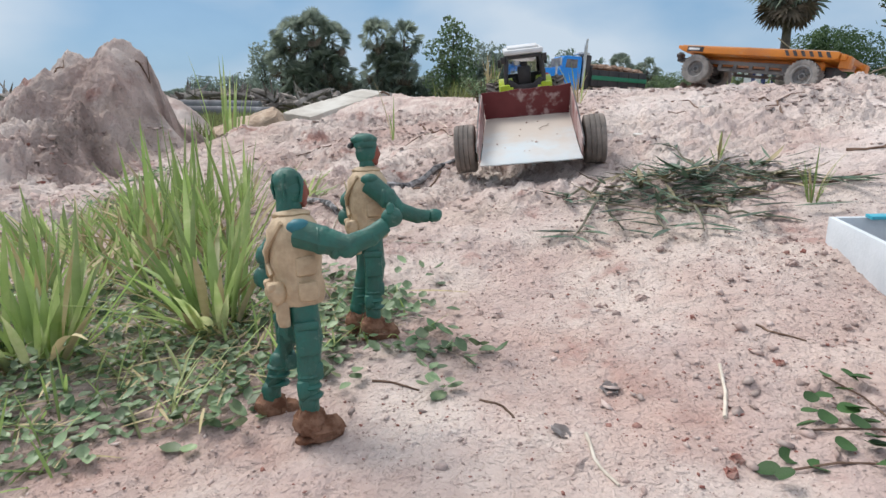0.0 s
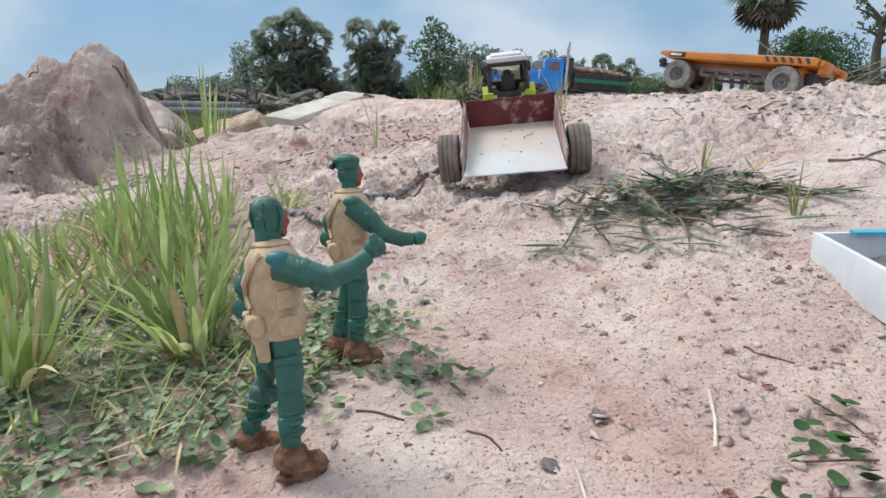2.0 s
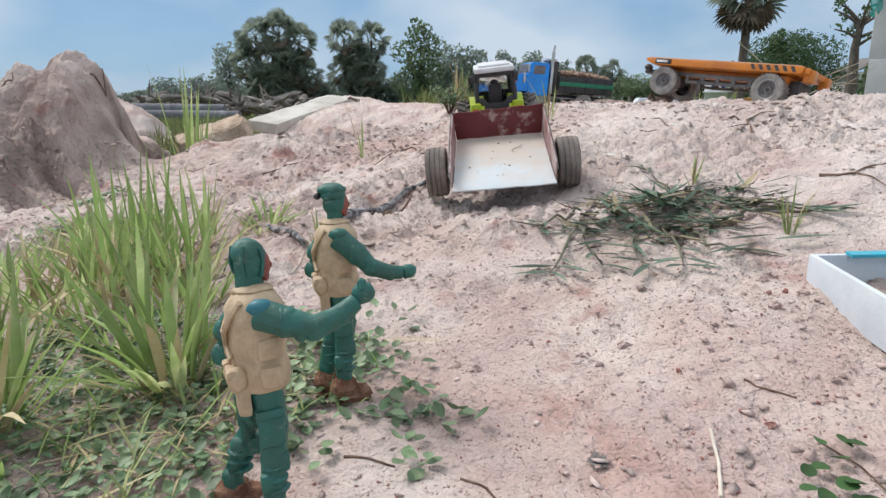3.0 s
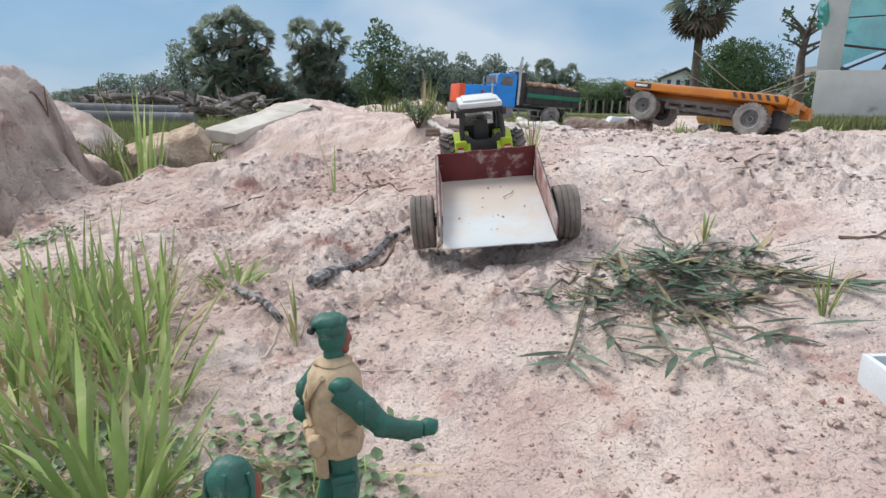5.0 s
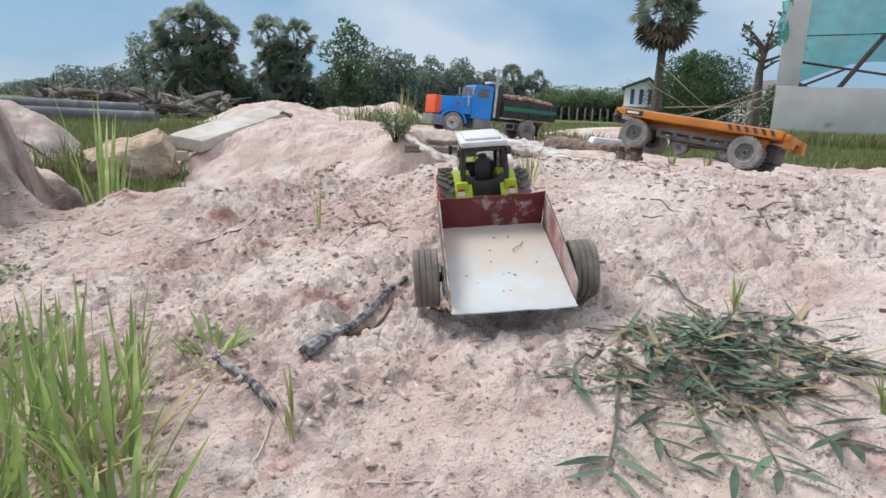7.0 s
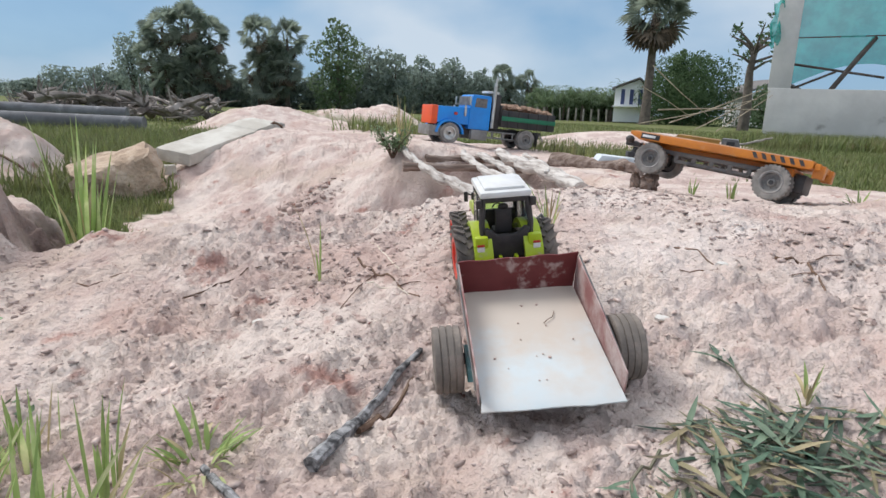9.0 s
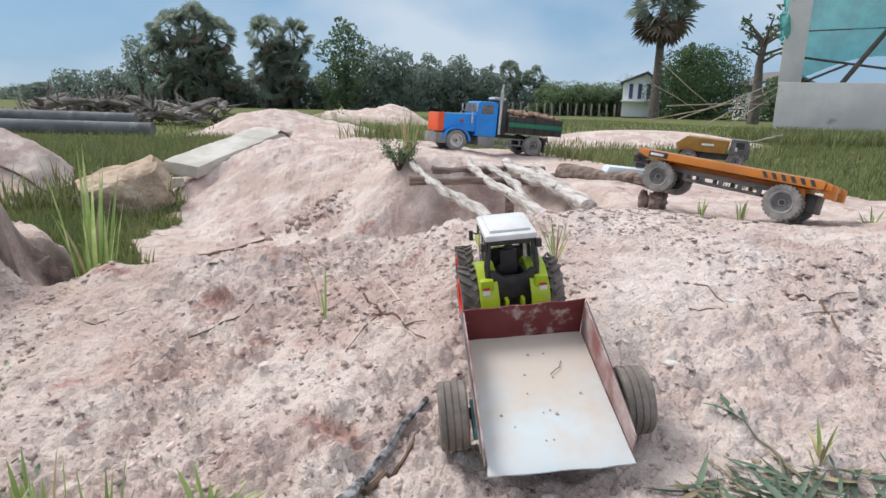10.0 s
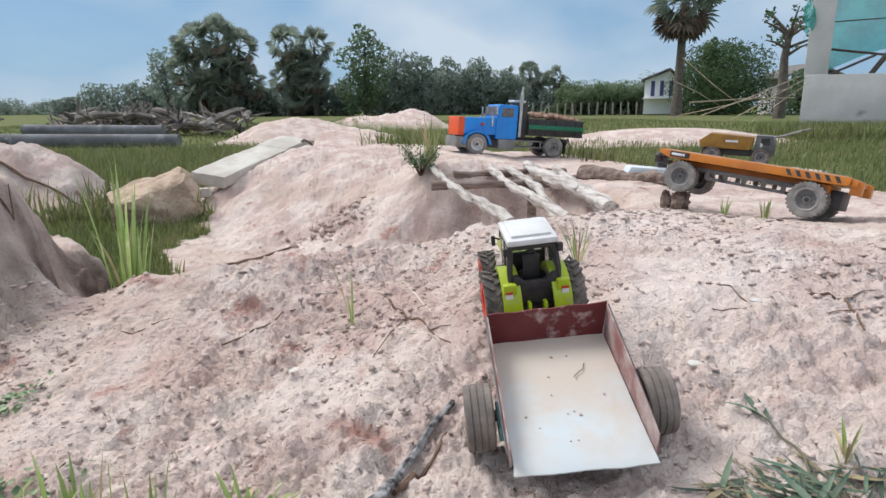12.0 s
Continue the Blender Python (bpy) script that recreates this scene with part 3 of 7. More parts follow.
def land(x, y):
    x, y = np.asarray(x, float), np.asarray(y, float)
    z, edge = smooth_land(x, y)
    near = 1 / (1 + (np.hypot(x, y) / 6.0) ** 4)
    heap = spoil(x, y)
    rough = (0.25 + 0.75 * edge) * (1 + 0.35 * step(2.1, 2.6, y)) + 0.7 * heap
    rough = rough * (1 - 0.55 * (1 - step(0.42, 0.85, y))) * (1 - 0.35 * step(1.6, 2.0, y)) * (1 - 0.5 * step(0.3, 0.7, x) * step(1.1, 1.5, y))
    z = z + rough * (0.028 * fbm(x, y, 4.0, 3, 3, 0.45) + 0.010 * near * fbm(x, y, 15, 3, 11))
    crust = np.clip(fbm(x, y, 26, 4, 29, 0.6), -0.35, 0.5)
    chips = np.clip(fbm(x, y, 55, 3, 63, 0.6) - 0.16, 0, 0.3)
    z = z + rough * near * (0.6 + 0.7 * step(0.6, 1.1, y)) * (0.010 * crust + 0.011 * chips + 0.010 * np.clip(np.abs(fbm(x, y, 19, 3, 41)) - 0.14, 0, 1))
    q = fbm(x, y, 13, 4, 71, 0.6) * 5.0
    part_q = q - np.floor(q)
    ledge = np.floor(q) + step(0.80, 1.0, part_q) - 0.55 * q
    patch = step(-0.12, 0.18, fbm(x, y, 4.5, 2, 73))
    z = z + near * rough * (0.007 + 0.006 * step(0.6, 1.1, y)) * ledge * patch
    z = z + 0.060 * heap * (0.9 * fbm(x, y, 3.2, 2, 57, 0.5) + (1 - near) * 2.2 * fbm(x, y, 1.3, 5, 61, 0.6) + near * (1.6 * np.abs(fbm(x, y, 6, 3, 58, 0.45)) - 0.34 + 0.5 * np.floor(5 * fbm(x, y, 9, 2, 60, 0.5)) / 5 + 0.42 * fbm(x, y, 24, 4, 59, 0.6)))
    return z - 0.050 * bump_at(x, y, 0.20, 1.93, 0.15, 0.12) - 0.020 * bump_at(x, y, 0.40, 1.95, 0.20, 0.12) - 0.025 * bump_at(x, y, 0.47, 2.19, 0.13, 0.10) - 0.012 * bump_at(x, y, 0.23, 1.036, 0.22, 0.16) - 0.024 * bump_at(x, y, 1.15, 1.62, 0.38, 0.32) + 0.007 * bump_at(x, y, -0.02, 0.43, 0.10, 0.08) + 0.05 * bump_at(x, y, 1.27, 2.80, 0.22, 0.2)


def gz(x, y):
    return float(land(np.array([x]), np.array([y]))[0])


def axis(lo, hi, fine, reach_lo, reach_hi, mid):
    """Close rows between lo and hi, wider ones further out, and wide ones past mid."""
    def outwards(start, reach, sign):
        out, d = [], 0.0
        while d < reach:
            d += max(fine, 0.013 * d) if d < mid else max(0.013 * mid, 0.07 * (d - mid) + 0.013 * mid)
            out.append(start + sign * d)
        return out
    return np.array(outwards(lo, lo - reach_lo, -1)[::-1] + list(np.arange(lo, hi, fine)) + outwards(hi, reach_hi - hi, 1))


def build_ground():
    xs, ys = axis(-1.0, 1.15, 0.0046, -700, 700, 2.0), axis(0.12, 2.1, 0.0046, -60, 900, 9.0)
    gx, gy = np.meshgrid(xs, ys)
    z = land(gx.ravel(), gy.ravel()).reshape(gx.shape)
    nx, ny = len(xs), len(ys)
    i = np.arange(nx * ny).reshape(ny, nx)
    faces = np.stack([i[:-1, :-1], i[:-1, 1:], i[1:, 1:], i[1:, :-1]], -1).reshape(-1, 4)
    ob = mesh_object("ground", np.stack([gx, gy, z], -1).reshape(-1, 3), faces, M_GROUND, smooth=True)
    _, edge = smooth_land(gx, gy)
    heaps = spoil(gx, gy) + 1.2 * bump_at(gx, gy, 0.2, 7.4, 1.3, 2.4, 0.0, 2.0) + 1.2 * bump_at(gx, gy, 5.0, 9.3, 2.0, 1.1, 0.0, 2.0) + bump_at(gx, gy, 3.2, 5.2, 0.9, 0.8, 0.0, 2.0) + 0.7 * bump_at(gx, gy, 9.5, 12.8, 1.4, 0.35) + 0.7 * bump_at(gx, gy, 8.0, 15.5, 1.6, 0.5) + bump_at(gx, gy, 2.4, 7.2, 0.8, 0.7)
    bare = np.clip(edge * 1.4 + heaps * 1.5 + 0.9 * step(0.1, 0.35, fbm(gx, gy, 0.25, 3, 77)) * step(16, 9, gy) + 0.6 * step(0.8, -0.8, gy + 1.2 * fbm(gx, gy, 0.8, 3, 88)), 0, 1)
    a = ob.data.attributes.new("cover", "FLOAT", "POINT")
    a.data.foreach_set("value", (1 - step(0.25, 0.6, bare + 0.25 * fbm(gx, gy, 6, 3, 91))).astype(np.float32).ravel())
    # Brown earth; heap face, pit wall and bridge hollow also get painted shade
    loam_shade = 0.22 * bump_at(gx, gy, -0.27, 0.42, 0.30, 0.20, 0.3) + 0.45 * bump_at(gx, gy, -1.00, 1.72, 0.33, 0.40, 0.0, 2.5) + 0.6 * bump_at(gx, gy, -0.84, 1.62, 0.10, 0.24, 0.25, 1.5) + 0.30 * bump_at(gx, gy, -2.35, 4.8, 0.8, 0.6, 0.0, 2.0) + 1.3 * bump_at(gx, gy, -0.76, 2.15, 0.10, 0.32, 0.0, 2.0) + 0.55 * bump_at(gx, gy, 0.62, 3.0, 0.36, 0.32, 0.0, 1.5) + 0.40 * bump_at(gx, gy, -0.10, 3.40, 0.14, 0.10)
    a = ob.data.attributes.new("loam_shade", "FLOAT", "POINT")
    a.data.foreach_set("value", np.clip(loam_shade * (0.6 + 1.4 * fbm(gx, gy, 9, 3, 95)), 0, 1).astype(np.float32).ravel())
    rust = 0.60 * bump_at(gx, gy, 0.19, 0.36, 0.22, 0.20) + 0.45 * bump_at(gx, gy, -0.15, 0.24, 0.16, 0.07) + 0.4 * bump_at(gx, gy, -0.35, 1.35, 0.22, 0.2) + 0.35 * bump_at(gx, gy, 0.12, 1.45, 0.2, 0.12)
    a = ob.data.attributes.new("rust", "FLOAT", "POINT")
    a.data.foreach_set("value", np.clip(rust * (0.6 + 1.8 * fbm(gx, gy, 11, 4, 99, 0.6)), 0, 0.8).astype(np.float32).ravel())
    chalk = 0.75 * bump_at(gx, gy, 0.85, 1.25, 0.55, 0.75, 0.0, 1.5) * (0.7 + 1.2 * fbm(gx, gy, 5, 3, 97))
    a = ob.data.attributes.new("chalk", "FLOAT", "POINT")
    a.data.foreach_set("value", np.clip(chalk, 0, 0.85).astype(np.float32).ravel())
    return tagged(ob, "pale pink sandy clay heap running into a green field", "ground", kind="structure")


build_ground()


# ---- wheels ----
def ribbed_tyre(bm, r, w, ribs=4, m=Matrix()):
    prof = [(r * 0.62, -w * 0.46), (r * 0.80, -w * 0.52), (r * 0.94, -w * 0.50)]
    step_w = w * 0.96 / ribs
    for k in range(ribs):
        a = -w * 0.48 + k * step_w
        crown = r * (1 - 0.03 * abs((k + 0.5) / ribs * 2 - 1) ** 2)
        prof += [(crown, a + step_w * 0.10), (crown, a + step_w * 0.84)]
        if k < ribs - 1:
            prof += [(crown * 0.965, a + step_w * 0.90), (crown * 0.965, a + step_w * 1.04)]
    prof += [(r * 0.94, w * 0.50), (r * 0.80, w * 0.52), (r * 0.62, w * 0.46)]
    return lathe(bm, prof, 44, m, closed=False)


def lug_tyre(bm, r, w, lugs=18, m=Matrix()):
    """A farm tyre with slanting bars."""
    lathe(bm, [(r * 0.55, -w * 0.46), (r * 0.75, -w * 0.5), (r * 0.88, -w * 0.47), (r * 0.92, -w * 0.25), (r * 0.93, 0), (r * 0.92, w * 0.25), (r * 0.88, w * 0.47), (r * 0.75, w * 0.5), (r * 0.55, w * 0.46)], 40, m, closed=False)
    for k in range(lugs):
        for s in (-1, 1):
            a = 2 * math.pi * (k + (0.25 if s > 0 else -0.25)) / lugs
            lug = m @ Matrix.Rotation(a, 4, "X") @ Matrix.Translation((s * w * 0.26, 0, r * 0.945)) @ Matrix.Rotation(s * radians(42), 4, "Z")
            box(bm, (0, 0, 0), (w * 0.58, r * 0.085, r * 0.11), 0, lug)
    return bm


def block_tyre(bm, r, w, m=Matrix()):
    """A dumper tyre with a blocky shoulder."""
    lathe(bm, [(r * 0.62, -w * 0.46), (r * 0.78, -w * 0.52), (r * 0.93, -w * 0.5), (r * 0.97, -w * 0.36), (r * 0.98, 0), (r * 0.97, w * 0.36), (r * 0.93, w * 0.5), (r * 0.78, w * 0.52), (r * 0.62, w * 0.46)], 44, m, closed=False)
    for k in range(26):
        for s in (-1, 1):
            a = 2 * math.pi * (k + (0.5 if s > 0 else 0)) / 26
            box(bm, (0, 0, 0), (w * 0.40, r * 0.13, r * 0.09), 0, m @ Matrix.Rotation(a, 4, "X") @ Matrix.Translation((s * w * 0.29, 0, r * 0.955)) @ Matrix.Rotation(s * 0.2, 4, "Z"))
    return bm


def rim_mesh(bm, r, w, side, holes=6, m=Matrix()):
    """A dished rim whose face looks towards side (+1 or -1 along x)."""
    s = side
    lathe(bm, [(r * 0.64, -s * w * 0.40), (r * 0.66, s * w * 0.47), (r * 0.60, s * w * 0.50), (r * 0.52, s * w * 0.46), (r * 0.50, s * w * 0.22), (r * 0.24, s * w * 0.16), (r * 0.20, s * w * 0.34), (r * 0.02, s * w * 0.38)], 36, m, closed=False)
    for k in range(holes):
        a = 2 * math.pi * k / holes
        lathe(bm, [(r * 0.045, s * w * 0.17), (r * 0.045, s * w * 0.25), (r * 0.01, s * w * 0.27)], 8, m @ Matrix.Rotation(a, 4, "X") @ Matrix.Translation((0, 0, r * 0.34)), closed=False)
    return bm


def add_wheel(parent, at, r, w, tyre, tyre_mat, rim_mat, side, turn=0.0, hub_mat=None, label=""):
    """thing > wheel (hub) > tyre, rim. The axle lies along x."""
    bm = bmesh.new()
    lathe(bm, [(r * 0.13, -w * 0.42), (r * 0.13, side * w * 0.42) if side > 0 else (r * 0.13, w * 0.42)], 16)
    hub = part("wheel", bm, hub_mat or M_BLACK, parent, label)
    hub.matrix_local = Matrix.Translation(at) @ Matrix.Rotation(turn, 4, "Z")
    part("tyre", tyre(bmesh.new(), r, w), tyre_mat, hub)
    part("rim", rim_mesh(bmesh.new(), r, w, side), rim_mat, hub)
    return hub


# ---- tipping trailer ----
def build_trailer():
    t = thing("tipping_trailer", pose(0.229, 1.036, 0.100, 16.0, -5.2, -8.9),
              "homemade toy tipping trailer with maroon sides and dusty pale bed", "trailer")
    W, LB, LF, H0, HB = 0.167, 0.106, 0.138, 0.054, 0.053
    bm = bmesh.new()
    # floor plate with a flared, slightly bent tail lip
    rows = [(-LB, W * 0.70 * 2 / 1.37, -0.004), (-LB + 0.012, W, 0.0), (-0.05, W, 0.0004), (0.02, W, -0.0006), (0.08, W, 0.0003), (LF, W, 0.0)]
    top, bot = [], []
    for y, wd, dz in rows:
        top.append([bm.verts.new((wd * (k / 8 - 0.5), y + 0.0012 * math.sin(k * 1.9) * (y < -0.1), H0 + dz + 0.0006 * math.sin(k * 2.3 + y * 40))) for k in range(9)])
        bot.append([bm.verts.new(v.co - Vector((0, 0, 0.0018))) for v in top[-1]])
    for a, b in zip(top, top[1:]):
        for k in range(8):
            bm.faces.new((a[k], a[k + 1], b[k + 1], b[k]))
    for a, b in zip(bot, bot[1:]):
        for k in range(8):
            bm.faces.new((a[k], b[k], b[k + 1], a[k + 1]))
    for k in range(8):
        bm.faces.new((bot[0][k], bot[0][k + 1], top[0][k + 1], top[0][k]))
        bm.faces.new((top[-1][k], top[-1][k + 1], bot[-1][k + 1], bot[-1][k]))
    for (a, b), (c, d) in zip(zip(top, bot), zip(top[1:], bot[1:])):
        bm.faces.new((a[0], c[0], d[0], b[0]))
        bm.faces.new((a[-1], b[-1], d[-1], c[-1]))
    bmesh.ops.recalc_face_normals(bm, faces=bm.faces[:])
    part("bed_floor", bm, M_BED, t, "pale painted sheet floor with dust and scuffs")
    for s in (-1, 1):
        bm = bmesh.new()
        outline = [(-LB + 0.014, H0 - 0.004), (LF, H0 - 0.004), (LF, H0 + HB - 0.002), (0.03, H0 + 0.043), (-LB + 0.014, H0 + 0.026)]
        prism(bm, outline, 0.0022, Matrix.Translation((s * (W / 2 + 0.0015), 0, 0)) @ Matrix.Rotation(radians(90), 4, "Z") @ Matrix.Rotation(s * radians(1.5), 4, "X") @ Matrix.Translation((0, 0, 0)), 0, 0.0006)
        part("side_panel", bm, M_MAROON_DUST, t, "dusty scratched maroon side panel")
        bm = bmesh.new()
        box(bm, (s * (W / 2 + 0.006), -0.01, H0 - 0.010), (0.008, 0.05, 0.022), 0.0015)
        part("bracket", bm, M_TEAL, t, "teal steel axle bracket")
        bm = bmesh.new()
        tube(bm, [(s * (W / 2 + 0.006), -LB + 0.02, H0 + 0.012), (s * (W / 2 + 0.0065), -LB + 0.035, H0 + 0.022), (s * (W / 2 + 0.007), 0.0, H0 + 0.034), (s * (W / 2 + 0.007), LF, H0 + 0.052)], 0.0014, 6)
        part("edge_rod", bm, M_GUNMETAL, t)
    bm = bmesh.new()
    n = 12
    up = [(W * 1.06 * (k / n - 0.5), H0 + HB + 0.0035 * (k / n) + 0.0012 * math.sin(k * 1.7)) for k in range(n + 1)]
    prism(bm, [(W * 0.5, H0 - 0.003), (-W * 0.5, H0 - 0.003)] + up, 0.0022, Matrix.Translation((0, LF + 0.001, 0)), 0)
    part("front_panel", bm, M_MAROON, t, "maroon front board with pale scraped mud")
    bm = bmesh.new()
    tube(bm, [(-0.105, 0, 0.044), (0.105, 0, 0.044)], 0.0075, 14)
    part("axle", bm, M_BLACK, t)
    bm = bmesh.new()
    for s in (-1, 1):
        box(bm, (s * 0.035, 0.02, H0 - 0.010), (0.012, 0.20, 0.014), 0.001)
    for y in (-0.06, 0.0, 0.09):
        box(bm, (0, y, H0 - 0.008), (0.10, 0.012, 0.010), 0.001)
    part("chassis", bm, M_GUNMETAL, t)
    bm = bmesh.new()
    tube(bm, [(-0.03, LF - 0.02, H0 - 0.012), (0, LF + 0.045, H0 - 0.018), (0, LF + 0.075, H0 - 0.018)], 0.0045, 10)
    tube(bm, [(0.03, LF - 0.02, H0 - 0.012), (0, LF + 0.045, H0 - 0.018)], 0.0045, 10)
    part("drawbar", bm, M_GUNMETAL, t)
    for s in (-1, 1):
        add_wheel(t, (s * 0.116, 0, 0.044), 0.044, 0.036, ribbed_tyre, M_TYRE_DUST, M_RIM_GREY, s)
    # grit lying in the bed
    rng = random.Random(4)
    for k in range(14):
        bm = bmesh.new()
        s = rng.uniform(0.0008, 0.0021)
        blob(bm, (0, 0, 0), (s, s, s * 0.7), 0, seg=8, rough=s * 0.5, rng=rng)
        p = part("pebble", bm, M_CLOD, t)
        p.location = (rng.uniform(-0.06, 0.06), rng.uniform(-0.07, 0.11), H0 + 0.001)
    bm = bmesh.new()
    tube(bm, [(0.020, 0.048, H0 + 0.0015), (0.029, 0.056, H0 + 0.003), (0.035, 0.060, H0 + 0.002), (0.040, 0.074, H0 + 0.0015)], 0.00055, 5)
    part("twig", bm, M_TWIG, t)


build_trailer()


# ---- toy tractor ----
def build_tractor():
    x, y = 0.266, 1.300
    t = thing("toy_tractor", pose(x, y, gz(x, y) - 0.004, 8.0, -6.0, -7.0),
              "lime green toy tractor with white roof on a sandy slope", "tractor")
    # heading +y; rear axle at the origin
    bm = bmesh.new()
    box(bm, (0, 0.075, 0.062), (0.046, 0.20, 0.030), 0.004)
    box(bm, (0, 0.0, 0.052), (0.088, 0.03, 0.026), 0.003)
    box(bm, (0, 0.155, 0.044), (0.09, 0.022, 0.018), 0.003)
    part("chassis", bm, M_BLACK, t)
    bm = bmesh.new()
    prism(bm, [(0.06, 0.075), (0.215, 0.072), (0.222, 0.085), (0.215, 0.092), (0.19, 0.098), (0.06, 0.104)], 0.054, Matrix.Rotation(radians(90), 4, "Z"), 0, 0.006)
    part("bonnet", bm, M_LIME, t)
    bm = bmesh.new()
    box(bm, (0, 0.222, 0.090), (0.042, 0.006, 0.030), 0.002)
    part("grille", bm, M_BLACK, t)
    for s in (-1, 1):
        bm = bmesh.new()
        pts = []
        for k in range(9):
            a = radians(-30 + 150 * k / 8)
            pts.append((-0.006 - 0.064 * math.sin(a - radians(25)) * 0.95, 0.058 + 0.062 * math.cos(a - radians(25))))
        outer = pts + [(p[0] * 0.90, 0.058 + (p[1] - 0.058) * 0.86) for p in pts[::-1]]
        prism(bm, outer, 0.030, Matrix.Translation((s * 0.041, 0, 0)) @ Matrix.Rotation(radians(90), 4, "Z"), 0)
        box(bm, (s * 0.0435, -0.050, 0.090), (0.023, 0.014, 0.042), 0.006)
        fender = part("fender", bm, M_LIME, t)
        bm = bmesh.new()
        box(bm, (s * 0.0455, -0.0575, 0.090), (0.012, 0.003, 0.010), 0.001)
        part("reflector", bm, M_LAMP_WHITE, fender, "white reflector plate")
        bm = bmesh.new()
        box(bm, (s * 0.0455, -0.0575, 0.0975), (0.012, 0.003, 0.0035), 0.0008)
        part("tail_lamp", bm, M_LAMP_RED, fender, "small red tail lamp")
    # cab
    bm = bmesh.new()
    for s in (-1, 1):
        tube(bm, [(s * 0.038, -0.040, 0.085), (s * 0.040, -0.036, 0.125), (s * 0.036, -0.030, 0.166)], 0.0050, 8)
        tube(bm, [(s * 0.036, 0.060, 0.080), (s * 0.036, 0.056, 0.166)], 0.0032, 8)
        tube(bm, [(s * 0.040, 0.012, 0.085), (s * 0.037, 0.012, 0.166)], 0.0028, 8)
    box(bm, (0, -0.031, 0.164), (0.078, 0.006, 0.008), 0.001)
    box(bm, (0, 0.056, 0.164), (0.078, 0.006, 0.008), 0.001)
    part("cab_frame", bm, M_BLACK, t)
    bm = bmesh.new()
    prism(bm, [(-0.030, 0.070), (0.030, 0.070), (0.037, 0.118), (0.030, 0.120), (0.016, 0.108), (-0.016, 0.108), (-0.030, 0.120), (-0.037, 0.118)], 0.012, Matrix.Translation((0, -0.040, 0)), 0, 0.002)
    part("rear_panel", bm, M_BLACK, t)
    bm = bmesh.new()
    box(bm, (0, 0.012, 0.174), (0.084, 0.104, 0.011), 0.005)
    box(bm, (0, 0.012, 0.181), (0.066, 0.080, 0.006), 0.003)
    part("roof", bm, M_WHITE, t, "white cab roof")
    for s in (-1, 1):
        bm = bmesh.new()
        box(bm, (s * 0.0385, 0.012, 0.130), (0.0012, 0.085, 0.062), 0.0003)
        part("side_window", bm, M_GLASS, t)
        bm = bmesh.new()
        tube(bm, [(s * 0.040, 0.058, 0.148), (s * 0.052, 0.060, 0.152)], 0.0016, 6)
        box(bm, (s * 0.052, 0.060, 0.146), (0.007, 0.004, 0.018), 0.0015)
        part("mirror", bm, M_BLACK, t)
        bm = bmesh.new()
        box(bm, (s * 0.044, -0.036, 0.160), (0.009, 0.008, 0.014), 0.0015)
        part("work_lamp", bm, M_BLACK, t)
    bm = bmesh.new()
    box(bm, (0, 0.058, 0.128), (0.066, 0.0012, 0.064), 0.0003)
    part("windscreen", bm, M_GLASS, t)
    bm = bmesh.new()
    box(bm, (0, 0.054, 0.097), (0.068, 0.007, 0.050), 0.002)
    box(bm, (0, 0.006, 0.083), (0.062, 0.085, 0.010), 0.002)
    part("bulkhead", bm, M_BLACK, t)
    bm = bmesh.new()
    box(bm, (0, 0.008, 0.098), (0.030, 0.030, 0.010), 0.003)
    box(bm, (0, -0.010, 0.122), (0.028, 0.009, 0.042), 0.004)
    blob(bm, (0, -0.010, 0.146), (0.009, 0.004, 0.006), seg=10)
    part("seat", bm, M_BLACK, t)
    bm = bmesh.new()
    lathe(bm, [(0.0012, 0), (0.0012, 0.03)], 8, Matrix.Translation((0, 0.045, 0.095)) @ Matrix.Rotation(radians(-70), 4, "Y"))
    ring = [(0.011 * math.cos(a), 0.036 + 0.004 * math.sin(a), 0.126 + 0.010 * math.sin(a)) for a in (k * math.pi / 6 for k in range(13))]
    tube(bm, ring, 0.0012, 6)
    part("steering_wheel", bm, M_BLACK, t)
    bm = bmesh.new()
    for s in (-1, 1):
        box(bm, (s * 0.013, -0.050, 0.062), (0.006, 0.020, 0.026), 0.0015)
        tube(bm, [(s * 0.020, -0.045, 0.050), (s * 0.017, -0.068, 0.040)], 0.003, 8)
    box(bm, (0, -0.052, 0.050), (0.050, 0.008, 0.008), 0.0015)
    part("hitch", bm, M_LIME, t, "lime green rear linkage")
    bm = bmesh.new()
    box(bm, (0, -0.060, 0.048), (0.010, 0.030, 0.020), 0.002)
    part("tow_pin", bm, M_BLACK, t)
    bm = bmesh.new()
    tube(bm, [(0.034, 0.066, 0.11), (0.034, 0.066, 0.172)], 0.0032, 10)
    part("exhaust", bm, M_BLACK, t)
    for s in (-1, 1):
        add_wheel(t, (s * 0.066, 0, 0.056), 0.057, 0.036, lug_tyre, M_TYRE, M_RED_RIM, s)
        add_wheel(t, (s * 0.056, 0.158, 0.043), 0.043, 0.030, lug_tyre, M_TYRE, M_RED_RIM, s)
    # mud-caked cable trailing at the side
    bm = bmesh.new()
    tube(bm, [(0.062, 0.02, 0.105), (0.074, 0.03, 0.112), (0.084, 0.02, 0.098), (0.088, 0.0, 0.086)], 0.003, 8)
    part("hose", bm, M_RIM_GREY, t)


build_tractor()


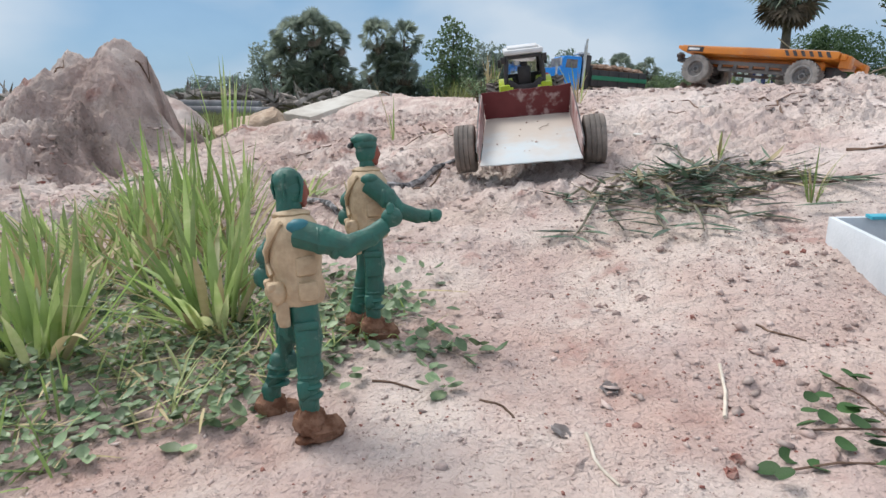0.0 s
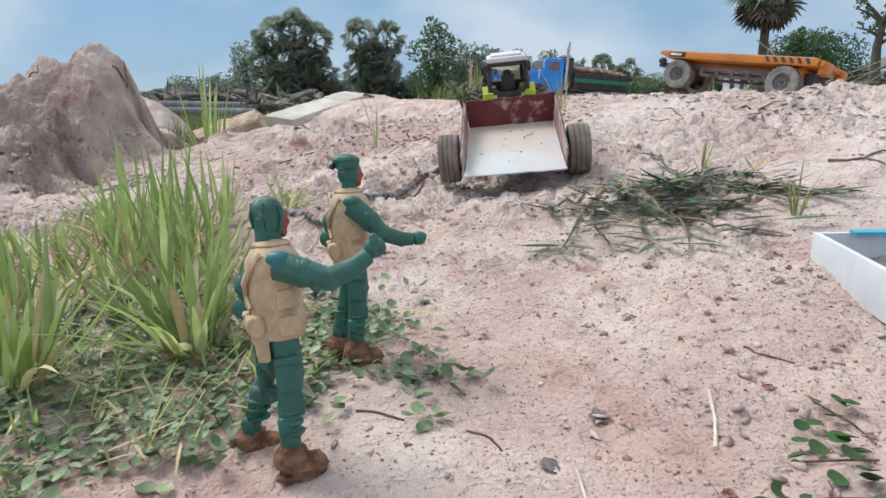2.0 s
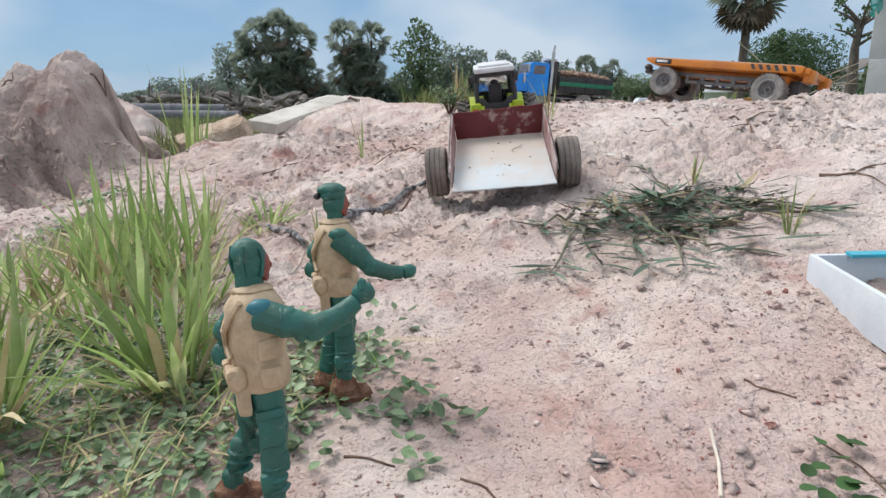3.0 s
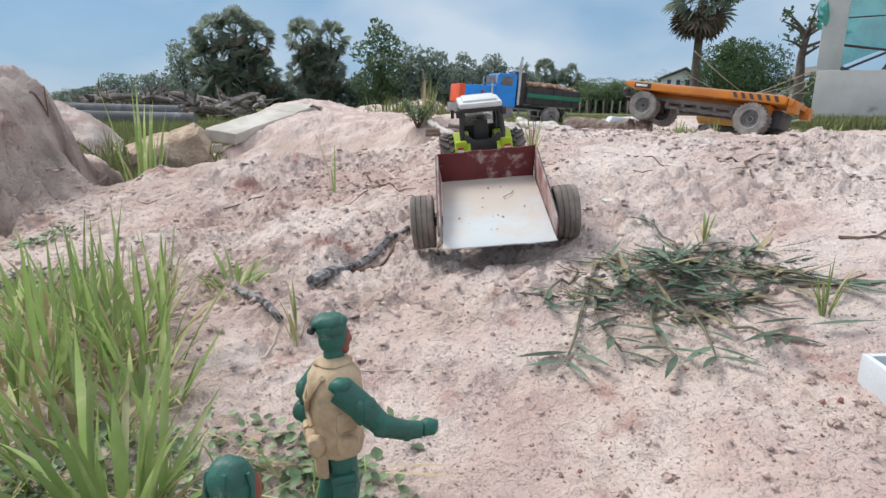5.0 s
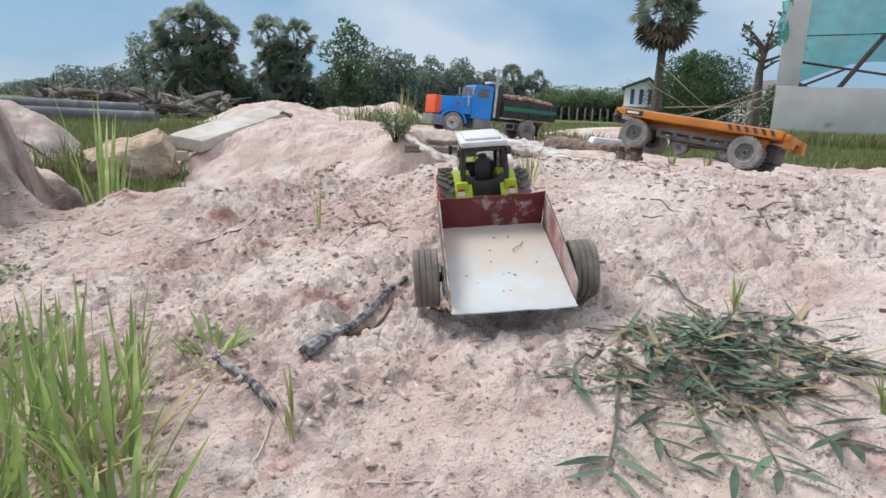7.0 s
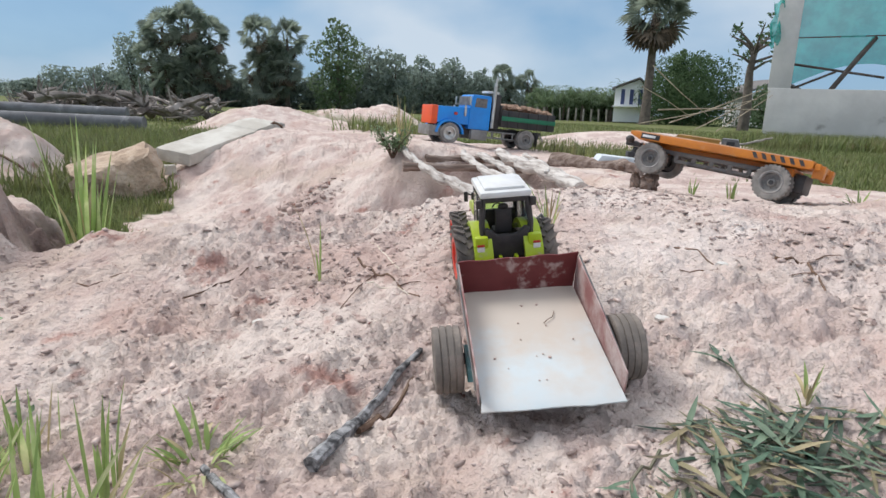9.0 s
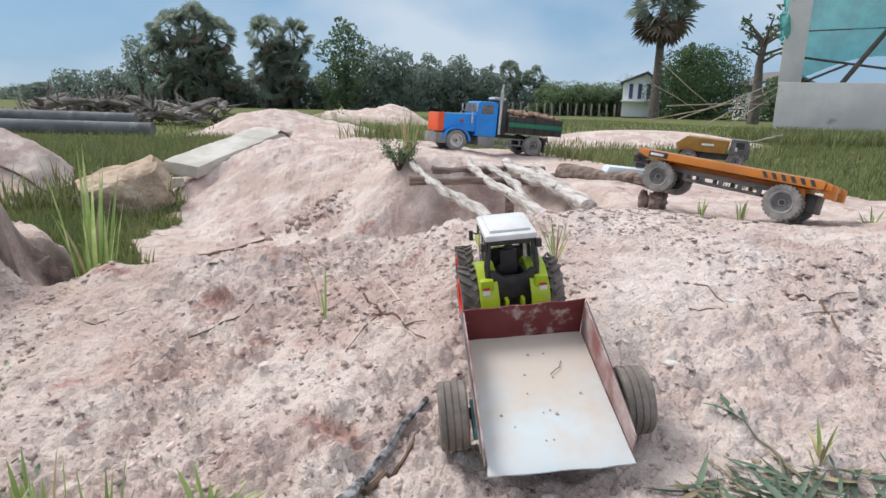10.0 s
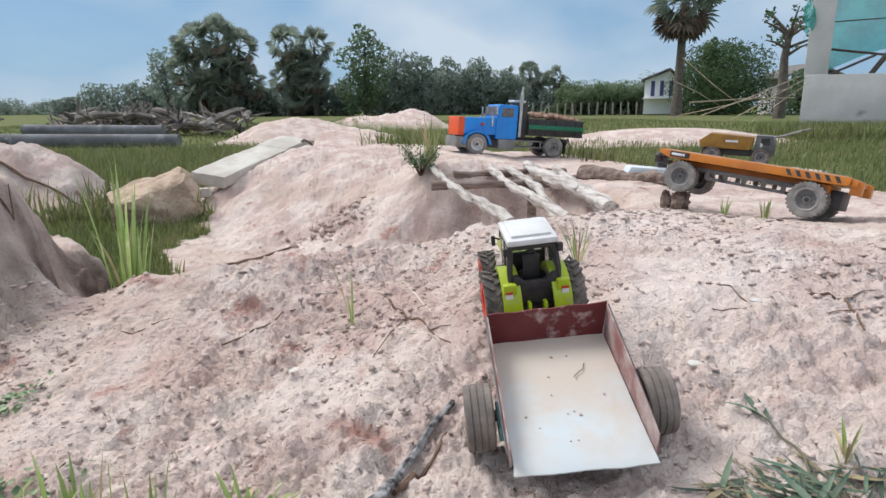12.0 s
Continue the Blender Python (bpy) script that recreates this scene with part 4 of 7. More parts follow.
# ---- orange flatbed ----
def build_flatbed():
    rear, front = Vector((1.148, 1.727, 0.287)), Vector((0.951, 2.008, 0.323))
    f = (front - rear).normalized()
    r = f.cross(Vector((0, 0, 1))).normalized()
    r = (r + Vector((0, 0, -0.16))).normalized()
    u = r.cross(f).normalized()
    r = f.cross(u)
    R = 0.048
    base = rear - u * R
    m = Matrix((( r.x, f.x, u.x, base.x), (r.y, f.y, u.y, base.y), (r.z, f.z, u.z, base.z), (0, 0, 0, 1)))
    t = thing("flatbed_trailer", m, "orange toy flatbed trailer with hazard stripes, tilted on sand", "trailer")
    wb, tr, dz = (front - rear).length, 0.135, 0.098
    bm = bmesh.new()
    prism(bm, [(-0.075, dz), (wb + 0.045, dz), (wb + 0.075, dz + 0.012), (wb + 0.075, dz + 0.022), (-0.085, dz + 0.022), (-0.085, dz + 0.004)], 0.185,
          Matrix.Translation((tr / 2, 0, 0)) @ Matrix.Rotation(radians(90), 4, "Z"), 0, 0.002)
    deck = part("deck", bm, M_ORANGE, t, "orange deck with chamfered ends")
    bm = bmesh.new()
    box(bm, (tr / 2, wb / 2 - 0.005, dz + 0.0235), (0.172, wb + 0.14, 0.003), 0.001)
    part("deck_mat", bm, M_DECK, deck, "dusty deck surface")
    for k in range(6):
        bm = bmesh.new()
        y0 = -0.068 + k * 0.023
        prism(bm, [(y0, dz + 0.005), (y0 + 0.010, dz + 0.005), (y0 + 0.019, dz + 0.020), (y0 + 0.009, dz + 0.020)], 0.0012,
              Matrix.Translation((tr / 2 - 0.0931, 0, 0)) @ Matrix.Rotation(radians(90), 4, "Z"))
        part("stripe", bm, M_BLACK, deck, "black hazard stripe", smooth=False)
    bm = bmesh.new()
    box(bm, (tr / 2 - 0.0931, wb + 0.010, dz + 0.012), (0.0012, 0.058, 0.016), 0.0003)
    plate = part("name_plate", bm, M_BLACK, deck, "black plate with a pale bar")
    bm = bmesh.new()
    box(bm, (tr / 2 - 0.0940, wb + 0.014, dz + 0.012), (0.0010, 0.040, 0.007), 0.0002)
    part("bar", bm, M_WHITE, plate, "pale bar")
    for s in (0.26, 0.74):
        bm = bmesh.new()
        x = tr / 2 + (s - 0.5) * 0.22
        box(bm, (x, wb / 2, 0.078), (0.008, wb * 0.94, 0.012), 0.0015)
        box(bm, (x, wb / 2, 0.056), (0.007, wb * 0.62, 0.009), 0.0015)
        for k in range(5):
            box(bm, (x, wb * (0.20 + 0.15 * k), 0.068), (0.007, 0.012, 0.026), 0.001)
        part("chassis_rail", bm, M_GUNMETAL, t, "grey ladder-like side rail")
    bm = bmesh.new()
    box(bm, (tr / 2, wb / 2, 0.088), (0.07, wb + 0.06, 0.018), 0.002)
    box(bm, (tr / 2, wb + 0.015, 0.082), (0.13, 0.05, 0.016), 0.003)
    box(bm, (tr / 2, -0.01, 0.082), (0.13, 0.06, 0.026), 0.003)
    part("subframe", bm, M_ORANGE, t)
    for y in (0.0, wb):
        bm = bmesh.new()
        tube(bm, [(-0.002, y, R), (tr + 0.002, y, R)], 0.009, 12)
        box(bm, (tr / 2, y, R + 0.012), (0.07, 0.04, 0.028), 0.004)
        part("axle", bm, M_BLACK, t)
    bm = bmesh.new()
    box(bm, (tr / 2, -0.055, 0.060), (0.09, 0.030, 0.05), 0.004)
    part("tail_gear", bm, M_BLACK, t)
    bm = bmesh.new()
    for k in (-1, 1):
        box(bm, (tr / 2 + k * 0.06, -0.098, dz - 0.002), (0.03, 0.026, 0.034), 0.002)
    box(bm, (tr / 2, -0.094, dz + 0.010), (0.17, 0.014, 0.016), 0.002)
    part("tail_bumper", bm, M_ORANGE, t)
    bm = bmesh.new()
    box(bm, (tr / 2, wb + 0.095, 0.086), (0.03, 0.05, 0.014), 0.003)
    blob(bm, (tr / 2 - 0.02, wb + 0.105, 0.098), (0.016, 0.014, 0.012), seg=10)
    part("coupling", bm, M_BLACK, t)
    for x, s in ((0.0, -1), (tr, 1)):
        add_wheel(t, (x, 0.0, R), R, 0.046, block_tyre, M_TYRE_GREY, M_RIM_GREY, s)
        add_wheel(t, (x, wb, R), R * 0.96, 0.046, block_tyre, M_TYRE_GREY, M_RIM_GREY, s, radians(10))
    # chocks under the front wheel
    p = front - u * R * 0.9
    rng = random.Random(7)
    for k, (dx, dy, s) in enumerate(((0.0, 0.0, 0.022), (0.030, 0.01, 0.017), (-0.026, 0.02, 0.016))):
        bm = bmesh.new()
        x, y = p.x + dx, p.y + dy
        z = gz(x, y)
        blob(bm, (0, 0, 0), (s, s * 0.8, max(0.012, (p.z - z) * 0.62)), seg=12, rough=s * 0.6, rng=rng)
        b = part("chock_stone", bm, M_BEAM, smooth=False)
        b.location = (x, y, (z + p.z) / 2 - 0.006)
        tagged(b, "dark broken stone chocking a trailer wheel", "stone", "chock stones")


build_flatbed()


# ---- blue tipper lorry ----
def build_lorry():
    fw, rw = Vector((0.877, 4.462, 0.284)), Vector((1.459, 4.556, 0.244))
    f = (fw - rw).normalized()
    left = Vector((0, 0, 1)).cross(f).normalized()
    u = f.cross(left)
    R, tr = 0.070, 0.21
    base = rw - u * R - left * 0.0
    # local x forward, y to the left (the side seen), origin under the seen rear wheel
    m = Matrix(((f.x, left.x, u.x, base.x), (f.y, left.y, u.y, base.y), (f.z, left.z, u.z, base.z), (0, 0, 0, 1)))
    t = thing("tipper_lorry", m, "blue toy tipper lorry with orange grille, carrying brown rubble", "lorry")
    wb, cy = (fw - rw).length, -tr / 2
    bm = bmesh.new()
    prism(bm, [(wb - 0.16, 0.135), (wb + 0.10, 0.135), (wb + 0.10, 0.235), (wb + 0.085, 0.245), (wb - 0.16, 0.255)], 0.20, Matrix.Translation((0, cy, 0)), 0, 0.008)
    part("bonnet", bm, M_BLUE, t)
    bm = bmesh.new()
    box(bm, (wb + 0.112, cy, 0.185), (0.045, 0.205, 0.125), 0.006)
    part("grille", bm, M_GRILLE, t, "orange red grille shell")
    bm = bmesh.new()
    box(bm, (wb + 0.105, cy, 0.080), (0.085, 0.23, 0.070), 0.006)
    part("bumper", bm, M_BUMPER, t, "weathered grey bumper")
    bm = bmesh.new()
    prism(bm, [(wb - 0.30, 0.110), (wb - 0.14, 0.110), (wb - 0.14, 0.255), (wb - 0.155, 0.335), (wb - 0.165, 0.345), (wb - 0.29, 0.345), (wb - 0.30, 0.335)], 0.215, Matrix.Translation((0, cy, 0)), 0, 0.008)
    cab = part("cab", bm, M_BLUE, t)
    for s in (-1, 1):
        bm = bmesh.new()
        prism(bm, [(wb - 0.265, 0.262), (wb - 0.175, 0.262), (wb - 0.182, 0.322), (wb - 0.265, 0.322)], 0.003, Matrix.Translation((0, cy + s * 0.1085, 0)), 0)
        part("side_window", bm, M_GUNMETAL, cab, "dark side window")
        bm = bmesh.new()
        tube(bm, [(wb - 0.15, cy + s * 0.108, 0.27), (wb - 0.135, cy + s * 0.125, 0.28), (wb - 0.130, cy + s * 0.130, 0.325)], 0.003, 6)
        box(bm, (wb - 0.130, cy + s * 0.130, 0.300), (0.006, 0.016, 0.055), 0.002)
        part("mirror", bm, M_CHROME, t)
        bm = bmesh.new()
        arc = [(wb + 0.105 * math.cos(a), 0.070 + 0.092 * math.sin(a)) for a in (math.pi * k / 10 for k in range(11))]
        prism(bm, arc + [(x * 0 + wb + (x - wb) * 0.86, 0.070 + (z - 0.070) * 0.86) for x, z in arc[::-1]], 0.075, Matrix.Translation((0, cy + s * 0.088, 0)), 0)
        part("mudguard", bm, M_BLUE, t)
        bm = bmesh.new()
        box(bm, (wb - 0.225, cy + s * 0.098, 0.075), (0.125, 0.035, 0.070), 0.008)
        part("fuel_tank", bm, M_BUMPER, t, "grey metal fuel tank")
        bm = bmesh.new()
        for z in (0.105, 0.062):
            box(bm, (0.20, cy + s * 0.085, z), (0.27, 0.012, 0.010), 0.002)
        for x in (0.09, 0.17, 0.25, 0.33):
            box(bm, (x, cy + s * 0.085, 0.083), (0.010, 0.012, 0.05), 0.002)
        part("side_guard", bm, M_BUMPER, t, "grey side guard rail")
        bm = bmesh.new()
        box(bm, (-0.098, cy + s * 0.085, 0.070), (0.010, 0.055, 0.080), 0.002)
        part("mud_flap", bm, M_BLACK, t)
        bm = bmesh.new()
        box(bm, (wb - 0.11, cy + s * 0.103, 0.230), (0.014, 0.012, 0.075), 0.003)
        part("air_filter", bm, M_CHROME, t)
        bm = bmesh.new()
        box(bm, (wb - 0.04, cy + s * 0.104, 0.205), (0.022, 0.012, 0.018), 0.003)
        part("indicator", bm, M_LAMP_RED, t, "small red indicator")
        if s < 0:
            continue
        bm = bmesh.new()
        tube(bm, [(wb - 0.32, cy + s * 0.105, 0.13), (wb - 0.32, cy + s * 0.105, 0.43)], 0.012, 14)
        tube(bm, [(wb - 0.32, cy + s * 0.105, 0.43), (wb - 0.325, cy + s * 0.105, 0.47)], 0.008, 12)
        part("exhaust_stack", bm, M_CHROME, t, "dull chrome exhaust stack")
    bm = bmesh.new()
    box(bm, (wb - 0.139, cy, 0.300), (0.004, 0.19, 0.06), 0.001, Matrix())
    part("windscreen", bm, M_GUNMETAL, cab, "dark windscreen")
    bm = bmesh.new()
    box(bm, (wb - 0.335, cy, 0.375), (0.09, 0.10, 0.016), 0.004)
    part("sun_roof_panel", bm, M_WHITE, t, "pale wind deflector")
    bm = bmesh.new()
    box(bm, (wb - 0.345, cy, 0.245), (0.05, 0.22, 0.23), 0.005)
    part("headboard", bm, M_BEDBLACK, t)
    bm = bmesh.new()
    L0, L1, B0, B1 = -0.22, wb - 0.375, 0.145, 0.262
    for s in (-1, 1):
        box(bm, ((L0 + L1) / 2, cy + s * 0.125, (B0 + B1) / 2), (L1 - L0, 0.012, B1 - B0), 0.003)
    box(bm, (L0, cy, (B0 + B1) / 2), (0.012, 0.24, B1 - B0), 0.003)
    box(bm, (L1, cy, (B0 + B1) / 2 + 0.015), (0.012, 0.24, B1 - B0 + 0.03), 0.003)
    box(bm, ((L0 + L1) / 2, cy, B0 + 0.006), (L1 - L0, 0.24, 0.012), 0.003)
    for k in range(5):
        for s in (-1, 1):
            box(bm, (L0 + 0.06 + k * (L1 - L0 - 0.12) / 4, cy + s * 0.132, (B0 + B1) / 2), (0.012, 0.008, B1 - B0 - 0.01), 0.002)
    body = part("tipper_body", bm, M_BEDBLACK, t, "black tipper body with green stripe")
    for s in (-1, 1):
        bm = bmesh.new()
        box(bm, ((L0 + L1) / 2, cy + s * 0.1375, 0.205), (L1 - L0, 0.004, 0.030), 0.001)
        part("stripe", bm, M_GREEN, body, "green painted stripe")
    bm = bmesh.new()
    rng = random.Random(12)
    box(bm, ((L0 + L1) / 2, cy, 0.215), (L1 - L0 - 0.03, 0.22, 0.08), 0.01)
    for k in range(150):
        x, y = rng.uniform(L0 + 0.03, L1 - 0.03), rng.uniform(cy - 0.10, cy + 0.10)
        h = 0.262 + 0.040 * (1 - ((x - (L0 + L1) / 2 - 0.05) / 0.30) ** 2) * (1 - ((y - cy) / 0.16) ** 2)
        s = rng.uniform(0.010, 0.024)
        blob(bm, (x, y, h - 0.006), (s * 1.3, s, s * 0.8), seg=7, rough=s * 0.5, rng=rng)
    part("rubble_load", bm, M_RUBBLE, t, "heap of brown rubble")
    bm = bmesh.new()
    for s in (-1, 1):
        box(bm, (wb / 2 - 0.03, cy + s * 0.045, 0.115), (wb + 0.26, 0.018, 0.030), 0.003)
    box(bm, (-0.10, cy, 0.105), (0.04, 0.19, 0.05), 0.004)
    for x in (0.0, wb):
        tube(bm, [(x, -0.01, R), (x, -tr + 0.01, R)], 0.014, 12)
    part("chassis", bm, M_BLACK, t)
    bm = bmesh.new()
    tube(bm, [(-0.12, cy + 0.09, 0.12), (-0.15, cy + 0.095, 0.085), (-0.16, cy + 0.095, 0.06)], 0.006, 8)
    part("tow_hook", bm, M_RIM_GREY, t)
    turn = radians(90)
    for x, rim in ((wb, M_CHROME), (0.0, M_RIM_GREY)):
        for y, s in ((0.0, 1), (-tr, -1)):
            add_wheel(t, (x, y, R), R, 0.050, ribbed_tyre, M_TYRE_GREY, rim, s, turn)


build_lorry()


# ---- mustard dumper behind the flatbed ----
def build_dumper():
    x, y = 3.33, 5.15
    t = thing("toy_dumper", pose(x, y, gz(x, y) - 0.006, 0, 2, -38) @ Matrix.Scale(1.80, 4), "mustard toy dump truck with grey cab standing behind the flatbed", "truck")
    bm = bmesh.new()
    prism(bm, [(-0.15, 0.075), (0.06, 0.070), (0.075, 0.13), (-0.115, 0.142), (-0.165, 0.105)], 0.13, Matrix(), 0, 0.004)
    body = part("tipper_body", bm, M_MUSTARD, t)
    bm = bmesh.new()
    box(bm, (-0.02, -0.0665, 0.108), (0.055, 0.002, 0.010), 0.0005)
    part("bar", bm, M_WHITE, body, "pale bar")
    bm = bmesh.new()
    prism(bm, [(0.075, 0.05), (0.165, 0.05), (0.165, 0.10), (0.150, 0.138), (0.080, 0.140)], 0.11, Matrix(), 0, 0.004)
    cab = part("cab", bm, M_GUNMETAL, t, "grey cab")
    bm = bmesh.new()
    box(bm, (0.120, -0.0562, 0.112), (0.036, 0.002, 0.030), 0.0005)
    part("side_window", bm, M_BLACK, cab)
    bm = bmesh.new()
    box(bm, (0.105, -0.0575, 0.095), (0.010, 0.004, 0.018), 0.001)
    part("door_mirror", bm, M_WHITE, cab)
    bm = bmesh.new()
    box(bm, (0.0, 0, 0.055), (0.30, 0.08, 0.03), 0.004)
    part("chassis", bm, M_BLACK, t)
    for wx in (-0.10, 0.11):
        for s in (-1, 1):
            add_wheel(t, (wx, s * 0.06, 0.040), 0.040, 0.036, block_tyre, M_TYRE, M_RIM_GREY, s, radians(90))


build_dumper()


# ---- crushed can in the hollow ----
def build_can():
    x, y = 0.425, 2.42
    bm = bmesh.new()
    lathe(bm, [(0.020, -0.035), (0.030, -0.030), (0.032, 0.0), (0.029, 0.03), (0.024, 0.036), (0.020, 0.030)], 18, closed=False)
    for v in bm.verts:
        v.co += Vector((1, 1, 1)) * 0.010 * noise.noise(v.co * 30)
    ob = part("crushed_can", bm, M_RUST)
    ob.matrix_world = pose(x, y, gz(x, y) + 0.05, 0, 60, 40)
    tagged(ob, "crushed pinkish brown can under the bridge logs", "can")


build_can()


# ---- pale toy hull behind the bridge ----
def build_hull():
    x, y = 1.27, 2.80
    t = thing("toy_hull", pose(x, y, gz(x, y), 0, 3, -12), "pale grey-blue toy hull with a dark fitting, lying on sand", "toy")
    bm = bmesh.new()
    prism(bm, [(-0.095, 0.0), (0.085, 0.0), (0.10, 0.02), (0.085, 0.042), (-0.09, 0.046), (-0.105, 0.02)], 0.10, Matrix(), 0, 0.008)
    part("hull", bm, M_BOX, t)
    bm = bmesh.new()
    box(bm, (0.05, 0, 0.058), (0.04, 0.04, 0.024), 0.004)
    tube(bm, [(0.05, 0, 0.06), (0.07, 0, 0.09), (0.10, 0.01, 0.105)], 0.010, 10)
    blob(bm, (0.06, 0, 0.105), (0.022, 0.018, 0.014), seg=10)
    part("fitting", bm, M_BLACK, t)


build_hull()


# ---- styrofoam tray beside the slope ----
def build_tray():
    t = thing("foam_tray", pose(0.470, 0.540, 0.050, 3, -2, -9), "pale blue-white foam tray with cyan sheet inside, on the sand", "tray")
    w, d, h, k = 0.20, 0.26, 0.046, 0.006
    bm = bmesh.new()
    for c, size in (((k / 2, -d / 2), (k, d)), ((w - k / 2, -d / 2), (k, d)), ((w / 2, -k / 2), (w - 2 * k, k)), ((w / 2, -d + k / 2), (w - 2 * k, k))):
        bm = bmesh.new()
        box(bm, (*c, h / 2), (*size, h), 0.0015)
        part("wall", bm, M_BOX, t)
    bm = bmesh.new()
    box(bm, (w / 2, -d / 2, 0.005), (w - 2 * k, d - 2 * k, 0.008), 0.001)
    part("floor_panel", bm, M_BOX_IN, t, "grey lining")
    bm = bmesh.new()
    box(bm, (0.060, -0.010, h + 0.0015), (0.050, 0.014, 0.004), 0.001)
    part("cyan_strip", bm, M_CYAN, t, "cyan plastic strip")


build_tray()


# ---- figures ----
def limb(bm, pts, radii, index):
    tube(bm, pts, radii, 14, index)
    for p, r in zip(pts[1:-1], radii[1:-1]):
        blob(bm, p, (r * 1.04, r * 1.04, r * 1.04), index, seg=12)


def build_figure(m, beret, label):
    """A moulded soldier doll, one plain mesh; it faces +x, its seen arm lies on -y."""
    G_, T_, F_, D_, B_ = 0, 1, 2, 3, 4
    bm = bmesh.new()
    # legs
    for s, back in ((-1, 0.0), (1, -0.012 if beret else -0.020)):
        y = s * 0.0112
        out = 0.0 if beret or s < 0 else 0.026
        limb(bm, [(0.000, y * 0.9, 0.094), (0.002 + back * 0.4, y + out * 0.25, 0.068), (0.000 + back * 0.7, y + out * 0.5, 0.048), (-0.002 + back, y + out * 0.8, 0.026), (-0.001 + back, y + out, 0.012)],
             [0.0098, 0.0086, 0.0074, 0.0066, 0.0058], G_)
        box(bm, (0.000 + back * 0.4, y + out * 0.25 + s * 0.0075, 0.070), (0.015, 0.0055, 0.022), 0.002, index=G_)
        box(bm, (0.000 + back * 0.4, y + out * 0.2 + s * 0.0085, 0.0785), (0.0160, 0.0055, 0.005), 0.0015, index=G_)
        box(bm, (0.004 + back * 0.6, y + out * 0.5, 0.047), (0.0105, 0.0125, 0.012), 0.003, index=G_)
        box(bm, (-0.005 + back * 0.6, y + out * 0.65 + s * 0.003, 0.036), (0.008, 0.010, 0.012), 0.003, index=G_)
        for k in range(3):
            blob(bm, (back * 0.8, y + out * (0.78 - 0.12 * k), 0.030 + 0.007 * k), (0.0082, 0.0082, 0.0030), G_, seg=12)
        y += out
        blob(bm, (0.006 + back, y, 0.006), (0.0155, 0.0098, 0.0085), D_, seg=16, rough=0.0030, rng=random.Random(3))
        blob(bm, (-0.003 + back, y, 0.013), (0.0112, 0.0106, 0.0105), D_, seg=16, rough=0.0032, rng=random.Random(5))
        blob(bm, (0.003 + back, y, 0.0020), (0.0165, 0.0090, 0.0040), D_, seg=14, rough=0.0022, rng=random.Random(8))
    # hips and vest
    blob(bm, (0, 0, 0.093), (0.0118, 0.0165, 0.0125), G_, seg=16)
    lathe(bm, [(0.0150, 0.090), (0.0195, 0.0915), (0.0210, 0.096), (0.0208, 0.104), (0.0196, 0.109), (0.0212, 0.118), (0.0225, 0.130), (0.0215, 0.141), (0.0150, 0.148), (0.0085, 0.151)], 24,
          Matrix.Rotation(radians(-90), 4, "Y") @ Matrix.Diagonal((1, 1.08, 0.80, 1)), T_)
    blob(bm, (0, 0, 0.150), (0.0125, 0.0140, 0.0035), T_, seg=16)
    for y, z in ((-0.016, 0.100), (-0.004, 0.099), (0.009, 0.100)):
        blob(bm, (-0.0155, y, z + 0.001), (0.0058, 0.0062, 0.0078), T_, seg=12)
        box(bm, (-0.0185, y, z + 0.005), (0.0055, 0.0108, 0.0055), 0.0022, index=T_)
    for y, z in ((-0.020, 0.101), (-0.0185, 0.117)):
        box(bm, (0.003, y - 0.0025, z), (0.013, 0.007, 0.013), 0.003, index=T_)
    box(bm, (-0.0125, -0.008, 0.088), (0.0085, 0.019, 0.020), 0.0035, index=T_)
    box(bm, (-0.0120, 0.012, 0.090), (0.0085, 0.015, 0.014), 0.0035, index=T_)
    tube(bm, [(-0.010, -0.018, 0.145), (-0.019, -0.008, 0.128), (-0.0175, 0.006, 0.112), (-0.012, 0.016, 0.104)], 0.0016, 6, T_)
    tube(bm, [(-0.010, 0.016, 0.145), (-0.019, 0.006, 0.126), (-0.0165, -0.008, 0.112)], 0.0016, 6, T_)
    blob(bm, (-0.0165, 0.010, 0.131), (0.0020, 0.0022, 0.0026), D_, seg=8)
    # neck and head
    tube(bm, [(0, 0, 0.147), (0.001, 0, 0.158)], 0.0066, 14, G_)
    blob(bm, (0.001, 0, 0.1655), (0.0098, 0.0086, 0.0120), G_, seg=18)
    blob(bm, (0.0052, 0, 0.1640), (0.0066, 0.0066, 0.0098), F_, seg=16)
    blob(bm, (0.0112, 0, 0.1634), (0.0016, 0.0012, 0.0026), F_, seg=8)
    blob(bm, (0.0082, 0, 0.1565), (0.0026, 0.0034, 0.0026), F_, seg=8)
    if beret:
        blob(bm, (-0.0006, 0.0006, 0.1758), (0.0118, 0.0108, 0.0056), G_, seg=18)
        lathe(bm, [(0.0096, 0.1690), (0.0102, 0.1705), (0.0102, 0.1730), (0.0096, 0.1745)], 20, Matrix.Rotation(radians(-90), 4, "Y"), G_)
        blob(bm, (-0.0125, 0.001, 0.1712), (0.0028, 0.0028, 0.0028), 5, seg=8)
    else:
        blob(bm, (-0.0006, 0, 0.1715), (0.0100, 0.0090, 0.0090), G_, seg=18)
        tube(bm, [(-0.0022, 0, 0.149), (-0.0020, 0, 0.158), (-0.0012, 0, 0.166), (-0.0006, 0, 0.172)], [0.0072, 0.0074, 0.0084, 0.0088], 14, G_)
        tube(bm, [(0.0060, -0.0072, 0.1575), (0.0072, -0.0076, 0.166), (0.0058, -0.0068, 0.1740)], 0.0012, 6, G_)
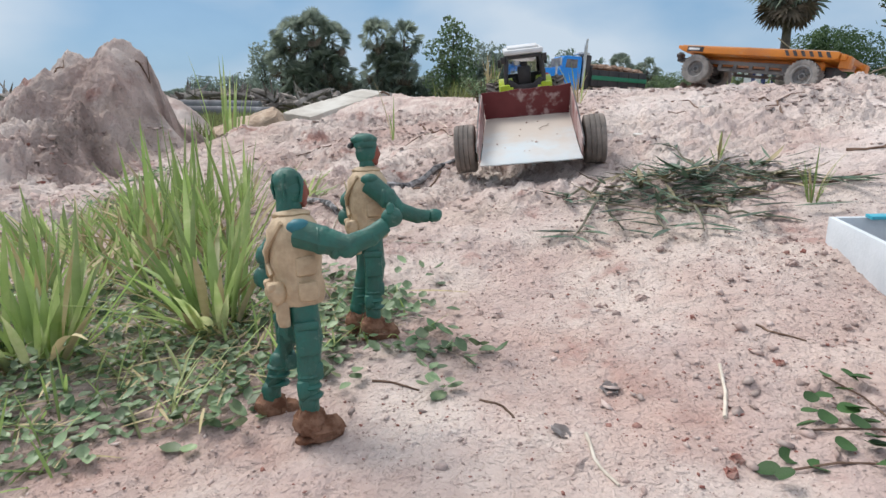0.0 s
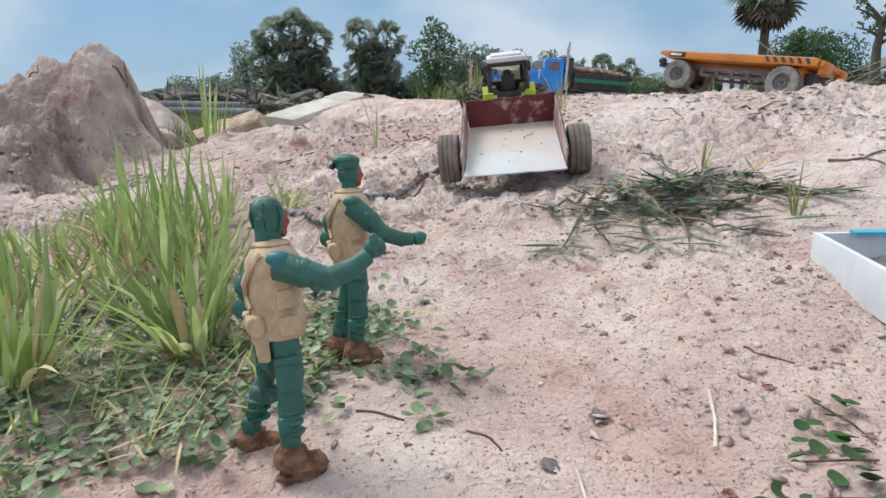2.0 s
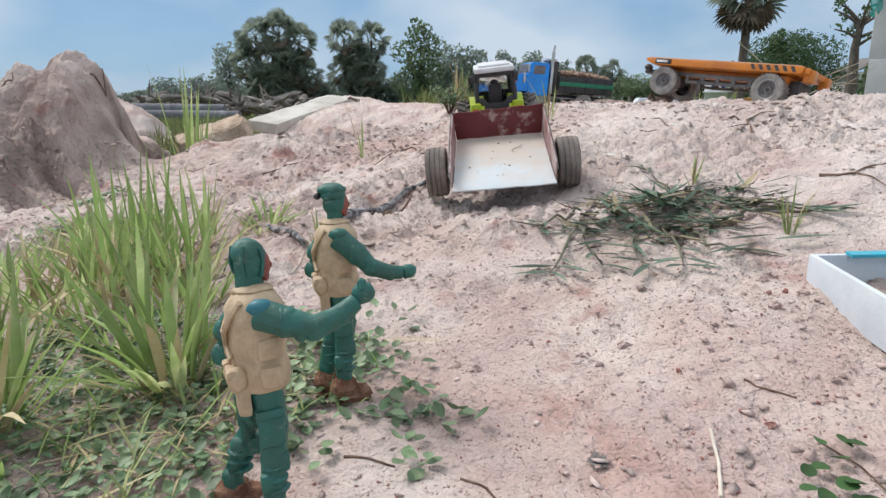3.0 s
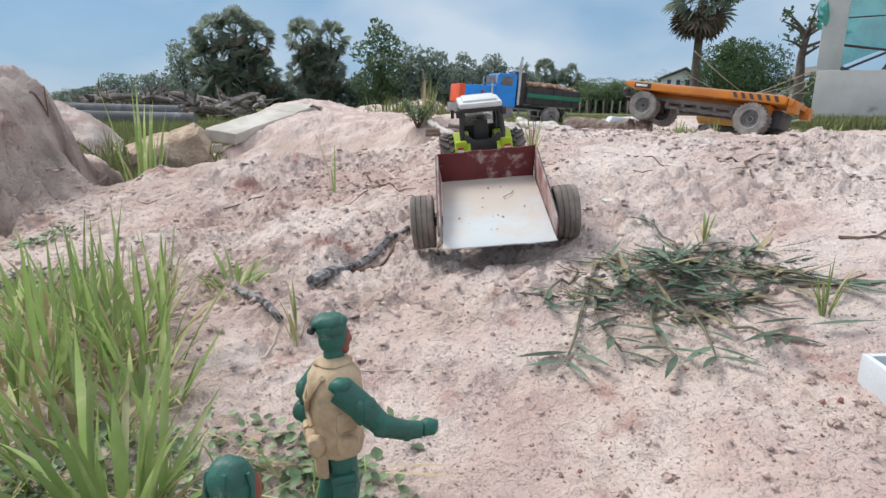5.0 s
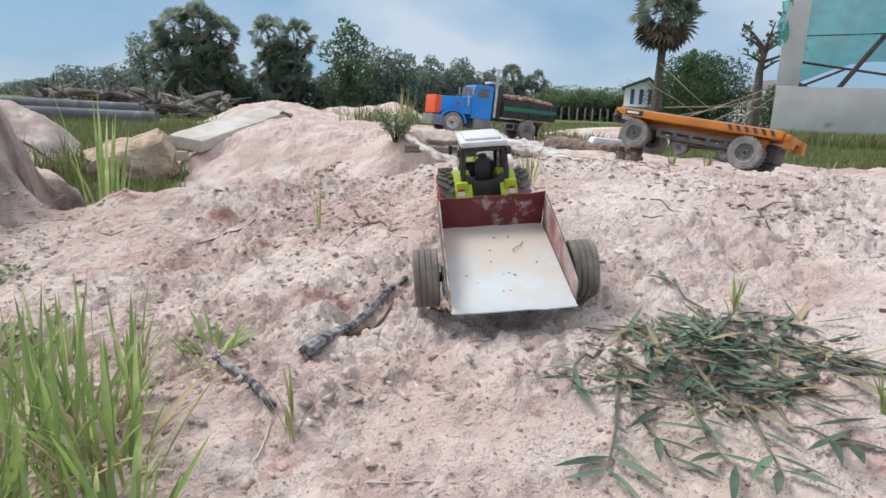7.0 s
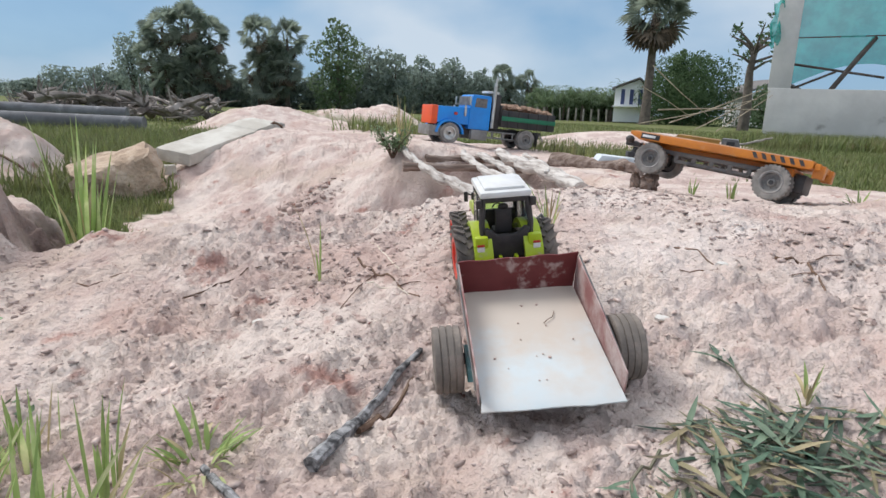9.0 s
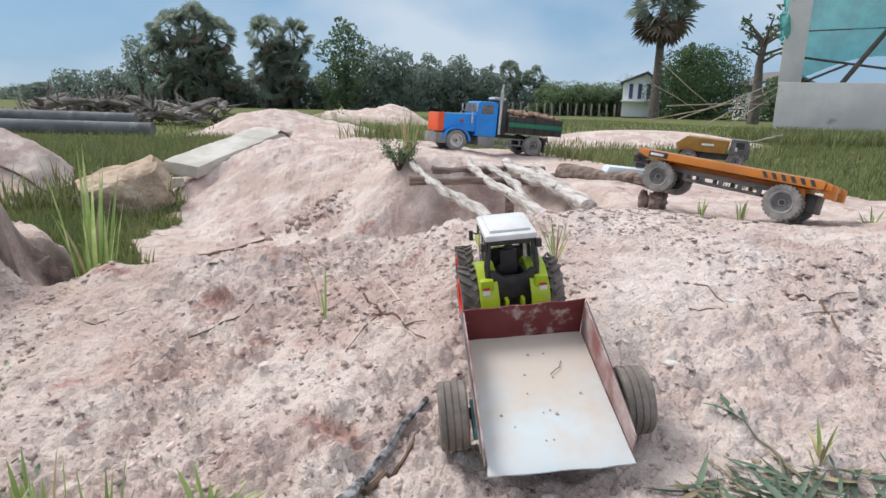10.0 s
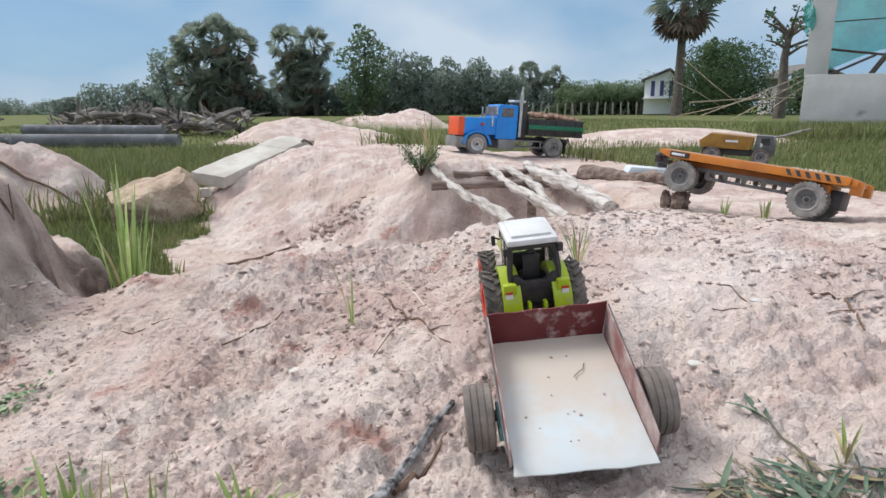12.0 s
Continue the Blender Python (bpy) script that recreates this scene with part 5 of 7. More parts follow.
        tube(bm, [(-0.0040, -0.0082, 0.1760), (-0.0050, -0.0086, 0.168), (-0.0045, -0.0074, 0.158)], 0.0011, 6, G_)
        tube(bm, [(-0.0098, 0, 0.1600), (-0.0108, 0, 0.168), (-0.0090, 0, 0.1765)], 0.0011, 6, G_)
    # arms
    if beret:
        limb(bm, [(0.000, -0.024, 0.139), (0.013, -0.031, 0.127), (0.023, -0.034, 0.116), (0.038, -0.035, 0.111), (0.047, -0.035, 0.110)], [0.0090, 0.0084, 0.0070, 0.0060, 0.0052], G_)
        blob(bm, (0.052, -0.035, 0.1105), (0.0066, 0.0058, 0.0058), G_, seg=12)
    else:
        limb(bm, [(0.000, -0.024, 0.138), (0.013, -0.032, 0.133), (0.028, -0.036, 0.128), (0.043, -0.036, 0.133), (0.053, -0.035, 0.139)], [0.0092, 0.0086, 0.0072, 0.0062, 0.0054], G_)
        blob(bm, (0.058, -0.035, 0.1435), (0.0072, 0.0060, 0.0066), G_, seg=12)
        blob(bm, (0.056, -0.039, 0.149), (0.0030, 0.0024, 0.0036), G_, seg=8)
    # shoulder cap; on the hooded doll it carries the painted sheen
    blob(bm, (0.000, -0.0275, 0.1425), (0.0075, 0.0062, 0.0050), B_ if not beret else G_, seg=12)
    for k in range(2):
        blob(bm, (0.010 + 0.010 * k, -0.031 - 0.002 * k, (0.1275 if beret else 0.1335) - (0.009 if beret else 0.004) * k), (0.0045, 0.0092, 0.0092), G_, seg=12)
    limb(bm, [(-0.001, 0.024, 0.139), (-0.014, 0.030, 0.122), (-0.018, 0.030, 0.107), (-0.008, 0.028, 0.092), (0.0, 0.026, 0.086)], [0.0092, 0.0090, 0.0080, 0.0066, 0.0056], G_)
    blob(bm, (0.004, 0.025, 0.083), (0.0062, 0.0056, 0.0062), G_, seg=10)
    for v in bm.verts:
        q = v.co * 150
        v.co += Vector((1, 1, 0.4)) * 0.0011 * noise.noise(q) + Vector((0.4, 1, 1)) * 0.0008 * noise.noise(q * 2.1 + Vector((7, 3, 1)))
    ob = part("soldier_doll", bm, [M_FIG_GREEN, M_FIG_TAN, M_FIG_FACE, M_MUD, M_FIG_BLUE_SHEEN, M_BLACK])
    ob.matrix_world = m
    return tagged(ob, label, "doll", "soldier dolls")


build_figure(pose(-0.046, 0.278, gz(-0.045, 0.278) - 0.001, -8, -4, 0) @ pose(0, 0, 0, 0, 0, 20), False, "green soldier doll in tan vest and hood, muddy boots, on sand")
build_figure(pose(-0.014, 0.422, gz(-0.014, 0.422) - 0.001, -5, -2, 0) @ pose(0, 0, 0, 0, 0, 10), True, "green soldier doll in beret and tan vest beside a trailer wheel")


# ---- bridge of logs over the hollow ----
def log_between(name, a, b, r0, r1, mat, label, group="", rng=random.Random(1), bend=0.012, knots=2):
    a, b = Vector(a), Vector(b)
    n = 34
    side = (b - a).cross(Vector((0, 0, 1))).normalized()
    ph = rng.uniform(0, 6)
    pts = [a.lerp(b, k / n) + side * bend * math.sin(ph + 4.0 * k / n) + Vector((0, 0, bend * 0.4 * math.sin(ph * 2 + 5 * k / n))) for k in range(n + 1)]
    bm = bmesh.new()
    tube(bm, pts, [(r0 + (r1 - r0) * k / n) * (1 + 0.10 * math.sin(ph * 3 + 7.0 * k / n)) for k in range(n + 1)], 18)
    for v in bm.verts:
        v.co += Vector((1, 0.6, 1)) * r0 * (0.45 * noise.noise(v.co * 9 + Vector((ph, 0, 0))) + 0.22 * noise.noise(Vector((v.co.x * 40, v.co.y * 7, v.co.z * 40))))
    for k in range(knots):
        p = pts[rng.randint(6, n - 6)]
        r = (r0 + r1) / 2
        blob(bm, p + side * r * rng.choice((-0.8, 0.8)) + Vector((0, 0, r * 0.4)), (r * 0.5, r * 0.5, r * 0.45), seg=8, rough=r * 0.15, rng=rng)
    ob = part(name, bm, mat)
    return tagged(ob, label, "log", group)


def build_bridge():
    rng = random.Random(21)
    pale = "weathered grey log laid across a sandy hollow"
    for a, b, r0, r1 in (((0.425, 3.42, 0.225), (0.455, 2.17, None), 0.018, 0.019), ((0.735, 3.40, 0.215), (0.640, 2.16, None), 0.021, 0.018),
                         ((0.80, 3.36, 0.222), (0.660, 2.20, None), 0.019, 0.016), ((0.935, 3.40, 0.235), (0.790, 2.16, None), 0.029, 0.027),
                         ((1.03, 3.36, 0.215), (0.860, 2.24, None), 0.018, 0.015)):
        bz = gz(b[0], b[1]) + r1 * 0.5
        log_between("bridge_log", a, (b[0], b[1], bz), r0, r1, M_LOG, pale, "bridge logs", rng, 0.022)
    for a, b, r in (((0.34, 2.98, 0.190), (1.00, 2.98, 0.194), 0.018), ((0.50, 3.32, 0.200), (1.10, 3.34, 0.20), 0.020), ((0.80, 3.00, 0.196), (1.24, 3.02, 0.214), 0.021)):
        log_between("bridge_beam", a, b, r, r * 0.95, M_BEAM, "dark brown beam log carrying the bridge logs", "bridge beams", rng, 0.006, 1)
    log_between("fallen_log", (1.04, 2.98, gz(1.04, 2.98) + 0.022), (1.28, 2.62, gz(1.28, 2.62) + 0.024), 0.034, 0.030, M_BEAM, "thick dark log lying on the sand", "", rng, 0.006)
    for x, y in ((0.80, 2.98),):
        bm = bmesh.new()
        z = gz(x, y)
        tube(bm, [(x, y, z - 0.02), (x + 0.004, y, (z + 0.17) / 2), (x, y, 0.172)], [0.022, 0.020, 0.021], 12, 0, 0.15, rng)
        tagged(part("bridge_post", bm, M_BEAM), "short dark post propping a bridge beam", "post", "bridge posts")


build_bridge()


# ---- stones and concrete ----
def rock(name, at, size, turn, mat, label, category, seed, rough=0.10, cuts=3):
    rng = random.Random(seed)
    bm = bmesh.new()
    bmesh.ops.create_cube(bm, size=2.0)
    bmesh.ops.subdivide_edges(bm, edges=bm.edges[:], cuts=5, use_grid_fill=True)
    for v in bm.verts:
        p = v.co.copy()
        v.co = p * (0.80 + 0.20 / max(0.6, p.length)) * (1 + rough * noise.noise(p * 1.1 + Vector((seed, 0, 0)))) + Vector((1, 1, 1)) * rough * 0.35 * noise.noise(p * 3.1 + Vector((0, seed, 0)))
    for v in bm.verts:
        v.co = Vector((v.co.x * size[0], v.co.y * size[1], v.co.z * size[2]))
    ob = part(name, bm, mat)
    ob.matrix_world = at @ turn
    return tagged(ob, label, category)


rock("boulder", Matrix.Translation((-1.140, 4.150, -0.020)), (0.225, 0.20, 0.125), pose(0, 0, 0, 10, -20, 12), M_BOULDER, "tan sandstone block lying at the grassy pit edge", "boulder", 5, 0.34)


def build_slab():
    bm = bmesh.new()
    prism(bm, [(-0.50, -0.050), (-0.49, 0.045), (-0.05, 0.050), (0.18, 0.047), (0.20, 0.060), (0.46, 0.057), (0.53, 0.030), (0.50, -0.030), (0.42, -0.052), (-0.2, -0.056)], 0.26, Matrix(), 0, 0.006)
    bmesh.ops.subdivide_edges(bm, edges=[e for e in bm.edges if e.calc_length() > 0.05], cuts=5, use_grid_fill=True)
    for v in bm.verts:
        v.co += Vector((1, 1, 0.5)) * 0.007 * noise.noise(v.co * 38) + Vector((0.02, 0.03, 0)) * noise.noise(v.co * 9) * (abs(v.co.x) > 0.4)
    ob = part("concrete_slab", bm, M_CONCRETE)
    ob.matrix_world = pose(-0.62, 4.78, 0.185, 6, -10.5, 58) @ Matrix.Diagonal((1, 1, 0.80, 1))
    tagged(ob, "broken pale concrete slab resting on the sandy bank", "slab")
    bm = bmesh.new()
    tube(bm, [(-0.36, 5.06, 0.26), (-0.30, 5.02, 0.30), (-0.25, 5.00, 0.275), (-0.24, 5.0, 0.22)], 0.010, 8)
    tagged(part("bent_root", bm, M_TWIG), "dark bent root poking from the sandy bank", "root")
    rock("rubble_stone", Matrix.Translation((-0.92, 4.32, 0.02)), (0.062, 0.050, 0.030), pose(0, 0, 0, 0, 0, 20), M_CONCRETE, "small grey stone between slab and boulder", "stone", 9, 0.2)


build_slab()


# ---- grass, weeds and leaves as strips ----
def strips(specs, seg=5):
    """Bent tapering blades, creased along the middle. A spec: base, length, width, lean direction, start tilt, curl, breadth."""
    V, F = [], []
    for (bx, by, bz), length, width, az, tilt, curl, wide in specs:
        i0 = len(V)
        p = np.array([bx, by, bz], float)
        d = np.array([math.cos(az), math.sin(az)])
        side = np.array([-d[1], d[0], 0.0])
        a = tilt
        for k in range(seg + 1):
            f = k / seg
            w = width * (wide[0] + (1 - wide[0]) * math.sin(math.pi * min(1.0, f / wide[1]) / 2) if f < wide[1] else math.cos((f - wide[1]) / (1 - wide[1]) * math.pi / 2)) / 2
            w = max(w, width * 0.02)
            crease = np.array([d[0] * math.cos(a), d[1] * math.cos(a), -math.sin(a)]) * w * 0.45
            V += [p - side * w, p + crease, p + side * w]
            p = p + np.array([d[0] * math.sin(a), d[1] * math.sin(a), math.cos(a)]) * (length / seg)
            a += curl / seg
        for k in range(seg):
            j = i0 + 3 * k
            F += [(j, j + 1, j + 4, j + 3), (j + 1, j + 2, j + 5, j + 4)]
    return V, F


GRASSY, LEAFY = (0.55, 0.45), (0.12, 0.40)


def tuft(name, x, y, n, length, spread, width, label, mats, seed, radius=0.02, curl=(0.1, 0.9), tilt=(0.05, 0.75), dry=0.12, group="", category="grass", z=None):
    """A clump of grass: its fresh blades one mesh, its dry blades another."""
    rng = random.Random(seed)
    z0 = gz(x, y) if z is None else z
    t = thing(name, pose(x, y, z0), label, category, group)
    fresh, old = [], []
    for k in range(n):
        az = rng.uniform(0, 2 * math.pi)
        rr = radius * math.sqrt(rng.random())
        px, py = rr * math.cos(az + rng.uniform(-0.6, 0.6)), rr * math.sin(az)
        is_dry = rng.random() < dry
        spec = ((px, py, gz(x + px, y + py) - z0 - 0.003), length * rng.choice((rng.uniform(0.3, 0.75), rng.uniform(0.5, 1.0))), width * rng.uniform(0.6, 1.15), az,
                rng.uniform(*tilt) * spread * (1.5 if is_dry else 1), rng.uniform(*curl) * (1.6 if is_dry else 1), GRASSY)
        (old if is_dry else fresh).append(spec)
    if length > 0.12 and n > 40:
        for k in range(5):
            fresh.append(((rng.uniform(-1, 1) * radius, rng.uniform(-1, 1) * radius, -0.003), length * rng.uniform(1.0, 1.3), width * rng.uniform(0.7, 1.0), rng.uniform(0, 6.28), rng.uniform(0, 0.22), rng.uniform(-0.05, 0.3), GRASSY))
    if fresh:
        mesh_object("foliage", *strips(fresh, 6), mats[0], t)["kind"] = "stuff"
    if old:
        mesh_object("dead_foliage", *strips(old, 6), mats[1], t)["kind"] = "stuff"
    return t


GM = (M_GRASS, M_GRASS_DRY)
TALL, OLD = "tall fresh green grass tuft growing on sand", "tall green grass tuft with yellowed leaves"
tuft("grass_tuft", -0.186, 0.492, 52, 0.150, 1.25, 0.0095, TALL, GM, 1, 0.030, (0.0, 0.7), (0.0, 0.80), 0.22, "tall tufts")
tuft("grass_tuft", -0.320, 0.425, 52, 0.140, 1.25, 0.0095, TALL, GM, 2, 0.035, (0.0, 0.7), (0.0, 0.75), 0.25, "tall tufts")
for k, (x, y, n, ln, r) in enumerate(((-0.260, 0.600, 70, 0.120, 0.050), (-0.400, 0.560, 80, 0.130, 0.060), (-0.455, 0.400, 80, 0.130, 0.060), (-0.360, 0.690, 90, 0.125, 0.060), (-0.470, 0.740, 90, 0.125, 0.070), (-0.245, 0.745, 60, 0.17, 0.045), (-0.33, 0.735, 60, 0.17, 0.055), (-0.215, 0.655, 40, 0.12, 0.035), (-0.290, 0.820, 60, 0.15, 0.045), (-0.38, 0.85, 70, 0.14, 0.060), (-0.47, 0.97, 70, 0.13, 0.070), (-0.580, 0.60, 80, 0.13, 0.070))):
    tuft("grass_tuft", x, y, int(n * 0.75), ln * 0.88, 0.95, 0.0072, OLD, GM, 60 + k, r, (0.0, 0.7), (0.0, 0.7), 0.28, "tall tufts")
tuft("grass_tuft", -0.283, 0.958, 9, 0.150, 0.35, 0.0075, "few upright green grass blades on the slope", GM, 21, 0.022, (0.0, 0.3), (0.0, 0.3), 0.1, "tall tufts")
tuft("grass_tuft", -0.410, 1.080, 16, 0.110, 0.5, 0.0070, "few upright green grass blades on the slope", GM, 22, 0.040, (0.0, 0.4), (0.0, 0.4), 0.15, "tall tufts")
tuft("grass_tuft", -0.188, 0.985, 46, 0.075, 1.2, 0.0060, "low green grass clump beside a charred stick", GM, 5, 0.030, (0.3, 1.2), (0.2, 0.9), 0.15, "low tufts")
tuft("grass_tuft", -0.520, 1.05, 60, 0.08, 1.1, 0.0060, "low green grass clump on the slope", GM, 6, 0.06, (0.3, 1.2), (0.2, 0.9), 0.1, "low tufts")
tuft("grass_tuft", -0.600, 0.90, 80, 0.09, 1.1, 0.0060, "low green grass clump on the slope", GM, 16, 0.08, (0.3, 1.2), (0.2, 0.9), 0.1, "low tufts")
tuft("grass_tuft", -0.700, 2.24, 24, 0.50, 0.26, 0.012, "tall fresh green grass in the pit", GM, 7, 0.05, (0.0, 0.5), (0.0, 0.4), 0.1, "pit tufts")
tuft("grass_tuft", -0.560, 2.34, 16, 0.12, 0.9, 0.010, "short green grass in the pit", GM, 8, 0.04, (0.1, 0.6), (0.0, 0.6), 0.1, "pit tufts")
tuft("grass_tuft", -0.350, 2.36, 14, 0.10, 0.9, 0.010, "short green grass in the pit", GM, 9, 0.03, (0.1, 0.6), (0.0, 0.6), 0.1, "pit tufts")
tuft("grass_sprig", 0.518, 0.645, 13, 0.080, 0.7, 0.0036, "small green grass sprig rooted in sand", GM, 10, 0.006, (0.0, 0.8), (0.0, 0.5), 0.2, "sprigs")
tuft("grass_sprig", 0.504, 0.873, 9, 0.060, 0.8, 0.0045, "small green grass sprig rooted in sand", GM, 11, 0.006, (0.0, 0.8), (0.0, 0.6), 0.3, "sprigs")
tuft("grass_sprig", -0.045, 1.455, 3, 0.24, 0.35, 0.0065, "lone leaning grass blades on the crest", GM, 12, 0.006, (-0.1, 0.3), (0.1, 0.4), 0.3, "sprigs")
tuft("grass_sprig", 0.425, 1.50, 12, 0.150, 0.8, 0.0040, "wispy dry grass sprig on the plateau", GM, 13, 0.010, (-0.1, 0.4), (0.1, 0.6), 0.6, "sprigs")
tuft("grass_sprig", -0.075, 0.78, 10, 0.070, 0.6, 0.0040, "wispy green grass sprig beside a black stick", GM, 15, 0.008, (0.0, 0.4), (0.0, 0.5), 0.4, "sprigs")
tuft("grass_sprig", 0.98, 1.83, 9, 0.065, 0.6, 0.0060, "short green grass under the flatbed", GM, 17, 0.010, (0.0, 0.4), (0.0, 0.4), 0.2, "sprigs")
tuft("grass_sprig", 1.06, 1.77, 9, 0.070, 0.6, 0.0060, "short green grass under the flatbed", GM, 18, 0.010, (0.0, 0.4), (0.0, 0.4), 0.2, "sprigs")
tuft("grass_sprig", 1.37, 1.66, 14, 0.060, 1.2, 0.0060, "small dry grass sprig beside the flatbed", GM, 19, 0.015, (0.0, 0.8), (0.1, 0.9), 0.5, "sprigs")
tuft("reed_clump", 0.43, 3.60, 40, 0.31, 0.26, 0.010, "upright yellow-green reeds behind a bush", (M_GRASS, M_GRASS_DRY), 20, 0.03, (-0.1, 0.3), (0.0, 0.3), 0.6, "", "reeds")


def build_bush():
    rng = random.Random(31)
    x, y = 0.345, 3.36
    z = gz(x, y)
    t = thing("bush", pose(x, y, z), "small leafy green bush at the end of the log bridge", "bush")
    bm = bmesh.new()
    tips = []
    for k in range(16):
        az, ln = rng.uniform(0, 6.28), rng.uniform(0.08, 0.16)
        tip = Vector((math.cos(az) * ln * 0.65, math.sin(az) * ln * 0.5, ln * 0.95))
        tube(bm, [(0, 0, -0.01), tip * 0.5 + Vector((0, 0, 0.01)), tip], [0.004, 0.003, 0.0015], 5)
        tips.append(tip)
    part("stems", bm, M_TWIG, t)
    leaves = []
    for k in range(900):
        p = rng.choice(tips) * rng.uniform(0.45, 1.05) + Vector((rng.gauss(0, 0.016), rng.gauss(0, 0.016), rng.gauss(0, 0.012)))
        leaves.append(((p.x, p.y, p.z), rng.uniform(0.010, 0.018), rng.uniform(0.006, 0.010), rng.uniform(0, 6.28), rng.uniform(0.3, 1.6), rng.uniform(0, 0.8), LEAFY))
    mesh_object("leaves", *strips(leaves, 3), M_WEED, t)["kind"] = "stuff"


build_bush()


def build_weeds():
    """Creeping weeds between the figures and the tall grass."""
    rng = random.Random(41)
    leaves, runners = [], []
    def spot():
        while True:
            x, y = rng.uniform(-0.55, 0.05), rng.uniform(0.20, 0.70)
            d = ((x + 0.28) / 0.27) ** 2 + ((y - 0.41) / 0.21) ** 2
            if y > 0.225 - 0.55 * (x + 0.16) * (x > -0.16) - 0.0 and d + rng.uniform(-0.5, 0.5) < 1 and y > 0.235 + 0.75 * max(0, x + 0.22):
                return x, y
    for k in range(2900):
        x, y = spot()
        s = rng.uniform(0.006, 0.0135)
        leaves.append(((x, y, gz(x, y) + rng.uniform(0.0, 0.014)), s, s * rng.uniform(0.6, 0.9), rng.uniform(0, 6.28), rng.uniform(0.8, 1.7), rng.uniform(-0.3, 0.9), (0.25, 0.5)))
    for x0, y0, n, r in ((-0.538, 1.10, 160, 0.08), (-0.64, 1.40, 90, 0.05), (-0.02, 0.49, 70, 0.05), (0.03, 0.385, 46, 0.045), (0.045, 0.315, 7, 0.010), (-0.045, 0.345, 10, 0.02), (-0.035, 0.55, 50, 0.05), (-0.12, 0.30, 20, 0.03)):
        for k in range(n):
            x, y = rng.gauss(x0, r * 0.6), rng.gauss(y0, r * 0.45)
            s = rng.uniform(0.009, 0.016)
            leaves.append(((x, y, gz(x, y) + rng.uniform(0.001, 0.010)), s, s * rng.uniform(0.6, 0.9), rng.uniform(0, 6.28), rng.uniform(0.7, 1.6), rng.uniform(-0.3, 0.9), (0.25, 0.5)))
    ob = mesh_object("creeping_weeds", *strips(leaves, 4), M_WEED)
    tagged(ob, "low creeping green weeds covering sandy soil", "weeds", kind="stuff")
    blades = []
    for k in range(380):
        x, y = spot()
        blades.append(((x, y, gz(x, y) - 0.002), rng.uniform(0.02, 0.06), rng.uniform(0.0015, 0.0032), rng.uniform(0, 6.28), rng.uniform(0.2, 1.2), rng.uniform(0.0, 0.8), GRASSY))
    ob = mesh_object("short_grass", *strips(blades, 4), M_GRASS)
    tagged(ob, "thin short grass blades among creeping weeds", "grass", kind="stuff")
    straw = []
    for k in range(420):
        x, y = spot()
        x, y = x + rng.uniform(-0.03, 0.03), y + rng.uniform(-0.02, 0.05)
        straw.append(((x, y, gz(x, y) + rng.uniform(0.002, 0.012)), rng.uniform(0.02, 0.07), rng.uniform(0.0012, 0.003), rng.uniform(0, 6.28), rng.uniform(1.3, 1.65), rng.uniform(-0.2, 0.35), GRASSY))
    ob = mesh_object("dead_grass_litter", *strips(straw, 4), M_GRASS_DRY)
    tagged(ob, "pale dead grass stalks scattered among weeds", "litter", kind="stuff")


build_weeds()


def build_creeper():
    rng = random.Random(43)
    t = thing("creeper", pose(0.30, 0.23, gz(0.30, 0.23)), "round-leaved green creeper trailing over sand", "creeper")
    z0, x0, y0 = gz(0.30, 0.23), 0.30, 0.23
    for pts in (((0.316, 0.232), (0.294, 0.23), (0.264, 0.232)), ((0.289, 0.195), (0.263, 0.2), (0.231, 0.203)), ((0.332, 0.254), (0.334, 0.278), (0.322, 0.305))):
        bm = bmesh.new()
        tube(bm, [(x - x0, y - y0, gz(x, y) - z0 + 0.002) for x, y in pts], 0.0007, 6)
        part("stem", bm, M_TWIG, t)
    bm = bmesh.new()
    ring = [bm.verts.new((0.5 * math.cos(a) * (1 - 0.12 * (math.cos(a) < -0.95)) + 0.5, 0.44 * math.sin(a), 0.10 * math.sin(a) ** 2 + 0.03)) for a in (2 * math.pi * k / 14 for k in range(14))]
    mid = bm.verts.new((0.45, 0, -0.03))
    for k in range(14):
        bm.faces.new((mid, ring[k], ring[(k + 1) % 14]))
    first = part("leaf", bm, M_CREEPER, t)
    spots = [(0.32, 0.302), (0.337, 0.289), (0.309, 0.273), (0.285, 0.265), (0.286, 0.252), (0.261, 0.237), (0.278, 0.238), (0.291, 0.228), (0.298, 0.212), (0.267, 0.208), (0.286, 0.209), (0.247, 0.203), (0.237, 0.21), (0.281, 0.194), (0.223, 0.191), (0.304, 0.254), (0.313, 0.254), (0.316, 0.237), (0.232, 0.201), (0.333, 0.293), (0.319, 0.286), (0.287, 0.201)]
    for k, (x, y) in enumerate(spots):
        ob = first if k == 0 else first.copy()
        if k:
            scene.collection.objects.link(ob)
        s = rng.uniform(0.0105, 0.0145)
        ob.matrix_basis = Matrix.Translation((x - x0, y - y0, gz(x, y) - z0 + rng.uniform(0.003, 0.008))) @ pose(0, 0, 0, rng.uniform(-25, 25), rng.uniform(-30, 20), rng.uniform(0, 360)) @ Matrix.Scale(s, 4)


build_creeper()


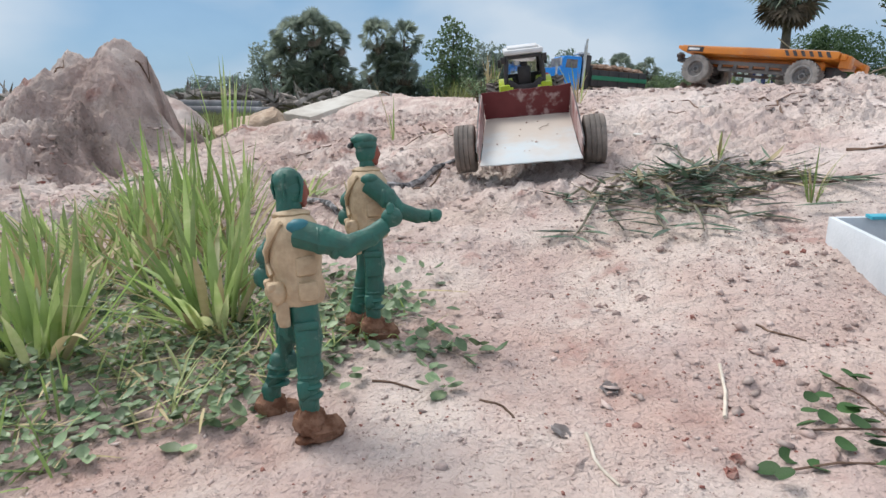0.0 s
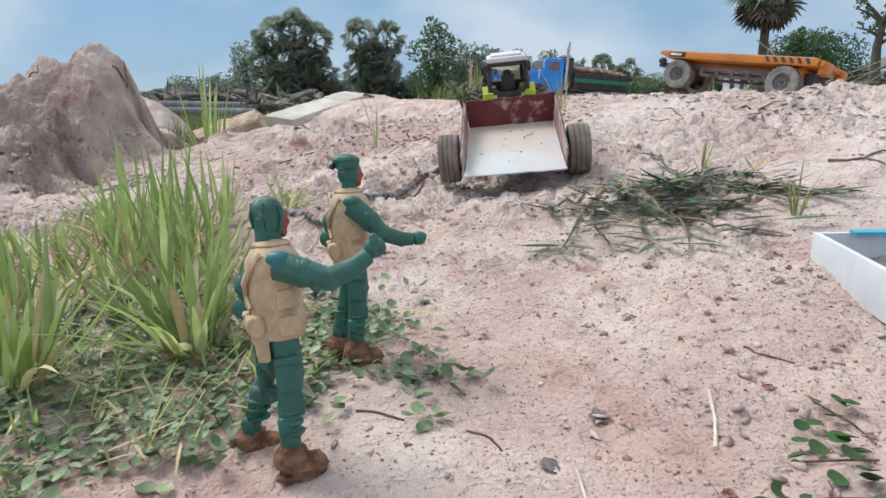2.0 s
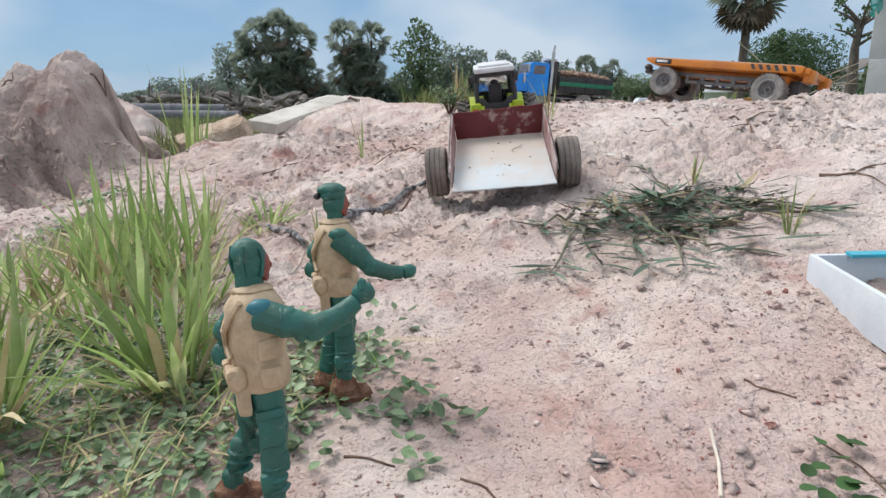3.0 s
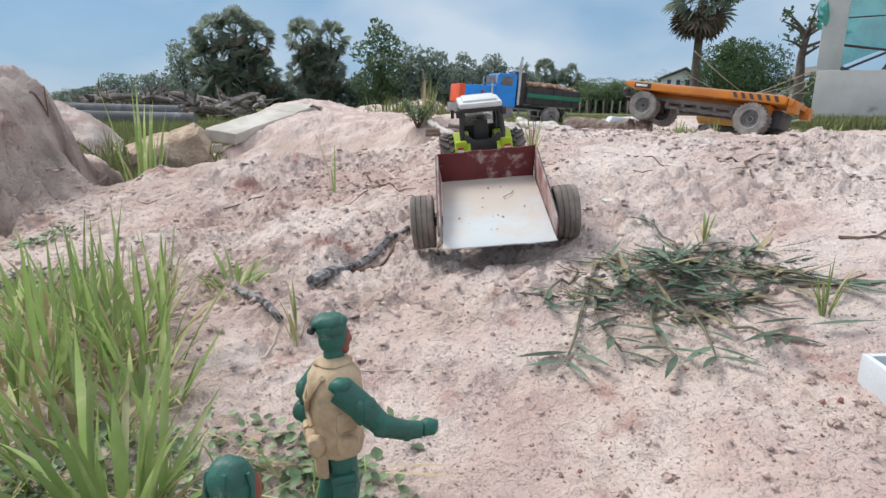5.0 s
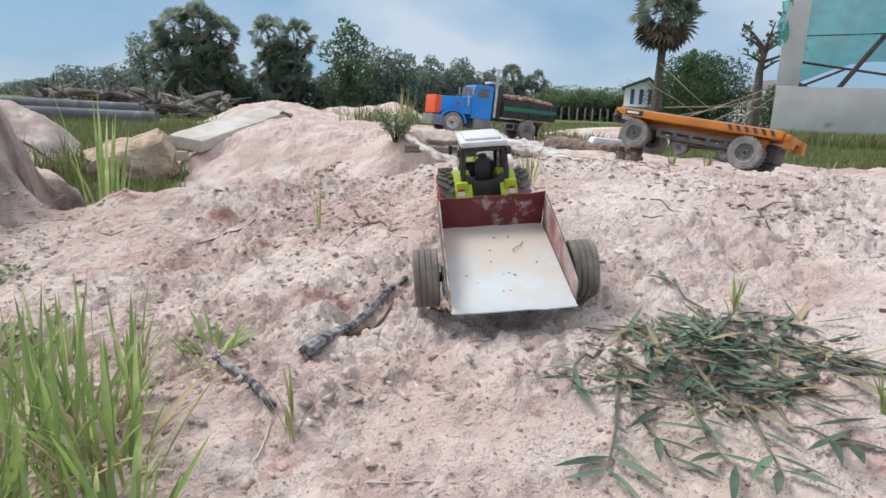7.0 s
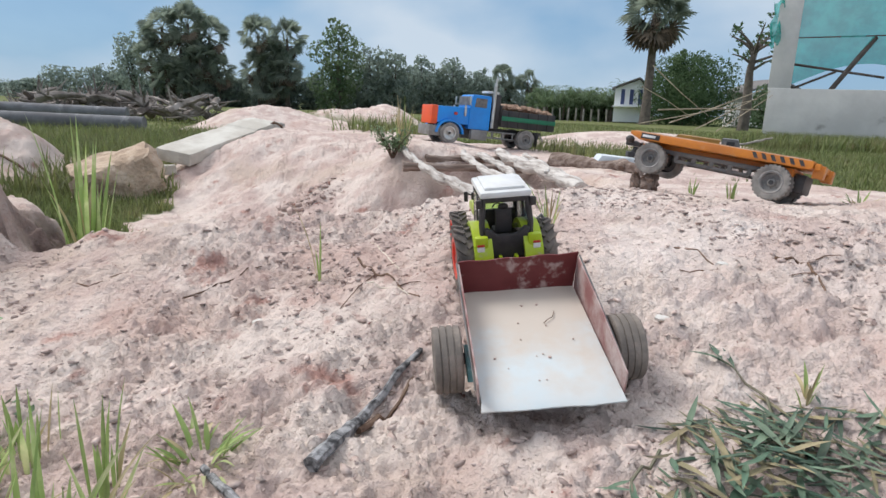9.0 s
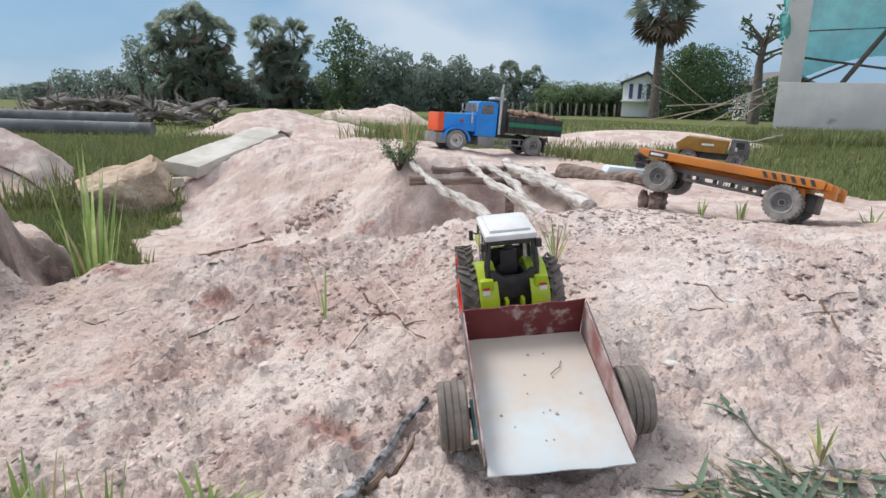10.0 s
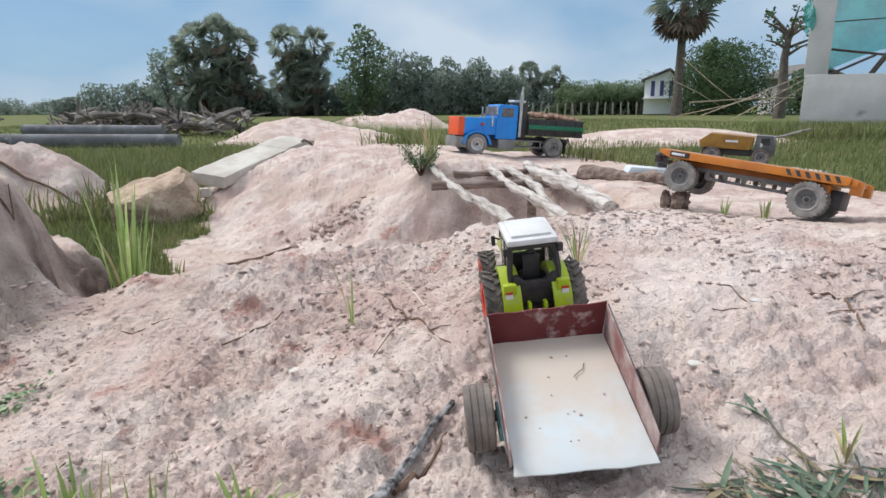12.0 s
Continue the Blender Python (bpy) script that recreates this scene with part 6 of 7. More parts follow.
def build_leaf_pile():
    """Heap of cut grass and long leaves with trailing stalks."""
    rng = random.Random(47)
    green, dry = [], []
    for k in range(360):
        a, r = rng.uniform(0, 6.28), rng.random() ** 0.7
        x, y = 0.420 + 0.150 * r * math.cos(a), 0.790 + 0.115 * r * math.sin(a)
        h = 0.014 * (1 - r * r) * rng.random() + 0.003
        ln = rng.uniform(0.028, 0.075)
        spec = ((x, y, gz(x, y) + h), ln, ln * rng.uniform(0.08, 0.16), rng.uniform(0, 6.28), rng.uniform(1.22, 1.75), rng.uniform(-0.4, 0.5), LEAFY)
        (dry if rng.random() < 0.32 else green).append(spec)
    # trailing stalks with pairs of leaves
    stalks = (((0.31, 0.80), (0.28, 0.72), (0.285, 0.655)), ((0.37, 0.76), (0.335, 0.69), (0.330, 0.620)), ((0.40, 0.75), (0.385, 0.66), (0.365, 0.605)), ((0.43, 0.73), (0.42, 0.66), (0.45, 0.615)),
              ((0.50, 0.78), (0.54, 0.72), (0.57, 0.68)), ((0.31, 0.86), (0.26, 0.83), (0.235, 0.78)), ((0.46, 0.86), (0.48, 0.92), (0.46, 0.97)), ((0.30, 0.80), (0.25, 0.70), (0.22, 0.655)))
    t = thing("leaf_pile", pose(0.415, 0.785, gz(0.415, 0.785)), "heap of cut wilted long leaves and stalks on sand", "leaf pile")
    base = Vector((0.415, 0.785, gz(0.415, 0.785)))
    for pts in stalks:
        bm = bmesh.new()
        q = [Vector(pts[0]).lerp(Vector(pts[1]), f) if f <= 1 else Vector(pts[1]).lerp(Vector(pts[2]), f - 1) for f in (0, 0.33, 0.66, 1, 1.33, 1.66, 2)]
        tube(bm, [Vector((p.x, p.y, gz(p.x, p.y) + 0.006)) - base for p in q], [0.0022, 0.002, 0.002, 0.0018, 0.0016, 0.0012, 0.0008], 6)
        part("stalk", bm, M_STALK, t)
        d = math.atan2(pts[2][1] - pts[0][1], pts[2][0] - pts[0][0])
        for k, p in enumerate(q[2:]):
            for s in (-1, 1):
                if rng.random() < (0.9 if k > 2 else 0.4):
                    ln = rng.uniform(0.035, 0.05) if k < 3 else rng.uniform(0.045, 0.07)
                    green.append(((p.x, p.y, gz(p.x, p.y) + 0.007), ln, ln * rng.uniform(0.12, 0.17), d + s * rng.uniform(0.3, 0.9), rng.uniform(1.25, 1.55), rng.uniform(0.0, 0.35), LEAFY))
    for x, y, az, ln in ((0.49, 0.83, 0.5, 0.11), (0.51, 0.80, 0.35, 0.10), (0.53, 0.79, 0.6, 0.09), (0.40, 0.615, 0.25, 0.09), (0.43, 0.64, -0.1, 0.08), (0.34, 0.67, 2.9, 0.08), (0.48, 0.62, -0.2, 0.09), (0.52, 0.66, 0.1, 0.06)):
        green.append(((x, y, gz(x, y) + 0.012), ln * 0.8, ln * 0.09, az, 1.42, 0.15, LEAFY))
    shift = lambda specs: [((b[0] - base.x, b[1] - base.y, b[2] - base.z), *rest) for b, *rest in specs]
    mesh_object("leaves", *strips(shift(green), 4), M_CUT, t)["kind"] = "stuff"
    mesh_object("dried_leaves", *strips(shift(dry), 4), M_CUT_DRY, t)["kind"] = "stuff"


build_leaf_pile()


# ---- sticks, twigs and chips ----
def soft_gz(x, y):
    """The ground's height, evened out over a finger's width."""
    o = np.array([-0.03, -0.015, 0.0, 0.015, 0.03])
    gx, gy = np.meshgrid(x + o, y + o)
    return float(np.mean(land(gx.ravel(), gy.ravel())))


def stick(name, pts, radii, mat, label, category="stick", group="", lift=0.4, seed=0, forks=()):
    rng = random.Random(seed)
    bm = bmesh.new()
    fine = []
    for (a, b) in zip(pts, pts[1:]):
        for k in range(4):
            fine.append((a[0] + (b[0] - a[0]) * k / 4, a[1] + (b[1] - a[1]) * k / 4))
    fine.append(pts[-1])
    n = len(fine)
    r = [radii[0] + (radii[1] - radii[0]) * k / (n - 1) for k in range(n)]
    tube(bm, [(x + rng.uniform(-1, 1) * q * 0.1, y + rng.uniform(-1, 1) * q * 0.1, (soft_gz(x, y) if q > 0.0035 else gz(x, y)) + q * lift + q * rng.uniform(0, 0.3)) for (x, y), q in zip(fine, r)], r, 8, 0, 0.35, rng)
    for a, b, q in forks:
        tube(bm, [(a[0], a[1], gz(*a) + q), ((a[0] + b[0]) / 2, (a[1] + b[1]) / 2, gz((a[0] + b[0]) / 2, (a[1] + b[1]) / 2) + q * 2.5), (b[0], b[1], gz(*b) + q)], [q, q * 0.8, q * 0.5], 6, 0, 0.3, rng)
    return tagged(part(name, bm, mat), label, category, group)


stick("charred_stick", [(-0.065, 0.925), (-0.027, 0.985), (0.004, 1.040), (0.040, 1.085), (0.094, 1.150)], (0.0100, 0.0042), M_CHAR, "charred grey-black stick lying on the slope", lift=0.8, seed=1)
stick("dry_root", [(-0.01, 1.000), (0.02, 1.040), (0.06, 1.066), (0.085, 1.10)], (0.0045, 0.0018), M_TWIG, "thin brown root beside a charred stick", "root", seed=2)
stick("black_stick", [(-0.182, 0.965), (-0.140, 0.89), (-0.099, 0.808)], (0.0042, 0.0050), M_CHAR, "black stick leaning out of low grass", lift=1.5, seed=3)
stick("twig_cluster", [(0.03, 1.50), (0.055, 1.415), (0.09, 1.355), (0.116, 1.292)], (0.0026, 0.0016), M_TWIG, "dark dry twig cluster on the crest", "twig", seed=4,
      forks=(((0.055, 1.415), (-0.016, 1.303), 0.0014), ((0.075, 1.38), (0.02, 1.44), 0.0012), ((0.09, 1.355), (0.13, 1.36), 0.0012), ((0.06, 1.41), (0.10, 1.46), 0.0012)))
stick("pale_straw", [(0.066, 1.595), (0.085, 1.51), (0.103, 1.44)], (0.0012, 0.0012), M_STRAW, "pale straw stalk on sand", "straw", "straws", seed=5)
stick("pale_straw", [(0.036, 1.37), (0.075, 1.345), (0.115, 1.30)], (0.0014, 0.0010), M_STRAW, "pale straw stalk on sand", "straw", "straws", seed=6)
stick("pale_straw", [(0.253, 0.322), (0.243, 0.29), (0.226, 0.256)], (0.0012, 0.0014), M_STRAW, "pale straw stalk on sand", "straw", "straws", seed=7)
stick("pale_straw", [(0.132, 0.245), (0.131, 0.22), (0.138, 0.196)], (0.0012, 0.0010), M_STRAW, "pale straw stalk on sand", "straw", "straws", seed=8)
stick("pale_straw", [(-0.02, 0.685), (0.04, 0.68), (0.10, 0.665)], (0.0010, 0.0008), M_STRAW, "pale straw stalk on sand", "straw", "straws", seed=9)
stick("pale_straw", [(-0.10, 0.80), (-0.115, 0.74), (-0.10, 0.69)], (0.0012, 0.0008), M_STRAW, "pale straw stalk on sand", "straw", "straws", seed=10)
stick("dark_twig", [(0.712, 1.19), (0.752, 1.160), (0.735, 1.119), (0.718, 1.070)], (0.0030, 0.0016), M_TWIG, "dark forked twig on the plateau", "twig", "dark twigs", seed=11, forks=(((0.752, 1.16), (0.80, 1.145), 0.0014), ((0.74, 1.13), (0.70, 1.14), 0.0012)))
stick("dark_twig", [(0.585, 1.29), (0.612, 1.260), (0.616, 1.203), (0.549, 1.213)], (0.0016, 0.0010), M_TWIG, "dark forked twig on the plateau", "twig", "dark twigs", seed=12)
stick("dark_twig", [(0.82, 1.09), (0.86, 1.10), (0.90, 1.06)], (0.0024, 0.0012), M_TWIG, "dark forked twig on the plateau", "twig", "dark twigs", seed=13, forks=(((0.86, 1.10), (0.89, 1.15), 0.0014), ((0.84, 1.095), (0.85, 1.05), 0.0012)))
stick("dark_twig", [(0.66, 0.80), (0.70, 0.78), (0.76, 0.79)], (0.0024, 0.0012), M_TWIG, "dark forked twig on the slope", "twig", "dark twigs", seed=14, forks=(((0.70, 0.78), (0.72, 0.74), 0.0014),))
stick("dark_twig", [(0.53, 0.705), (0.57, 0.69), (0.62, 0.705)], (0.0020, 0.0010), M_TWIG, "dark forked twig on the slope", "twig", "dark twigs", seed=15)
stick("dark_twig", [(0.31, 0.378), (0.322, 0.362), (0.338, 0.352)], (0.0010, 0.0008), M_TWIG, "thin dark twig on the sand", "twig", "dark twigs", seed=16)
stick("dark_twig", [(-0.01, 0.334), (0.008, 0.331), (0.026, 0.322)], (0.0010, 0.0008), M_TWIG, "thin dark twig on the sand", "twig", "dark twigs", seed=17)
stick("dark_twig", [(0.07, 0.30), (0.085, 0.285), (0.09, 0.27)], (0.0010, 0.0008), M_TWIG, "thin dark twig on the sand", "twig", "dark twigs", seed=18)
stick("dark_twig", [(-0.30, 1.50), (-0.22, 1.53), (-0.15, 1.58)], (0.0018, 0.0010), M_TWIG, "thin dark twig on the slope", "twig", "dark twigs", seed=19)
stick("dark_twig", [(-0.52, 1.62), (-0.47, 1.60), (-0.40, 1.63)], (0.0018, 0.0010), M_TWIG, "thin dark twig on the slope", "twig", "dark twigs", seed=20)
stick("heap_twig", [(-2.15, 4.50), (-1.90, 4.46), (-1.62, 4.42)], (0.010, 0.006), M_TWIG, "brown branch lying on a spoil heap", "branch", lift=2.0, seed=21)
stick("bank_root", [(-0.55, 3.0), (-0.42, 3.12), (-0.28, 3.32)], (0.008, 0.004), M_TWIG, "dark root showing in the sandy bank", "root", seed=22)
for k, (x, y) in enumerate(((-1.10, 1.86), (-1.16, 1.88), (-0.86, 1.90))):
    stick("heap_root", [(x, y), (x + 0.03, y + 0.02), (x + 0.01, y + 0.06)], (0.003, 0.001), M_TWIG, "thin root sticking from the spoil heap", "root", "heap roots", 3, 30 + k)


def chip(x, y, s, turn, mat, label, category):
    bm = bmesh.new()
    rng = random.Random(int(x * 1000) + 7)
    prism(bm, [(0.9 * s * math.cos(a) * rng.uniform(0.7, 1.1), 0.5 * s * math.sin(a) * rng.uniform(0.7, 1.1)) for a in (k * 1.0472 for k in range(6))], s * 0.28, Matrix.Rotation(radians(90), 4, "X"), 0, s * 0.05)
    ob = part("chip", bm, mat)
    ob.matrix_world = Matrix.Translation((x, y, gz(x, y) + s * 0.12)) @ pose(0, 0, 0, 18, 5, turn)
    tagged(ob, label, category, "chips")


for x, y, s, turn in ((-0.150, 1.345, 0.020, 70), (0.632, 1.216, 0.016, 10), (0.452, 1.102, 0.016, 0), (0.240, 1.052, 0.010, 20), (0.80, 1.45, 0.012, 40), (0.34, 1.26, 0.008, 80)):
    chip(x, y, s, turn, M_PAPER, "small pale stone chip on the sand", "chip")
chip(0.131, 1.050, 0.010, 0, M_REDSTONE, "small dark red stone chip on the sand", "chip")
chip(0.425, 1.77, 0.016, 0, M_CLOD, "small brown stone on the plateau", "chip")


def dead_leaf(x, y, s, turn, seed):
    """A curled dry leaf, ragged at the rim."""
    rng = random.Random(seed)
    bm = bmesh.new()
    rows = []
    for i in range(7):
        f = i / 6
        w = 0.42 * math.sin(math.pi * (0.08 + 0.84 * f)) * rng.uniform(0.75, 1.1)
        rows.append([bm.verts.new((s * (f - 0.5), s * w * (j / 4 - 0.5) * 2, s * (0.10 * (j / 2 - 1) ** 2 + 0.06 * math.sin(5 * f + seed) + 0.03 * rng.uniform(-1, 1)))) for j in range(5)])
    for a, b in zip(rows, rows[1:]):
        for j in range(4):
            bm.faces.new((a[j], a[j + 1], b[j + 1], b[j]))
    bmesh.ops.solidify(bm, geom=bm.faces[:], thickness=s * 0.02)
    ob = part("dead_leaf", bm, M_DEADLEAF)
    ob.matrix_world = pose(x, y, gz(x, y) + s * 0.05, rng.uniform(-8, 8), rng.uniform(-8, 8), turn)
    tagged(ob, "shrivelled grey dead leaf lying on the sand", "leaf", "dead leaves")


for k, (x, y, s, turn) in enumerate(((0.164, 0.303, 0.017, 60), (0.117, 0.250, 0.015, 120))):
    dead_leaf(x, y, s, turn, 3 + k)


def build_clods():
    rng = np.random.default_rng(5)
    def scatter(n, cx, cy, rx, ry, lo, hi, flat=False):
        x, y = (cx + rx * rng.uniform(-1, 1, n), cy + ry * rng.uniform(-1, 1, n)) if flat else (rng.normal(cx, rx, n), rng.normal(cy, ry, n))
        return x, y, lo * (hi / lo) ** (rng.random(n) ** 2.2)
    sets = [scatter(9000, 0.15, 0.95, 0.95, 0.85, 0.0006, 0.0030, True), scatter(14000, 0.22, 0.42, 0.45, 0.30, 0.0004, 0.0017, True), scatter(700, 0.25, 0.72, 0.12, 0.14, 0.0008, 0.004), scatter(140, 0.33, 0.30, 0.10, 0.06, 0.001, 0.006),
            scatter(160, 0.42, 0.47, 0.06, 0.05, 0.001, 0.005), scatter(220, 0.05, 1.42, 0.10, 0.06, 0.001, 0.009), scatter(240, -0.10, 3.40, 0.12, 0.09, 0.006, 0.028), scatter(200, -0.85, 1.42, 0.10, 0.12, 0.003, 0.012), scatter(120, 0.20, 1.60, 0.12, 0.10, 0.002, 0.012)]
    x, y, s = (np.concatenate(v) for v in zip(*sets))
    keep = (y > 0.13) & ((spoil(x, y) < 0.25) | (s > 0.004)) & ~((np.abs(x - 0.23) < 0.13) & (np.abs(y - 1.036) < 0.1))
    x, y, s = x[keep], y[keep], s[keep]
    z = land(x, y) + s * 0.08
    g = (1 + 5 ** 0.5) / 2
    ico = np.array([(-1, g, 0), (1, g, 0), (-1, -g, 0), (1, -g, 0), (0, -1, g), (0, 1, g), (0, -1, -g), (0, 1, -g), (g, 0, -1), (g, 0, 1), (-g, 0, -1), (-g, 0, 1)]) / 1.9
    tri = np.array([(0, 11, 5), (0, 5, 1), (0, 1, 7), (0, 7, 10), (0, 10, 11), (1, 5, 9), (5, 11, 4), (11, 10, 2), (10, 7, 6), (7, 1, 8), (3, 9, 4), (3, 4, 2), (3, 2, 6), (3, 6, 8), (3, 8, 9), (4, 9, 5), (2, 4, 11), (6, 2, 10), (8, 6, 7), (9, 8, 1)])
    n = len(x)
    shape = ico[None] * (1 + 0.75 * rng.uniform(-1, 0.8, (n, 12, 1))) * np.stack([np.ones(n), rng.uniform(0.6, 1, n), rng.uniform(0.4, 0.8, n)], -1)[:, None, :]
    a = rng.uniform(0, 6.28, n)
    c, d = np.cos(a)[:, None], np.sin(a)[:, None]
    P = np.stack([shape[..., 0] * c - shape[..., 1] * d, shape[..., 0] * d + shape[..., 1] * c, shape[..., 2]], -1) * s[:, None, None] + np.stack([x, y, z], -1)[:, None, :]
    F = tri[None] + 12 * np.arange(n)[:, None, None]
    red = rng.random(n) < 0.045
    red |= (y < 0.62) & (rng.random(n) < 0.12)
    red |= ((np.hypot(x - 0.20, y - 0.265) < 0.06) | (np.hypot(x - 0.36, y - 0.30) < 0.05)) & (rng.random(n) < 0.4)
    slot = red.astype(int)
    ob = mesh_object("dry_clods", P.reshape(-1, 3), F.reshape(-1, 3), [M_CLOD, M_REDSTONE], None, np.repeat(slot, 20), smooth=False)
    tagged(ob, "loose dry clods and grit lying on sandy clay", "clods", kind="stuff")


def build_flakes():
    """Thin curled flakes of dried crust, tilted out of the surface."""
    rng = np.random.default_rng(15)
    n = 17000
    x, y = 0.15 + 0.95 * rng.uniform(-1, 1, n), rng.uniform(0.2, 1.95, n)
    k = fbm(x, y, 3.5, 3, 117) + 0.25 * rng.uniform(-1, 1, n) > 0.02
    k = k & ((y > 0.7) | (rng.random(n) < 0.35))
    x, y = x[k], y[k]
    n = len(x)
    s = 0.0020 * (0.0125 / 0.0020) ** (rng.random(n) ** 1.9) * np.where(y < 0.7, 0.6, 1.0)
    side, sides = 6, np.arange(6) * math.pi / 3
    r = rng.uniform(0.6, 1.15, (n, side))
    u = np.stack([r * np.cos(sides), r * np.sin(sides) * rng.uniform(0.35, 0.7, (n, 1)), 0.16 * (r * np.cos(sides)) ** 2], -1)
    P = np.concatenate([u, u * np.array([0.9, 0.9, 1.0]) - np.array([0, 0, 0.22])], 1) * s[:, None, None]
    tilt, az = rng.normal(0, 0.35, n), rng.uniform(0, 6.28, n)
    ct, st, ca, sa = np.cos(tilt)[:, None], np.sin(tilt)[:, None], np.cos(az)[:, None], np.sin(az)[:, None]
    X, Y, Z = P[..., 0], P[..., 1] * ct - P[..., 2] * st, P[..., 1] * st + P[..., 2] * ct
    P = np.stack([X * ca - Y * sa, X * sa + Y * ca, Z], -1) + np.stack([x, y, land(x, y) + s * 0.22], -1)[:, None, :]
    top = [(0, 1, 2, 3), (0, 3, 4, 5)]
    rim = [(i, i + 6, (i + 1) % 6 + 6, (i + 1) % 6) for i in range(6)]
    F = np.array(top + rim)[None] + 12 * np.arange(n)[:, None, None]
    ob = mesh_object("crust_flakes", P.reshape(-1, 3), F.reshape(-1, 4), [M_FLAKE])
    tagged(ob, "thin dry crust flakes lifting off the sandy clay", "flakes", kind="stuff")


build_clods()
build_flakes()
for k, (x, y, s) in enumerate(((0.400, 0.482, 0.012), (0.440, 0.556, 0.014), (0.425, 0.545, 0.009), (0.501, 0.705, 0.016), (0.385, 0.373, 0.008), (0.301, 0.325, 0.007), (0.215, 0.218, 0.007), (0.205, 0.205, 0.008), (0.247, 1.093, 0.013), (0.10, 0.45, 0.010),
                              (0.085, 0.465, 0.007), (0.20, 0.46, 0.009), (0.245, 0.47, 0.010), (0.60, 1.45, 0.012), (0.72, 1.00, 0.013), (0.30, 0.57, 0.008))):
    rng = random.Random(60 + k)
    bm = bmesh.new()
    s *= 0.55
    blob(bm, (0, 0, 0), (s, s * 0.85, s * 0.6), seg=12, rough=s * 0.75, rng=rng)
    ob = part("clod", bm, M_REDSTONE if k in (5, 6, 7) else M_CLOD, smooth=False)
    ob.location = (x, y, gz(x, y) + s * 0.12)
    tagged(ob, "dry crumbly earth clod on the sand", "clod", "clods")


# ---- meadow grass ----
def meadow(name, n, region, height, width, label, seed, mat=M_MEADOW, curl=1.2):
    rng = np.random.default_rng(seed)
    x0, x1, y0, y1, test = region
    x, y = rng.uniform(x0, x1, n * 3), rng.uniform(y0, y1, n * 3)
    k = test(x, y, rng)
    x, y = x[k][:n], y[k][:n]
    n = len(x)
    z = land(x, y)
    az, tilt = rng.uniform(0, 6.28, n), rng.uniform(0.0, 0.55, n)
    ln = height * rng.uniform(0.45, 1.0, n)
    w = width * rng.uniform(0.6, 1.2, n) / 2
    d = np.stack([np.cos(az), np.sin(az)], -1)
    side = np.stack([-d[:, 1], d[:, 0], np.zeros(n)], -1)
    p = np.stack([x, y, z - 0.01], -1)
    V, a = [], tilt
    for j, f in enumerate((1.0, 0.75, 0.04)):
        V += [p - side * (w * f)[:, None], p + side * (w * f)[:, None]]
        p = p + np.stack([d[:, 0] * np.sin(a), d[:, 1] * np.sin(a), np.cos(a)], -1) * (ln / 2)[:, None]
        a = a + curl * rng.uniform(0, 1, n) / 2
    V = np.stack(V, 1)
    q = np.array([(0, 1, 3, 2), (2, 3, 5, 4)])
    F = q[None] + 6 * np.arange(n)[:, None, None]
    ob = mesh_object(name, V.reshape(-1, 3), F.reshape(-1, 4), mat)
    return tagged(ob, label, "grass", kind="stuff")


def green_here(x, y, rng):
    _, e = smooth_land(x, y)
    heaps = spoil(x, y) + bump_at(x, y, 0.2, 7.4, 1.2, 2.3, 0.0, 2.0) + bump_at(x, y, 5.01, 9.3, 1.8, 1.0, 0.0, 2.0) + bump_at(x, y, 3.2, 5.2, 0.8, 0.7, 0.0, 2.0) + 0.7 * bump_at(x, y, 9.5, 12.8, 1.4, 0.35) + 0.7 * bump_at(x, y, 8.0, 15.5, 1.6, 0.5)
    return (e + heaps + 0.35 * fbm(x, y, 3, 2, 5) + rng.uniform(-0.1, 0.1, len(x))) < 0.32


meadow("pit_grass", 12000, (-2.2, -0.45, 1.9, 4.2, green_here), 0.10, 0.007, "dense green grass filling the pit", 1)
meadow("meadow_grass", 26000, (-4.5, 0.2, 4.0, 9.5, green_here), 0.24, 0.012, "rough green meadow grass behind the heap", 2, curl=1.8)
meadow("meadow_grass", 30000, (1.2, 9.0, 2.3, 10.0, green_here), 0.11, 0.011, "rough green meadow grass beside the sand", 3)
meadow("verge_grass", 12000, (7.0, 14.0, 8.0, 13.8, lambda x, y, r: (y > 9 + 0.0 * x) & (x > 0.72 * y)), 0.36, 0.022, "tall green verge grass before a cement wall", 4)
meadow("field_grass", 30000, (-14, 16, 9.0, 34.0, green_here), 0.12, 0.030, "open green field grass", 5)
meadow("bank_grass", 900, (1.5, 2.6, 4.0, 5.2, lambda x, y, r: bump_at(x, y, 2.0, 4.6, 0.35, 0.35) > r.random(len(x))), 0.16, 0.010, "green grass patch behind the lorry", 6)
meadow("bank_grass", 700, (0.1, 0.9, 4.8, 6.2, lambda x, y, r: bump_at(x, y, 0.55, 5.5, 0.3, 0.4) > r.random(len(x))), 0.20, 0.010, "olive grass patch before the lorry", 7)


# ---- poles and uprooted stumps in the meadow ----
for a, b, r in (((-5.9, 11.2, 0.06), (-2.55, 10.8, 0.03), 0.115), ((-5.6, 12.6, 0.17), (-3.2, 12.4, 0.14), 0.11), ((-9.5, 11.6, 0.10), (-5.9, 11.4, 0.10), 0.12)):
    bm = bmesh.new()
    tube(bm, [Vector(a).lerp(Vector(b), k / 8) for k in range(9)], [r * (1 - 0.04 * k / 8) for k in range(9)], 20)
    tagged(part("concrete_pole", bm, M_PIPE), "long grey concrete pole lying in the meadow", "pole", "concrete poles")


